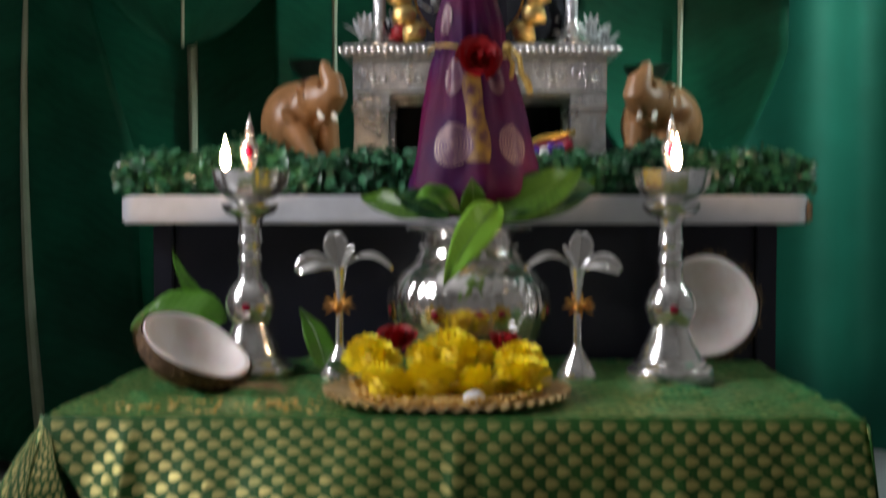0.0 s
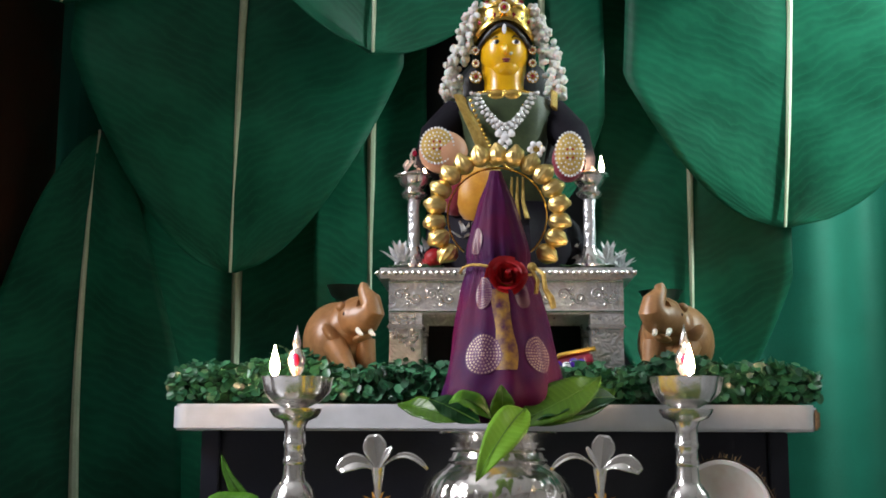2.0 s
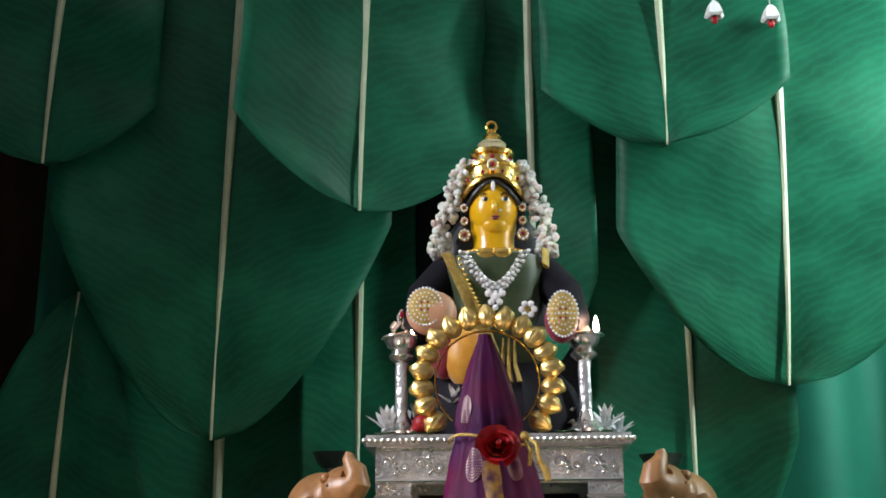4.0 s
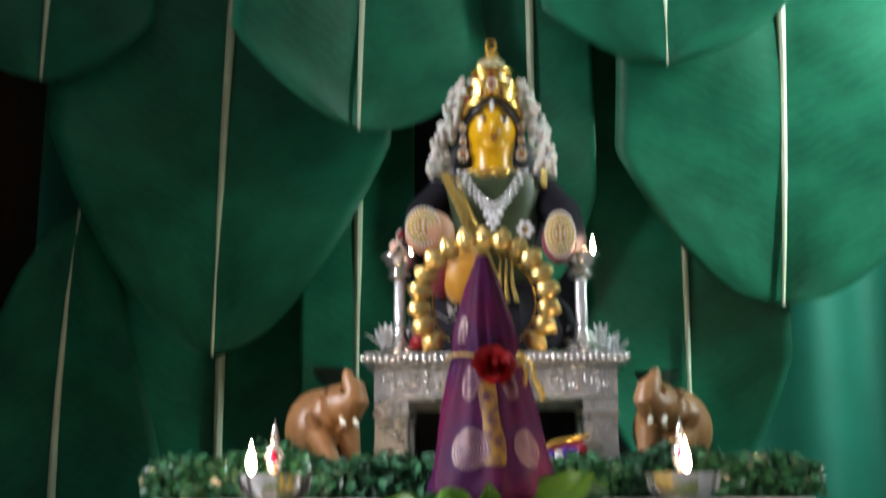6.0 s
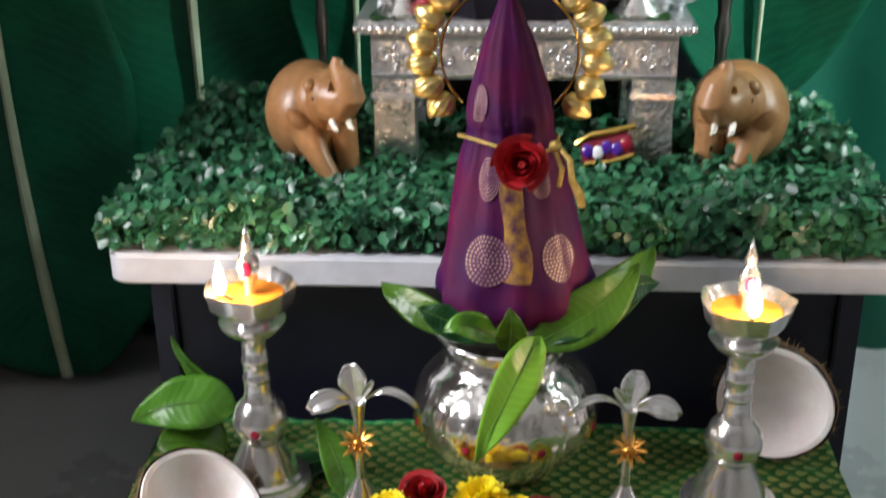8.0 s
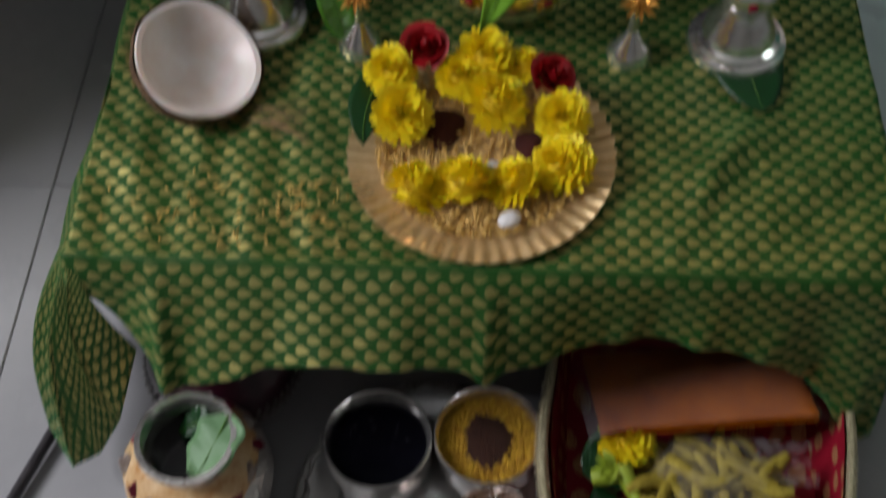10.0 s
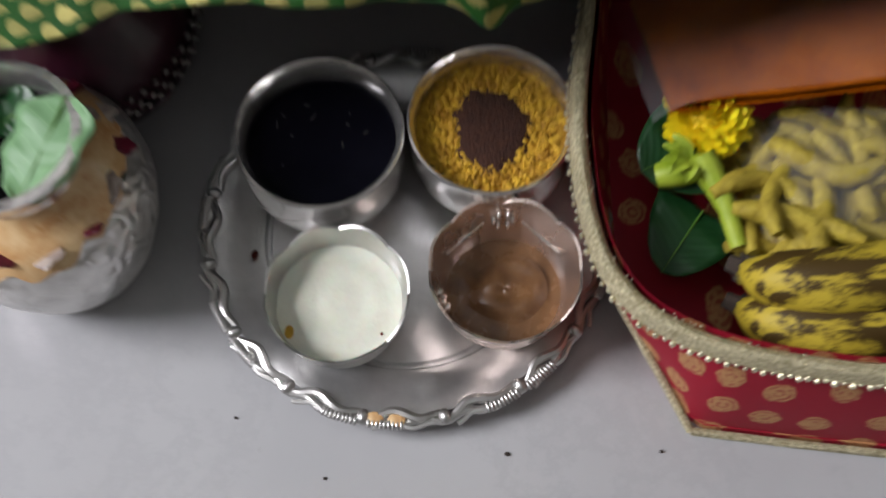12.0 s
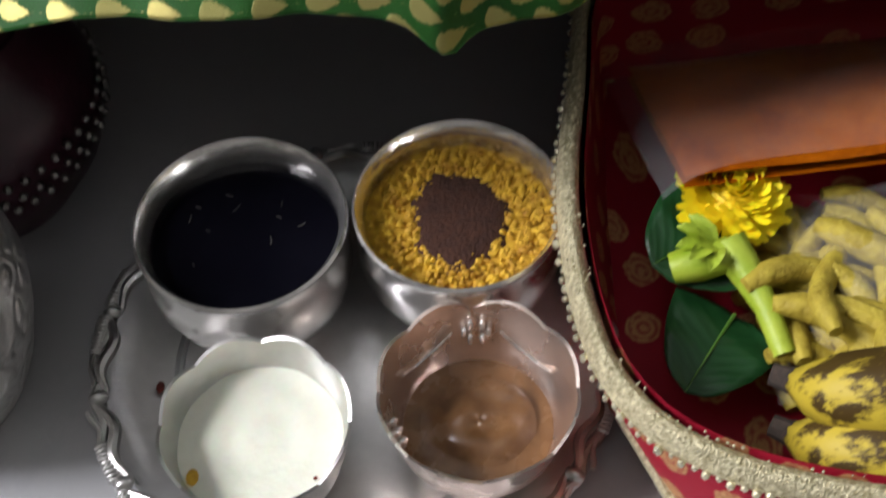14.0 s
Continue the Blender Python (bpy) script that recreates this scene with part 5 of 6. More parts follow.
part("knot", ellip(bmesh.new(), (0.099, 0.298, 0.618), (0.006, 0.005, 0.006), u=10, v=8), GOLD_WEAVE, tie)

# horseshoe of gold beads round the cone's tip
mala = thing("gold_bead_necklace", "gold necklace of mango-shaped beads standing round the cone's tip", "necklace", pose(KX, 0.345, 0.690))
wire = [(0.0625 * math.cos(a), 0, 0.062 * math.sin(a)) for a in (radians(k) for k in range(-48, 230, 6))]
part("wire", tube(bmesh.new(), wire, 0.0014, 6), GOLD, mala, "thin gold wire")
bead_bm = bmesh.new()
lathe(bead_bm, [(0, -0.0115), (0.0055, -0.010), (0.0100, -0.004), (0.0108, 0.001), (0.0090, 0.007), (0.0050, 0.011), (0.002, 0.0145), (0, 0.0150)], 44, 0, lambda a, r, z: (r * (1 + 0.07 * math.sin(11 * a + z * 160)) + 0.0022 * math.sin(a) * (1 if z > 0.006 else 0), z))
BEAD = data_of("bead", bead_bm, GOLD_SATIN, sharp=60)
for k in range(17):
    a = -38 + 256 * k / 16
    t = radians(a)
    shared("bead", BEAD, mala, pose(0.0775 * math.cos(t), -0.004 + 0.002 * (-1) ** k, 0.0775 * math.sin(t), 0, 90 - a, 0) @ pose(0, 0, 0, 12, 0, 40 * k) @ Matrix.Scale(1.14, 4))

# mango leaves in the pot's mouth
M = (KX, KY, TOP + 0.168)
for p0, p1, bend, w, up, material in (
    ((0.088, 0.262, 0.446), (0.032, 0.172, 0.366), (0.004, -0.014, 0.020), 0.044, (0.25, -0.8, 0.55), FRESH_LIT_LEAF),
    ((0.016, 0.292, 0.432), (-0.068, 0.355, 0.454), (-0.014, -0.012, 0.010), 0.034, (-0.1, -0.9, 0.5), MID_LEAF),
    ((0.036, 0.284, 0.430), (-0.026, 0.290, 0.458), (-0.008, 0.0, 0.008), 0.034, (0.3, -0.9, 0.4), DARK_LEAF),
    ((0.050, 0.275, 0.434), (0.000, 0.255, 0.452), (-0.006, -0.004, 0.026), 0.028, (0.1, -0.8, 0.6), GREEN_LEAF),
    ((0.060, 0.275, 0.425), (0.060, 0.262, 0.474), (0.004, -0.010, 0.0), 0.032, (0.1, -1, 0.2), MID_LEAF),
    ((0.080, 0.274, 0.430), (0.182, 0.335, 0.488), (0.020, -0.026, 0.004), 0.054, (-0.15, -0.9, 0.4), MID_LEAF),
    ((0.092, 0.287, 0.430), (0.205, 0.405, 0.476), (0.026, -0.024, 0.006), 0.050, (0.0, -0.9, 0.45), MID_LEAF),
    ((0.085, 0.285, 0.432), (0.150, 0.300, 0.456), (0.012, -0.010, 0.010), 0.042, (0.3, -0.5, 0.9), DARK_LEAF),
    ((0.105, 0.310, 0.434), (0.205, 0.350, 0.462), (0.010, 0, 0.02), 0.045, (0.0, -0.8, 0.6), DARK_LEAF),
):
    single_leaf("mango_leaf", "pointed green mango leaf fanned from the pot's mouth", p0, p1, bend, w, up, material, lance, 0.22, 0.0015, group="mango leaves in the silver pot")


def tall_lamp():
    root = thing("silver_oil_lamp", "tall turned silver oil lamp burning on the green cloth", "oil lamp", pose(-0.184, 0.285, TOP), "tall lamps on the low table")
    part("foot", lathe(bmesh.new(), [(0, 0), (0.047, 0), (0.048, 0.004), (0.046, 0.009), (0.040, 0.011), (0.0395, 0.015), (0.034, 0.018)], 48), SILVER, root, "stepped round foot")
    part("bell", lathe(bmesh.new(), [(0.035, 0.016), (0.033, 0.024), (0.026, 0.038), (0.021, 0.050), (0.0195, 0.056)], 40), SILVER, root)
    part("knop", lathe(bmesh.new(), [(0.0195, 0.054), (0.024, 0.060), (0.0275, 0.072), (0.0275, 0.080), (0.023, 0.092), (0.0165, 0.100)], 40), SILVER, root, "rounded knop")
    part("stem", lathe(bmesh.new(), [(0.017, 0.098), (0.0135, 0.106), (0.0125, 0.120), (0.0140, 0.122), (0.0140, 0.126), (0.0125, 0.128), (0.0125, 0.140), (0.0140, 0.142), (0.014, 0.146), (0.0125, 0.148), (0.0125, 0.165), (0.016, 0.172)], 32), SILVER, root, "ringed stem")
    part("drip_pan", lathe(bmesh.new(), [(0.012, 0.170), (0.026, 0.176), (0.031, 0.183), (0.032, 0.186), (0.028, 0.185), (0.018, 0.182), (0.014, 0.188)], 40), SILVER, root)
    spout = lambda a, r, z: (r * (1 + (0.10 * max(0, math.cos(5 * a + math.pi / 2 * 0)) ** 3 if z > 0.205 else 0)), z)
    bowl = part("bowl", lathe(bmesh.new(), [(0, 0.186), (0.014, 0.187), (0.029, 0.194), (0.0375, 0.206), (0.0405, 0.221), (0.0415, 0.223), (0.0385, 0.2215), (0.030, 0.211), (0.020, 0.200), (0, 0.197)], 60, 0, spout), SILVER, root, "five-lipped bowl")
    part("oil", lathe(bmesh.new(), [(0, 0.2135), (0.0318, 0.2135)], 40), OIL, bowl, "orange lamp oil")
    part("finial", lathe(bmesh.new(), [(0.006, 0.197), (0.005, 0.225), (0.009, 0.232), (0.0115, 0.243), (0.009, 0.252), (0.0045, 0.258), (0.006, 0.263), (0.003, 0.274), (0, 0.286)], 24), SILVER, root, "pointed finial")
    shared("red_stone", red_gem, root, pose(0, -0.0105, 0.243) @ Matrix.Diagonal((0.006, 0.005, 0.008, 1)), "red stone on the finial")
    shared("red_stone", red_gem, root, pose(0, -0.0275, 0.074) @ Matrix.Diagonal((0.005, 0.003, 0.005, 1)))
    return root


def lit(root, x, y):
    part("wick", tube(bmesh.new(), [(x * 0.6, y * 0.6, 0.214), (x, y, 0.225)], 0.0016, 6), WICK, root)
    shared("flame", FLAME_MESH, root, pose(x, y, 0.223) @ Matrix.Scale(1.5, 4), "burning flame")


lamp_l = tall_lamp()
lamp_r = copy_thing(lamp_l, pose(0.275, 0.268, TOP))
lit(lamp_l, -0.022, -0.024)
lit(lamp_r, 0.000, -0.034)


def vase(m, sx, label):
    root = thing("silver_flower_stand", label, "vase", m, "silver flower stands")
    part("foot", lathe(bmesh.new(), [(0, 0), (0.0215, 0), (0.022, 0.003), (0.016, 0.014), (0.0085, 0.026), (0.0050, 0.034)], 32), SILVER, root)
    part("stem", lathe(bmesh.new(), [(0.0050, 0.032), (0.0042, 0.07), (0.0046, 0.095), (0.0075, 0.112), (0.0085, 0.118), (0, 0.114)], 20), SILVER, root)
    for k, (dx, dy, dz, w, bz) in enumerate(((-0.044, -0.012, 0.002, 0.024, 0.022), (-0.006, 0.004, 0.044, 0.030, 0.0), (0.058, -0.006, 0.004, 0.0085, 0.036), (0.016, -0.004, 0.030, 0.008, 0.004))):
        bm = leaf_blade(bmesh.new(), (0, 0, 0.112), (sx * dx, dy, 0.112 + dz), (0, 0, bz), w, (0, -1, 0.45), lambda s: max(0.06, math.sin(math.pi * min(1, s * 0.86 + 0.02)) ** 1.2 * (0.35 + 0.9 * s)), 12, 6, 0.35)
        ob = part("petal", bm, SILVER, root, "curved silver petal")
        ob.modifiers.new("thickness", "SOLIDIFY").thickness = 0.0008
    ray = bmesh.new()
    leaf_blade(ray, (0, 0, 0), (0.019, 0, 0.004), (0, 0, 0.002), 0.005, (0, 0, 1), lance, 4, 2, 0.3)
    me = data_of("ray", ray, GOLD_FOIL)
    star = part("gold_flower", ellip(bmesh.new(), (0, -0.008, 0.076), (0.006, 0.005, 0.006), u=10, v=8), GOLD_FOIL, root, "spiky gold flower tied to the stem")
    for k in range(16):
        shared("ray", me, star, pose(0, -0.008, 0.076, 28, 0, 0) @ pose(0, 0, 0, 0, 12 * (-1) ** k, 22.5 * k))
    return root


vase(pose(-0.082, 0.252, TOP, 0, 0, 0), 1, "slim silver flower stand with three curved petals and a gold flower")
vase(pose(0.173, 0.250, TOP, 0, 0, 6), -1, "slim silver flower stand beside the pot with a gold flower")


def coconut(m, label, seed):
    rng = random.Random(seed)
    root = thing("coconut_half", label, "coconut", m, "coconut halves")
    R = 0.0615
    shell = [(R * 0.985, 0.006), (R, 0.0), (R * 0.985, -0.007), (R * 0.90, -0.016), (R * 0.72, -0.024), (R * 0.42, -0.029), (0, -0.031)]
    part("shell", lathe(bmesh.new(), shell, 48, 0, lambda a, r, z: (r * (1 + 0.015 * math.sin(3 * a + seed) + 0.01 * math.sin(9 * a)), z)), COCO_SHELL, root, "brown hairy shell")
    flesh = [(R * 0.955, 0.0040), (R * 0.935, 0.0075), (R * 0.86, 0.0065), (R * 0.76, -0.003), (R * 0.60, -0.012), (R * 0.35, -0.019), (0, -0.021)]
    part("flesh", lathe(bmesh.new(), flesh, 48, 0, lambda a, r, z: (r * (1 + 0.015 * math.sin(3 * a + seed)), z + 0.0012 * math.sin(4 * a + seed))), COCO_FLESH, root, "moist white flesh")
    bm = bmesh.new()
    for _ in range(320):
        a, s = rng.uniform(0, 6.283), rng.uniform(0.0, 0.9)
        r, z = R * (1 - 0.4 * s * s), 0.004 - 0.030 * s
        p = Vector((r * math.cos(a), r * math.sin(a), z))
        d = Vector((math.cos(a) + rng.uniform(-0.9, 0.9), math.sin(a) + rng.uniform(-0.9, 0.9), rng.uniform(-0.5, 0.7))).normalized()
        ln = rng.uniform(0.003, 0.009)
        tube(bm, [p, p + d * ln * 0.5, p + d * ln + Vector((0, 0, rng.uniform(-0.004, 0.004)))], [0.0005, 0.0004, 0.0002], 3)
    tagged(part("fibre_fuzz", bm, FIBRE, root, "loose brown fibres"), kind="stuff")
    return root


coconut(pose(-0.226, 0.194, TOP + 0.037, 14, 28, 0), "opened coconut half with white flesh tilted on the green cloth", 1)
coconut(pose(0.330, 0.352, TOP + 0.068, 80, 0, -20), "opened coconut half standing upright against the altar table", 2)
bm = bmesh.new()
for k in range(26):
    a = random.Random(k).uniform(-0.5, 0.5)
    p = Vector((-0.168 + 0.012 * math.sin(k), 0.160 + 0.01 * math.cos(k * 2.1), TOP + 0.003))
    tube(bm, [p, p + Vector((0.018, -0.006 + a * 0.02, 0.003)), p + Vector((0.036 + 0.004 * math.sin(k * 3), -0.008 + a * 0.05, 0.0))], 0.0004, 3)
tagged(new("coconut_fibre", data_of("coconut_fibre", bm, FIBRE)), "loose tuft of brown coconut fibre on the cloth", "fibre", kind="stuff")

# loose leaves
single_leaf("betel_leaf", "broad green betel leaf leaning behind the lamp", (-0.222, 0.345, 0.312), (-0.330, 0.330, 0.302), (0, -0.01, 0.034), 0.062, (0, -0.75, 0.65), GREEN_LEAF, lance, 0.12, 0.002)
single_leaf("mango_leaf", "narrow green leaf standing behind the lamp", (-0.235, 0.360, 0.318), (-0.286, 0.350, 0.392), (-0.012, 0, -0.012), 0.020, (-0.3, -0.9, 0.2), GREEN_LEAF, lance, 0.2)
single_leaf("betel_leaf", "yellowish green betel leaf behind the lamp", (-0.235, 0.330, 0.268), (-0.300, 0.310, 0.285), (0, 0, 0.02), 0.06, (0, -0.4, 0.9), MID_LEAF, heart, 0.1)
single_leaf("mango_leaf", "green leaf lying between lamp and flower stand", (-0.098, 0.258, 0.263), (-0.132, 0.300, 0.330), (0.012, -0.01, 0.006), 0.036, (0.5, -0.7, 0.4), GREEN_LEAF, lance, 0.15)
single_leaf("betel_leaf", "dark betel leaf lying flat under the silver lamp", (0.275, 0.285, 0.2622), (0.292, 0.182, 0.2635), (0, 0, 0.002), 0.085, (0, 0, 1), DARK_LEAF, heart, 0.03)
single_leaf("betel_leaf", "dark betel leaf lying under the silver lamp", (-0.175, 0.30, 0.2622), (-0.120, 0.330, 0.2640), (0, 0, 0.003), 0.06, (0, 0, 1), DARK_LEAF, heart, 0.03)
single_leaf("betel_leaf", "dark green leaf tucked under the plate's rim", (-0.055, 0.205, 0.280), (-0.068, 0.112, 0.285), (-0.012, 0, 0.004), 0.040, (0.2, 0, 1), DARK_LEAF, lance, 0.06)

# the plate of flowers
PX, PY = 0.036, 0.121
plate = thing("offering_plate", "round golden plate with a fluted rim holding flowers and rice", "plate", pose(PX, PY, TOP))
flute = lambda a, r, z: (r * (1 + (0.008 * math.sin(52 * a) if r > 0.108 else 0)), z + (0.0022 * math.sin(52 * a) if r > 0.1 else 0))
part("dish", lathe(bmesh.new(), [(0, 0.0), (0.085, 0.0), (0.095, 0.002), (0.112, 0.0055), (0.1195, 0.0075), (0.1195, 0.0095), (0.111, 0.0075), (0.094, 0.0045), (0.083, 0.0035), (0, 0.0035)], 312, 0, flute), BRASS_PLATE, plate)

gr = bmesh.new()
rng = random.Random(11)
for k in range(2400):
    a, r = rng.uniform(0, 6.283), 0.094 * rng.random() ** 0.42
    x, y = r * math.cos(a), r * math.sin(a)
    h = 0.004 + max(0, r - 0.085) * 0.5 + 0.006 * rng.random()
    m = pose(x, y, h, rng.uniform(-25, 25), 0, rng.uniform(0, 360)) @ Matrix.Diagonal((0.0013, 0.0040, 0.0013, 1))
    vs = [gr.verts.new(m @ Vector(p)) for p in ((1, 0, 0), (0, 0, 1), (-1, 0, 0), (0, 0, -1), (0, 1, 0), (0, -1, 0))]
    for i in range(4):
        gr.faces.new((vs[i], vs[(i + 1) % 4], vs[4]))
        gr.faces.new((vs[(i + 1) % 4], vs[i], vs[5]))
rice = new("rice_grains", data_of("rice_grains", gr, RICE))
rice.matrix_basis = pose(PX, PY, TOP)
tagged(rice, "yellow turmeric rice strewn in the plate", "rice", kind="stuff")
sc = bmesh.new()
for k in range(130):
    c = rng.choice(((-0.131, 0.051), (-0.115, 0.076), (-0.21, 0.085), (-0.18, 0.03), (-0.10, 0.045), (-0.24, 0.05)))
    m = pose(c[0] + rng.gauss(0, 0.022), c[1] + rng.gauss(0, 0.012), TOP + 0.0022, rng.uniform(-10, 10), 0, rng.uniform(0, 360)) @ Matrix.Diagonal((0.0012, 0.0036, 0.0012, 1))
    vs = [sc.verts.new(m @ Vector(p)) for p in ((1, 0, 0), (0, 0, 1), (-1, 0, 0), (0, 0, -1), (0, 1, 0), (0, -1, 0))]
    for i in range(4):
        sc.faces.new((vs[i], vs[(i + 1) % 4], vs[4]))
        sc.faces.new((vs[(i + 1) % 4], vs[i], vs[5]))
tagged(new("scattered_rice", data_of("scattered_rice", sc, RICE)), "turmeric rice scattered over the green cloth", "rice", kind="stuff")
for x, y, rx, ry in ((0.000, 0.150, 0.020, 0.024), (0.080, 0.128, 0.016, 0.022)):
    heap = new("red_powder", data_of("red_powder", lathe(bmesh.new(), [(1, 0), (0.8, 0.4), (0.4, 0.85), (0, 1.0)], 24, 0, lambda a, r, z: (r * (1 + 0.12 * math.sin(3 * a)), z)), KUMKUM))
    heap.matrix_basis = pose(x, y, TOP + 0.005) @ Matrix.Diagonal((rx, ry, 0.014, 1))
    tagged(heap, "small heap of dark red powder in the plate", "powder")


def bloom_mesh():
    """A chrysanthemum head of many narrow curved petals."""
    rng = random.Random(3)
    bm = bmesh.new()
    for n, lean, length, z in ((30, 98, 0.0205, 0.011), (32, 86, 0.0212, 0.012), (32, 74, 0.0210, 0.012), (30, 62, 0.0204, 0.012), (28, 50, 0.0196, 0.012), (24, 38, 0.0188, 0.012), (18, 26, 0.0180, 0.012), (10, 12, 0.0174, 0.012)):
        for k in range(n):
            a = 2 * math.pi * (k + rng.uniform(-0.3, 0.3)) / n
            t = radians(lean + rng.uniform(-9, 9))
            ln = length * rng.uniform(0.86, 1.1)
            d = Vector((math.cos(a) * math.sin(t), math.sin(a) * math.sin(t), math.cos(t)))
            upv = Vector((-math.cos(a) * math.cos(t), -math.sin(a) * math.cos(t), math.sin(t)))
            side = d.cross(upv)
            base = Vector((0, 0, z)) + d * 0.003
            w = 0.0021 * rng.uniform(0.8, 1.2)
            rows = []
            for s, ww, lift in ((0, 0.5, 0), (0.45, 0.9, 0.0016), (0.85, 1.1, 0.0006), (1.0, 0.6, 0.0004)):
                c = base + d * ln * s + upv * (lift + 0.004 * s * s)
                rows.append((bm.verts.new(c - side * w * ww + upv * 0.0006), bm.verts.new(c + side * w * ww + upv * 0.0006)))
            for p, q in zip(rows, rows[1:]):
                bm.faces.new((p[0], p[1], q[1], q[0]))
    return data_of("petal_head", bm, YELLOW_PETAL)


BLOOM = bloom_mesh()
HEART = data_of("heart", ellip(bmesh.new(), (0, 0, 0.014), (0.014, 0.014, 0.013), u=14, v=8), YELLOW_HEART)


def chrysanthemum(m, label="bright yellow chrysanthemum head on the plate", group="flowers on the plate"):
    root = thing("chrysanthemum", label, "flower", m, group)
    shared("petal_head", BLOOM, root, Matrix.Identity(4))
    shared("heart", HEART, root, Matrix.Identity(4))


for k, (x, y, s, z, rx, ry) in enumerate(((-0.046, 0.190, 0.88, 0.012, 10, -8), (-0.040, 0.143, 0.98, 0.010, 22, -10), (0.039, 0.147, 1.08, 0.012, 16, 0), (-0.027, 0.057, 0.98, 0.006, 26, -6), (0.023, 0.058, 1.06, 0.006, 26, 0), (0.074, 0.067, 0.94, 0.006, 24, 6),
                                          (0.115, 0.096, 1.02, 0.008, 18, 12), (0.108, 0.142, 0.90, 0.010, 14, 12), (0.036, 0.206, 1.02, 0.012, 6, 0), (0.010, 0.186, 0.78, 0.008, 8, -6), (0.070, 0.196, 0.70, 0.010, 4, 8))):
    chrysanthemum(pose(x, y + 0.009, TOP + z * 0.5 - 0.001 + (0.012 if y > 0.14 else 0), rx + 9, ry, 47 * k) @ Matrix.Diagonal((s * 1.20, s * 1.20, s * 1.16, 1)))
rose(pose(-0.018, 0.212, TOP + 0.043, 24, -4, 0), "deep red rose resting on the yellow flowers", 1.08)
rose(pose(0.096, 0.183, TOP + 0.040, 26, 6, 50), "red rose resting beside the yellow flowers", 1.05)
for x, y, s in ((0.062, 0.045, 1.0), (0.052, 0.098, 0.9), (0.045, 0.102, 0.7)):
    stone = new("camphor_piece", data_of("camphor_piece", ellip(bmesh.new(), (0, 0, 0), (0.011 * s, 0.008 * s, 0.006 * s), (0, 0, 25), 12, 8), PEBBLE))
    stone.matrix_basis = pose(x, y, TOP + 0.012)
    tagged(stone, "smooth white camphor lump on the rice", "camphor")

# ---- things on the floor ----
def floor_pot():
    root = thing("silver_water_pot", "round chased silver pot with a peach enamel shoulder on the floor", "pot", pose(-0.213, -0.112, 0))
    body = part("body", lathe(bmesh.new(), [(0, 0), (0.040, 0), (0.045, 0.003), (0.055, 0.025), (0.063, 0.052), (0.0675, 0.076), (0.0665, 0.095), (0.0630, 0.1055), (0.058, 0.111)], 72), SILVER_BELLY, root, "chased silver belly")
    scallop = lambda a, r, z: (r - 0.0065 * max(0, math.cos(a - 0.25)) * (1 if z < 0.112 else 0) + (0.0026 * abs(math.sin(4.5 * a + 0.6)) + 0.0010 * math.sin(17 * a)) * (1 if z < 0.108 else 0), z + 0.0062 * max(0, math.cos(a - 0.25)) * (1 if z < 0.112 else 0) - (0.0052 * abs(math.sin(4.5 * a + 0.6)) + 0.0014 * math.sin(17 * a)) * (1 if z < 0.108 else 0))
    part("shoulder", lathe(bmesh.new(), [(0.0610, 0.1060), (0.0632, 0.1075), (0.0600, 0.1115), (0.053, 0.1180), (0.043, 0.1245), (0.038, 0.128)], 108, 0, scallop), ENAMEL, root, "peach enamel shoulder")
    part("neck", lathe(bmesh.new(), [(0.0385, 0.126), (0.0365, 0.133), (0.038, 0.142), (0.0425, 0.149), (0.0450, 0.1510), (0.0445, 0.1530), (0.0395, 0.1532), (0.036, 0.146), (0.034, 0.130), (0.05, 0.10), (0.055, 0.06), (0.04, 0.02), (0, 0.012)], 56), SILVER, root, "flared silver neck")
    part("water", lathe(bmesh.new(), [(0, 0.112), (0.044, 0.112)], 40), BLACK_LIQUID, root, "dark water")
    flower = data_of("painted_flower", lathe(bmesh.new(), [(0.0078, -0.0006), (0.0070, 0.0006), (0.004, 0.0009), (0, 0.0010)], 40, 0, lambda a, r, z: (r * (1 + 0.12 * math.cos(5 * a) + 0.04 * math.sin(3 * a + 1)), z)), MAROON_ENAMEL)
    lilac = flower.copy()
    lilac.materials[0] = LILAC_ENAMEL
    for k in range(7):
        shared("painted_flower", flower, body, pose(0, 0, 0, 0, 0, 51 * k + 14) @ pose(0.0575 - 0.003 * (k % 2), 0, 0.1136 + 0.0024 * (k % 2), 0, 37, 25 * k) @ Matrix.Diagonal((1.0, 0.75 + 0.08 * (k % 3), 1, 1)), "dark red enamel flower")
        shared("painted_flower", lilac, body, pose(0, 0, 0, 0, 0, 51 * k + 38) @ pose(0.0535 + 0.004 * (k % 2), 0, 0.1163 - 0.0030 * (k % 2), 0, 37, 40 * k) @ Matrix.Diagonal((1.35, 1.0 + 0.1 * (k % 3), 1, 1)), "grey lilac enamel flower")


floor_pot()
single_leaf("betel_leaf", "pale green betel leaf resting in the pot's mouth", (-0.178, -0.090, 0.1535), (-0.202, -0.145, 0.139), (0.003, 0.0, 0.002), 0.046, (-0.25, -0.1, 1), PALE_LEAF, broad, 0.06, 0.002)
single_leaf("betel_leaf", "green betel leaf half sunk in the pot", (-0.198, -0.088, 0.140), (-0.228, -0.092, 0.120), (0, 0, 0.004), 0.030, (0, -0.3, 1), DARK_LEAF, heart, 0.1)

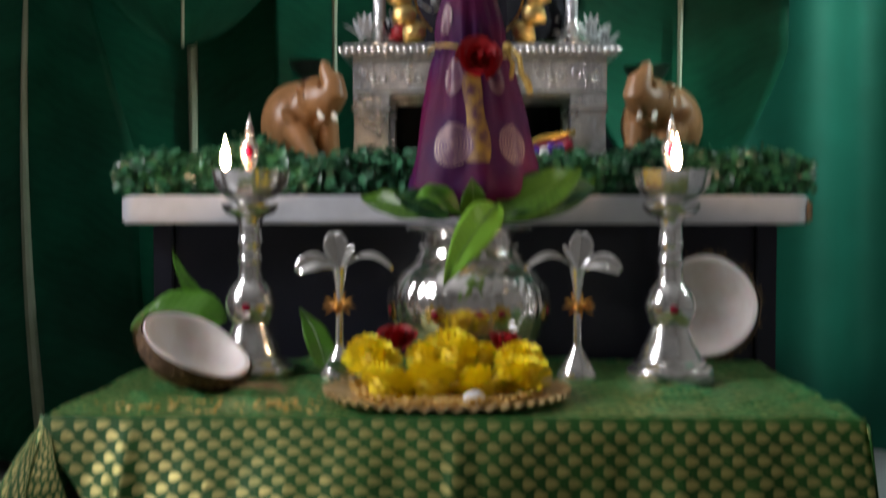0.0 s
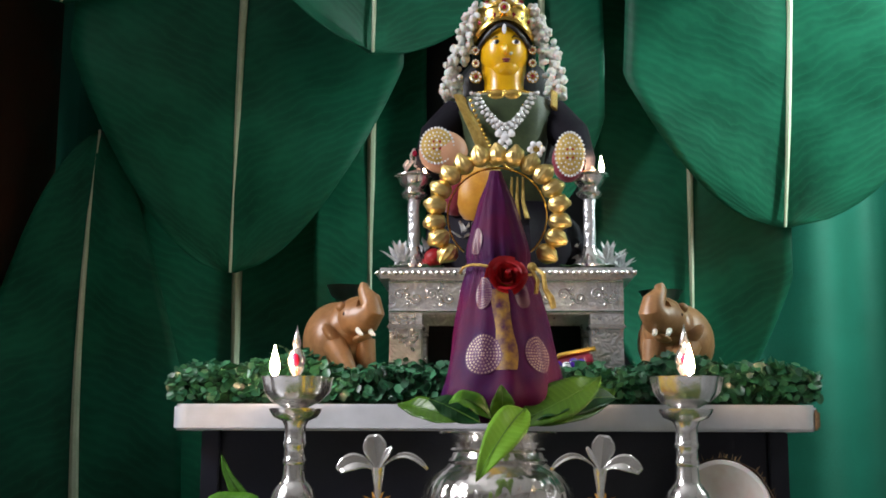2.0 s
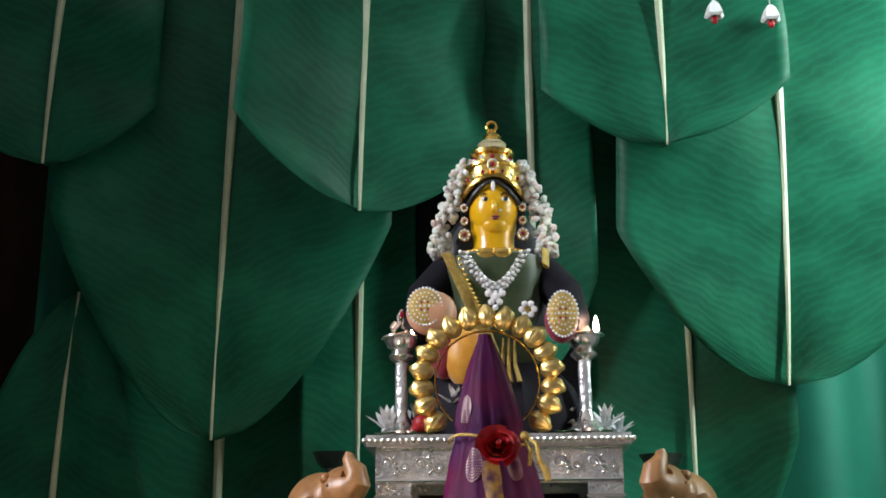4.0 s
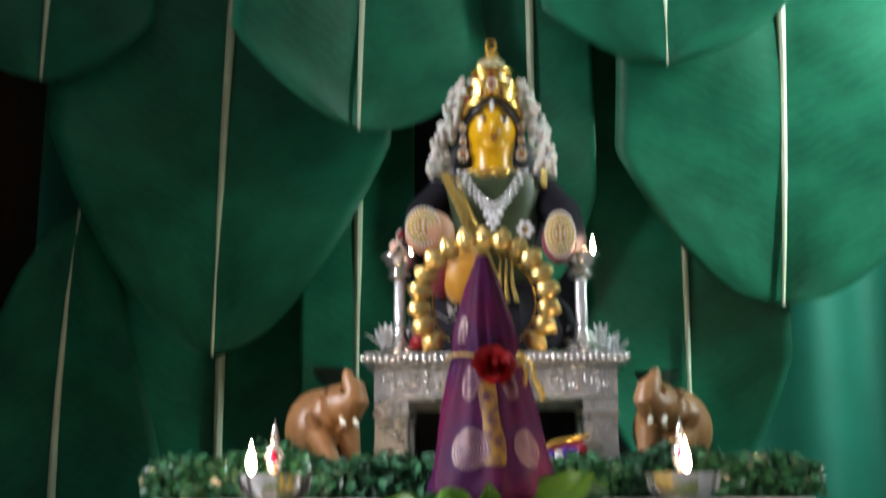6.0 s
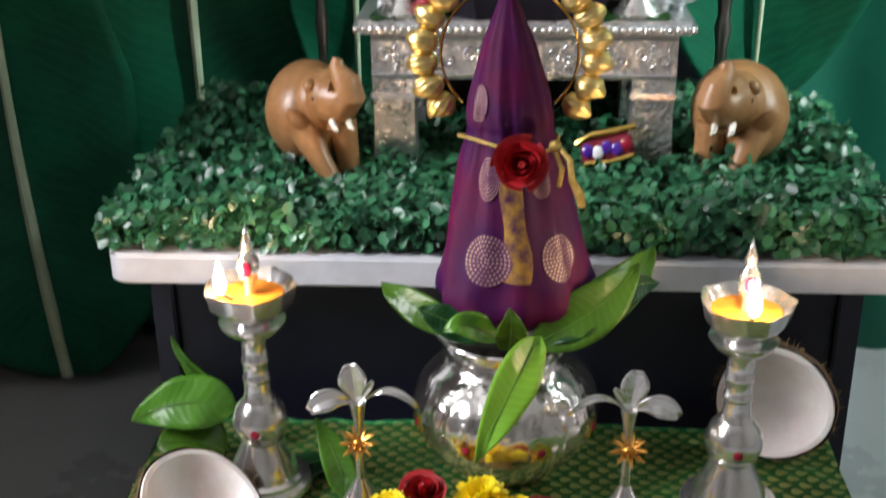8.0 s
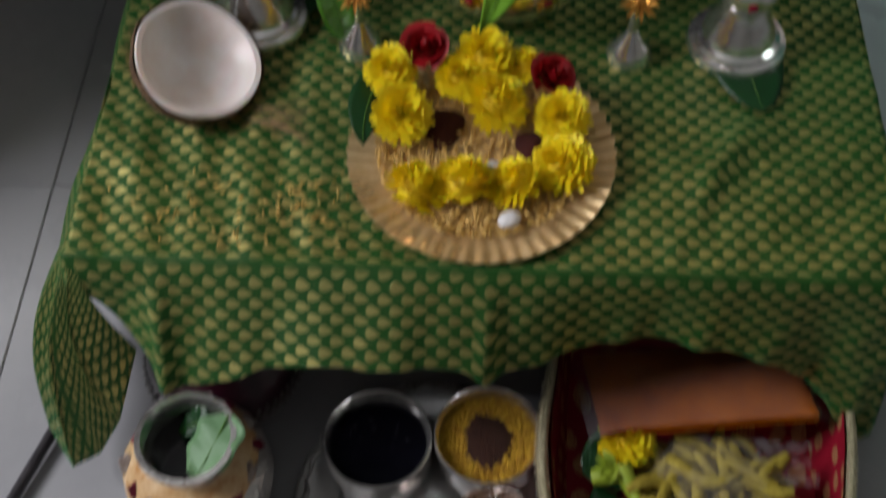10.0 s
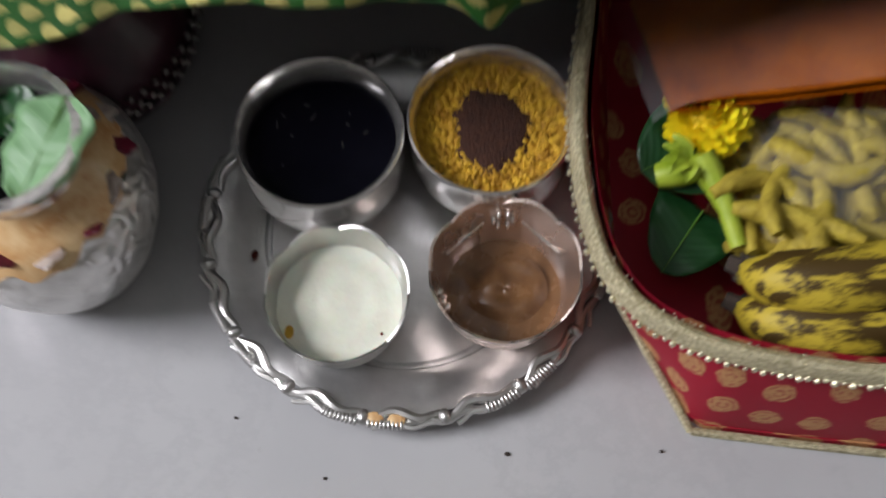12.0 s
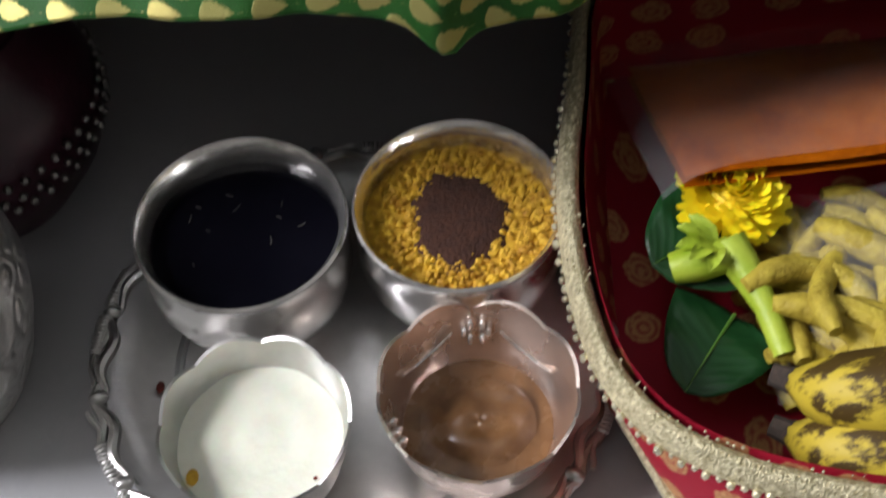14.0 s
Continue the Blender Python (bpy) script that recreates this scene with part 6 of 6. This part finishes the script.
urn = thing("maroon_pot", "dark maroon lacquered pot with beaded trim under the table", "pot", pose(-0.213, 0.020, 0))
part("body", lathe(bmesh.new(), [(0, 0), (0.050, 0), (0.070, 0.03), (0.078, 0.06), (0.070, 0.09), (0.055, 0.105), (0.052, 0.12), (0.060, 0.128), (0.055, 0.126), (0.045, 0.11), (0, 0.10)], 40), MAROON_POT, urn)
seed = data_of("bead", ellip(bmesh.new(), (0, 0, 0), 0.0026, u=6, v=5), TARNISH)
for row, (r, z) in enumerate(((0.0775, 0.052), (0.0785, 0.060), (0.0772, 0.068))):
    for k in range(52):
        a = 2 * math.pi * (k + 0.5 * row) / 52
        shared("bead", seed, urn, pose(r * math.cos(a), r * math.sin(a), z))

tray = thing("silver_tray", "round dull silver tray with a scrolled border on the floor", "tray", pose(-0.003, -0.107, 0) @ Matrix.Diagonal((1.045, 1.045, 1, 1)))
dish = part("dish", lathe(bmesh.new(), [(0, 0.002), (0.094, 0.002), (0.098, 0.004), (0.104, 0.010), (0.1155, 0.014), (0.1155, 0.016), (0.103, 0.0125), (0.096, 0.0065), (0.0862, 0.0052), (0.0846, 0.0026), (0.0830, 0.0026), (0.0814, 0.0050), (0, 0.0048)], 96), SILVER_DULL, tray, "engraved flat dish")
N = 16
scroll = bmesh.new()
tube(scroll, [(0.0022 * math.cos(k * 0.55) - 0.0008, -0.021 + 0.0026 * k, 0.0015 * math.sin(k * 0.2)) for k in range(17)], [0.0018 + 0.0012 * math.sin(math.pi * k / 16) for k in range(17)], 8)
tube(scroll, [(0.0052 + 0.0016 * math.cos(k * 0.6), -0.018 + 0.0022 * k, 0.001) for k in range(17)], 0.0014, 6)
SCROLL = data_of("scroll", scroll, SILVER_BORDER := silver("border silver", (0.66, 0.65, 0.63), 0.34))
knob = bmesh.new()
ellip(knob, (0.001, 0, 0.001), (0.0050, 0.0036, 0.0036), u=10, v=6)
KNOB = data_of("knob", knob, SILVER_BORDER)
gad = data_of("gadroon", ellip(bmesh.new(), (0, 0, 0), (0.0036, 0.00135, 0.0022), u=8, v=5), SILVER_BORDER)
rim_pts = [((0.1195 + 0.0016 * math.cos(32 * t)) * math.cos(t), (0.1195 + 0.0016 * math.cos(32 * t)) * math.sin(t), 0.0150) for t in (2 * math.pi * k / 256 for k in range(257))]
part("rim", tube(bmesh.new(), rim_pts, 0.0026, 8), SILVER_BORDER, tray, "wavy raised rim")
for k in range(N):
    a = 360 / N * k
    shared("scroll", SCROLL, tray, pose(0, 0, 0, 0, 0, a) @ pose(0.1165, 0, 0.0155))
    shared("knob", KNOB, tray, pose(0, 0, 0, 0, 0, a + 180 / N) @ pose(0.1180, 0, 0.0158))
    for j in range(9):
        shared("gadroon", gad, tray, pose(0, 0, 0, 0, 0, a + (j - 4) * 1.1 + (5 if k % 2 else -5)) @ pose(0.1215, 0, 0.0168))
for a in (262, 268):
    spot = new("paste_smear", data_of("paste_smear", ellip(bmesh.new(), (0, 0, 0), (0.0042, 0.0055, 0.0009), u=10, v=6), ENAMEL))
    spot.matrix_basis = pose(-0.003, -0.107, 0, 0, 0, a) @ pose(0.1245, 0, 0.0180)
    tagged(spot, "dried orange paste smear on the tray's border", "smear")


stain = new("paste_smear", data_of("paste_smear", ellip(bmesh.new(), (0, 0, 0), (0.0022, 0.0034, 0.0004), u=10, v=6), KUMKUM))
stain.matrix_basis = pose(-0.098, -0.122, 0.0088)
tagged(stain, "small dark red dried smear inside the tray", "smear")


def bowl(name, label, m, prof, fill_z, fill_r, fill, fill_label, wob=None, metal=SILVER, inner=None):
    root = thing(name, label, "bowl", m, "bowls on the tray")
    part("body", lathe(bmesh.new(), prof, 72, 0, wob), metal, root)
    bm = bmesh.new()
    n = 12
    lathe(bm, [(0, fill_z)] + [(fill_r * k / n, fill_z + 0.0004 * math.sin(k * 1.1) * (0 if fill is BLACK_LIQUID else 1)) for k in range(1, n + 1)], 48)
    part("filling", bm, fill, root, fill_label)
    return root


RT = 0.0050
katori = [(0, 0), (0.030, 0.0), (0.036, 0.003), (0.046, 0.016), (0.0505, 0.032), (0.0505, 0.050), (0.0490, 0.058), (0.0498, 0.064), (0.0512, 0.0665), (0.0498, 0.068), (0.0465, 0.063), (0.0455, 0.055), (0.0475, 0.045), (0.046, 0.03), (0.034, 0.010), (0, 0.008)]
syrup = bowl("silver_bowl", "polished silver bowl full of glossy black syrup on the tray", pose(-0.053, -0.068, RT), katori, 0.0535, 0.0458, BLACK_LIQUID, "glossy black syrup")
rng = random.Random(6)
fleck = bmesh.new()
for _ in range(10):
    x, y, a = rng.uniform(-0.028, 0.028), rng.uniform(-0.028, 0.028), rng.uniform(0, 3.14)
    ln = rng.uniform(0.0012, 0.006)
    tube(fleck, [(x, y, 0.0537), (x + ln * math.cos(a) * 0.5 + 0.0006, y + ln * math.sin(a) * 0.5, 0.0537), (x + ln * math.cos(a), y + ln * math.sin(a), 0.0537)], 0.00022, 4)
tagged(part("fleck", fleck, FLECK, syrup, "pale flecks floating on the syrup"), kind="stuff")
crumb = bowl("silver_bowl", "polished silver bowl of yellow crumbs with brown powder on the tray", pose(0.0505, -0.060, RT), katori, 0.0520, 0.0460, CRUMBS, "yellow crumbs")
rng = random.Random(21)
gb = bmesh.new()
for k in range(1300):
    a, r = rng.uniform(0, 6.283), 0.0435 * math.sqrt(rng.random())
    s = rng.uniform(0.0007, 0.0026)
    bmesh.ops.create_icosphere(gb, subdivisions=1, radius=s, matrix=pose(r * math.cos(a), r * math.sin(a), 0.0525 + 0.001 * rng.random(), rng.uniform(0, 90), rng.uniform(0, 90)) @ Matrix.Diagonal((1.2, 0.9, 0.7, 1)))
tagged(part("crumb_layer", gb, CRUMBS, crumb, "coarse yellow crumbs", smooth=False), kind="stuff")
part("brown_spot", lathe(bmesh.new(), [(0, 0.0570), (0.010, 0.0568), (0.0180, 0.0560), (0.0220, 0.0540), (0.0240, 0.0525)], 60, 0, lambda a, r, z: (r * (1 + 0.05 * math.sin(3 * a + 1) + 0.04 * math.sin(7 * a) + 0.04 * math.sin(17 * a)) * (1 + 0.26 * math.sin(a) ** 2), z)), BROWN_POWDER, crumb, "patch of dark brown powder")

lobed = lambda a, r, z: (r * (1 + (0.018 * abs(math.sin(4 * a)) if z > 0.03 else 0)), z + (0.0045 * abs(math.sin(4 * a)) if z > 0.046 else 0))
cup = [(0, 0), (0.024, 0), (0.030, 0.004), (0.036, 0.020), (0.0395, 0.038), (0.0415, 0.049), (0.0422, 0.0505), (0.0408, 0.0500), (0.0380, 0.038), (0.0345, 0.020), (0.028, 0.007), (0, 0.006)]
curd = bowl("silver_cup", "small lobed silver cup of white curd on the tray", pose(-0.041, -0.166, RT), cup, 0.0335, 0.0379, MILK, "smooth white curd", lobed, SILVER_BORDER)
part("red_speck", ellip(bmesh.new(), (0.0255, -0.0190, 0.0337), (0.0011, 0.0010, 0.0004), u=8, v=5), KUMKUM, curd, "tiny red speck on the curd")
part("yellow_smear", ellip(bmesh.new(), (-0.0290, -0.0175, 0.0336), (0.0030, 0.0045, 0.0004), u=10, v=5), CRUMBS, curd, "small yellow smear on the curd")
cup2 = [(r * 1.06, z * 1.04) for r, z in cup]
paste = bowl("silver_cup", "small lobed silver cup holding brown sandal paste on the tray", pose(0.057, -0.153, RT), cup2, 0.0175, 0.0350, SANDAL, "brown sandal paste", lobed, COPPERY)
lump = bmesh.new()
sheet(lump, 30, 14, lambda u, v: Vector((0.027 * (1 - v) * math.cos(6.283 * u), 0.025 * (1 - v) * math.sin(6.283 * u), 0.0175 + 0.006 * math.sin(v * 1.5) + 0.0014 * math.sin(7 * v + 6.283 * u) + 0.0012 * math.sin(6.283 * u * 2 + 3 * v + 1) * (1 - v) + 0.0010 * math.sin(6.283 * u * 3 - 9 * v) * (1 - v))), lambda u, v: (u, v), wrap=True)
part("paste_swirl", lump, SANDAL, paste, "swirled lump of paste")
em = data_of("embossed_petal", ellip(bmesh.new(), (0, 0, 0), (0.0030, 0.0016, 0.0036), u=8, v=6), SILVER)
for side_a in (90, 200):
    for k in range(6):
        shared("embossed_petal", em, paste, pose(0, 0, 0, 0, 0, side_a) @ pose(0.0385 + 0.0014 * math.sin(k), 0.0058 * math.cos(k * 1.05), 0.038 + 0.0050 * math.sin(k * 1.05)), "small raised flower")
for sgn in (-1, 1):
    bm = tube(bmesh.new(), [(0.0385 * math.cos(t), 0.0385 * math.sin(t), z) for t, z in ((1.57 + sgn * 0.30, 0.040), (1.57 + sgn * 0.55, 0.031), (1.57 + sgn * 0.85, 0.029), (1.57 + sgn * 1.10, 0.035))], 0.0009, 6)
    part("embossed_line", bm, SILVER, paste, "raised swag line")


SEQUIN = silver("pale sequins", (0.90, 0.85, 0.62), 0.25, metal=0.8)


def basket():
    root = thing("red_basket", "red paisley brocade basket with glittering gold braid on the floor", "basket")
    cx, cy = 0.245, -0.085
    rim = ((0.120, 0.090), (0.245, 0.096), (0.116, 0.035), (0.111, 0.0), (0.103, -0.05), (0.102, -0.094), (0.106, -0.14), (0.118, -0.176), (0.146, -0.200), (0.187, -0.214), (0.261, -0.224), (0.327, -0.212), (0.352, -0.190), (0.370, -0.150), (0.385, -0.054), (0.386, 0.035), (0.380, 0.090))
    foot = ((0.132, 0.080), (0.245, 0.084), (0.128, 0.030), (0.124, -0.02), (0.122, -0.08), (0.124, -0.141), (0.145, -0.185), (0.168, -0.232), (0.228, -0.240), (0.297, -0.248), (0.319, -0.233), (0.373, -0.178), (0.374, -0.10), (0.372, 0.030), (0.368, 0.080))

    def radial(pts):
        rows = sorted((math.atan2(y - cy, x - cx), math.hypot(x - cx, y - cy)) for x, y in pts)
        ang = [a - 6.2832 for a, _ in rows[-2:]] + [a for a, _ in rows] + [a + 6.2832 for a, _ in rows[:2]]
        rad = [r for _, r in rows[-2:]] + [r for _, r in rows] + [r for _, r in rows[:2]]
        xs, ys = [r * math.cos(a) for a, r in zip(ang, rad)], [r * math.sin(a) for a, r in zip(ang, rad)]
        return lambda a: Vector((cx + float(np.interp(a, ang, xs)), cy + float(np.interp(a, ang, ys)), 0))

    rough_top, low_ = radial(rim), radial(foot)
    turn = lambda t: (t + math.pi) % (2 * math.pi) - math.pi
    top = lambda t: sum((rough_top(turn(t + 0.07 * k)) for k in (-2, -1, 0, 1, 2)), Vector()) / 5
    height = lambda a: 0.088 + 0.004 * math.sin(2 * a)

    def wall(inset, z0):
        def place(u, v):
            a = -math.pi + 2 * math.pi * u
            p = low_(a).lerp(top(a), v)
            c = Vector((cx, cy, 0))
            d = (p - c).normalized()
            return p - d * inset + Vector((0, 0, z0 + (height(a) - z0) * v)) + d * 0.004 * math.sin(v * math.pi)
        return place

    uvw = lambda u, v: (0.95 * u, 0.09 * v)
    outer = sheet(bmesh.new(), 72, 8, wall(0.0, 0.0), uvw, wrap=True)
    part("outer_wall", outer, RED_CLOTH, root, sharp=80)
    inner = sheet(bmesh.new(), 72, 8, wall(0.006, 0.008), lambda u, v: (0.95 * u + 0.013, 0.09 * v + 0.011), wrap=True)
    part("lining", inner, RED_CLOTH, root, sharp=80)
    base = sheet(bmesh.new(), 72, 6, lambda u, v: low_(-math.pi + 2 * math.pi * u).lerp(Vector((cx, cy, 0)), v) + Vector((0, 0, 0.008)), lambda u, v: (cx + 0.12 * (1 - v) * math.cos(6.283 * u), 0.12 * (1 - v) * math.sin(6.283 * u)), wrap=True)
    part("bottom", base, RED_CLOTH, root)
    band = bmesh.new()

    def braid(u, v):
        a = -math.pi + 2 * math.pi * u
        p = top(a)
        d = (p - Vector((cx, cy, 0))).normalized()
        t = v * math.pi
        return p + d * (0.0070 - 0.0108 * (1 - math.cos(t)) / 2) + Vector((0, 0, height(a) - 0.009 + 0.0115 * math.sin(t) ** 0.6 + 0.0007 * math.sin(u * 900 + 5 * v)))

    sheet(band, 144, 6, braid, lambda u, v: (u, v), wrap=True)
    part("braid", band, GOLD_DULL, root, "wide woven gold braid round the rim")
    bead = bmesh.new()
    rng = random.Random(8)
    for k in range(190):
        a = -math.pi + 2 * math.pi * k / 190
        p = top(a)
        d = (p - Vector((cx, cy, 0))).normalized()
        bmesh.ops.create_icosphere(bead, subdivisions=1, radius=rng.uniform(0.0014, 0.0025), matrix=Matrix.Translation(p + d * (0.0068 + 0.0012 * (k % 2)) + Vector((0, 0, height(a) - 0.0105))))
    for k in range(420):
        a = rng.uniform(-math.pi, math.pi)
        p = top(a)
        d = (p - Vector((cx, cy, 0))).normalized()
        bmesh.ops.create_icosphere(bead, subdivisions=1, radius=rng.uniform(0.0004, 0.0009), matrix=Matrix.Translation(p + d * rng.uniform(-0.0035, 0.006) + Vector((0, 0, height(a) + 0.0022))))
    tagged(part("sequin_trim", bead, SEQUIN, root, "glittering pale gold sequins along the braid", smooth=False), kind="stuff")
    for pts in (((0.103, -0.120, 0.082), (0.122, -0.165, 0.045), (0.150, -0.205, 0.016), (0.168, -0.235, 0.002)), ((0.345, -0.200, 0.080), (0.336, -0.218, 0.040), (0.319, -0.236, 0.002)),
                ((0.168, -0.235, 0.002), (0.228, -0.243, 0.002), (0.297, -0.251, 0.002), (0.319, -0.236, 0.002))):
        part("piping", tube(bmesh.new(), pts, 0.0026, 8), GOLD_DULL, root, "thin gold piping")


basket()

# what lies in the basket
pack = thing("orange_packet", "orange packet in clear plastic wrap lying across the basket", "packet", pose(0.250, 0.002, 0.071, -20, 0, 7))
bm = bmesh.new()
sheet(bm, 40, 20, lambda u, v: Vector(((u - 0.5) * 0.205, (v - 0.5) * 0.112, (0.006 * (math.sin(math.pi * u) * math.sin(math.pi * v)) ** 0.35 + 0.0006 * math.sin(u * 13 + v * 9)))), lambda u, v: (u, v))
sheet(bm, 4, 4, lambda u, v: Vector(((0.5 - u) * 0.205, (v - 0.5) * 0.112, -0.006)), lambda u, v: (u, v))
part("paper", bm, ORANGE_PACK, pack)
bm = sheet(bmesh.new(), 30, 14, lambda u, v: Vector(((u - 0.5) * 0.228, (v - 0.5) * 0.124, 0.009 + 0.0015 * math.sin(u * 23 + v * 11) * math.sin(v * 19) - 0.016 * abs(2 * u - 1) ** 8)), lambda u, v: (u, v))
part("wrap", bm, FILM, pack, "clear crinkled plastic wrap")

roots = []
for k in range(3):
    bm = bmesh.new()
    r0 = 0.0062 + 0.0006 * k
    pts = [(-0.030 + 0.010 * i, 0.006 * math.sin(i * 0.7 + k) * (1 + 0.4 * k), 0.001 * math.sin(i * 1.3)) for i in range(7)]
    tube(bm, pts, [r0 * f for f in (0.55, 0.95, 1.0, 0.9, 1.02, 0.9, 0.5)], 10)
    if k == 1:
        tube(bm, [(0.0, 0.004, 0.0), (0.008, 0.014, 0.001), (0.016, 0.020, 0.0)], [r0 * 0.9, r0 * 0.8, r0 * 0.4], 8)
    roots.append(data_of("turmeric_root", bm, TURMERIC))
rng = random.Random(17)
for k in range(78):
    layer = k // 22
    x, y = rng.uniform(0.203, 0.318 - 0.006 * layer), rng.uniform(-0.140, -0.058)
    ob = new("turmeric_root", roots[k % 3])
    ob.matrix_basis = pose(x, y, 0.020 + 0.0155 * layer + rng.uniform(0, 0.008), rng.uniform(-10, 10), rng.uniform(-16, 16), rng.choice((rng.uniform(-50, 20), rng.uniform(60, 130)))) @ Matrix.Scale(rng.uniform(0.85, 1.15), 4)
    tagged(ob, "dry yellow-brown turmeric finger in the basket", "turmeric", "turmeric fingers in the basket")
under = new("turmeric_heap", data_of("turmeric_heap", ellip(bmesh.new(), (0.262, -0.100, 0.020), (0.068, 0.048, 0.026), u=24, v=12), TURMERIC))
tagged(under, "heap of turmeric fingers at the basket's bottom", "turmeric", kind="stuff")
bm = sheet(bmesh.new(), 34, 26, lambda u, v: Vector((0.195 + 0.150 * u, -0.150 + 0.110 * v, 0.030 + 0.056 * (math.sin(math.pi * u) * math.sin(math.pi * v)) ** 0.4 + 0.003 * math.sin(u * 27 + 4 * v) * math.sin(v * 21 + u * 5))), lambda u, v: (u, v))
bag = thing("plastic_bag", "clear crinkled plastic bag round the turmeric", "bag")
part("film", bm, FILM, bag)
for k, (x0, x1, y) in enumerate(((0.300, 0.352, -0.062), (0.296, 0.350, -0.078), (0.305, 0.356, -0.094))):
    fold = sheet(bmesh.new(), 14, 4, lambda u, v: Vector((x0 + (x1 - x0) * u, y + 0.014 * (v - 0.5) * (1 - 0.3 * u), 0.070 + 0.006 * math.sin(u * 9 + k) * math.sin(v * 3.1) + 0.004 * math.sin(u * 23 + v * 5))), lambda u, v: (u, v))
    part("mouth_fold", fold, FILM, bag, "crumpled open mouth of the bag")
for k, (dx, dy, dz, rz) in enumerate(((0, -0.004, -0.004, 4), (0.0, 0.018, 0.012, 8), (0.010, -0.010, -0.016, -4))):
    fruit = thing("banana", "ripe yellow banana with brown patches in the basket", "banana", pose(0.256 + dx, -0.168 + dy, 0.048 + dz, -10, 0, rz), "bananas in the basket")
    pts = [(0.062 * math.sin(t), -0.020 * math.cos(t * 1.25), 0.012 * math.cos(t)) for t in (radians(-82 + 16.4 * i) for i in range(11))]
    part("fruit", tube(bmesh.new(), pts, [0.006, 0.012, 0.0180, 0.0210, 0.0225, 0.023, 0.0225, 0.0210, 0.018, 0.012, 0.006], 7), BANANA_PEEL, fruit, sharp=80)
    part("stem", tube(bmesh.new(), [pts[0], (pts[0][0] - 0.008, pts[0][1] + 0.006, pts[0][2])], [0.006, 0.005], 8), WICK, fruit, "dark dried stem")
chrysanthemum(pose(0.179, -0.056, 0.054, 8, 0, 30) @ Matrix.Diagonal((1.16, 1.16, 0.95, 1)), "yellow chrysanthemum head in the basket", "flower in the basket")
for name, label, pts, rad in (("green_stalk", "thick pale green flower stalk in the basket", [(0.174, -0.087, 0.070), (0.182, -0.103, 0.067), (0.188, -0.118, 0.064), (0.194, -0.139, 0.058)], [0.010, 0.008, 0.0058, 0.0055]),
                              ("green_stalk", "pale green stub of a stalk in the basket", [(0.148, -0.096, 0.064), (0.160, -0.095, 0.068), (0.174, -0.092, 0.069)], [0.0075, 0.0095, 0.0085]),
                              ("green_stalk", "green stalk sticking out over the basket's rim", [(0.312, -0.168, 0.072), (0.335, -0.163, 0.082), (0.360, -0.156, 0.096)], [0.0078, 0.0075, 0.0072])):
    ob = new(name, data_of(name, tube(bmesh.new(), pts, rad, 10), STALK))
    tagged(ob, label, "stalk")
bud = thing("flower_bud", "pale green torn flower bud on the stalk in the basket", "bud", pose(0.168, -0.090, 0.074))
for k in range(5):
    part("sepal", leaf_blade(bmesh.new(), (0, 0, 0), (0.020 * math.cos(2.2 + 0.55 * k), 0.018 * math.sin(2.2 + 0.55 * k), 0.004 + 0.002 * (k % 2)), (0, 0, 0.004), 0.010, (0, 0, 1), lance, 6, 3, 0.3, 0.001), STALK, bud)
single_leaf("betel_leaf", "dark green betel leaf tucked in the basket", (0.180, -0.070, 0.060), (0.140, -0.090, 0.058), (0, 0, 0.004), 0.07, (0, -0.2, 1), DARK_LEAF, heart, 0.08)
single_leaf("betel_leaf", "dark green betel leaf lying in the basket", (0.178, -0.110, 0.045), (0.150, -0.150, 0.045), (0, 0, 0.004), 0.06, (0, -0.2, 1), DARK_LEAF, heart, 0.08)

# incense rod and its foot
stick = thing("incense_rod", "dark metal rod leaning beside the cloth's corner", "rod")
part("rod", tube(bmesh.new(), [(-0.445, -0.235, 0.008), (-0.382, -0.040, 0.012)], 0.0058, 10), BLACK_METAL, stick)
cupf = thing("silver_holder", "small round silver holder standing on the marble floor", "holder", pose(-0.412, -0.232, 0))
part("foot", lathe(bmesh.new(), [(0, 0), (0.017, 0), (0.018, 0.003), (0.012, 0.010), (0.007, 0.018)], 28), SILVER, cupf)
part("stem", lathe(bmesh.new(), [(0.007, 0.016), (0.009, 0.024), (0.007, 0.032), (0.010, 0.040), (0.006, 0.046), (0, 0.048)], 24), SILVER, cupf)
# specks on the floor
for x, y, s in ((0.058, -0.248, 0.0018), (0.150, -0.247, 0.0014), (-0.105, -0.225, 0.0012), (-0.050, -0.262, 0.0012)):
    speck = new("crumb", data_of("crumb", ellip(bmesh.new(), (0, 0, 0), (s, s * 0.8, s * 0.6), u=8, v=6), WICK))
    speck.matrix_basis = pose(x, y, s * 0.5)
    tagged(speck, "tiny dark crumb on the marble floor", "crumb")
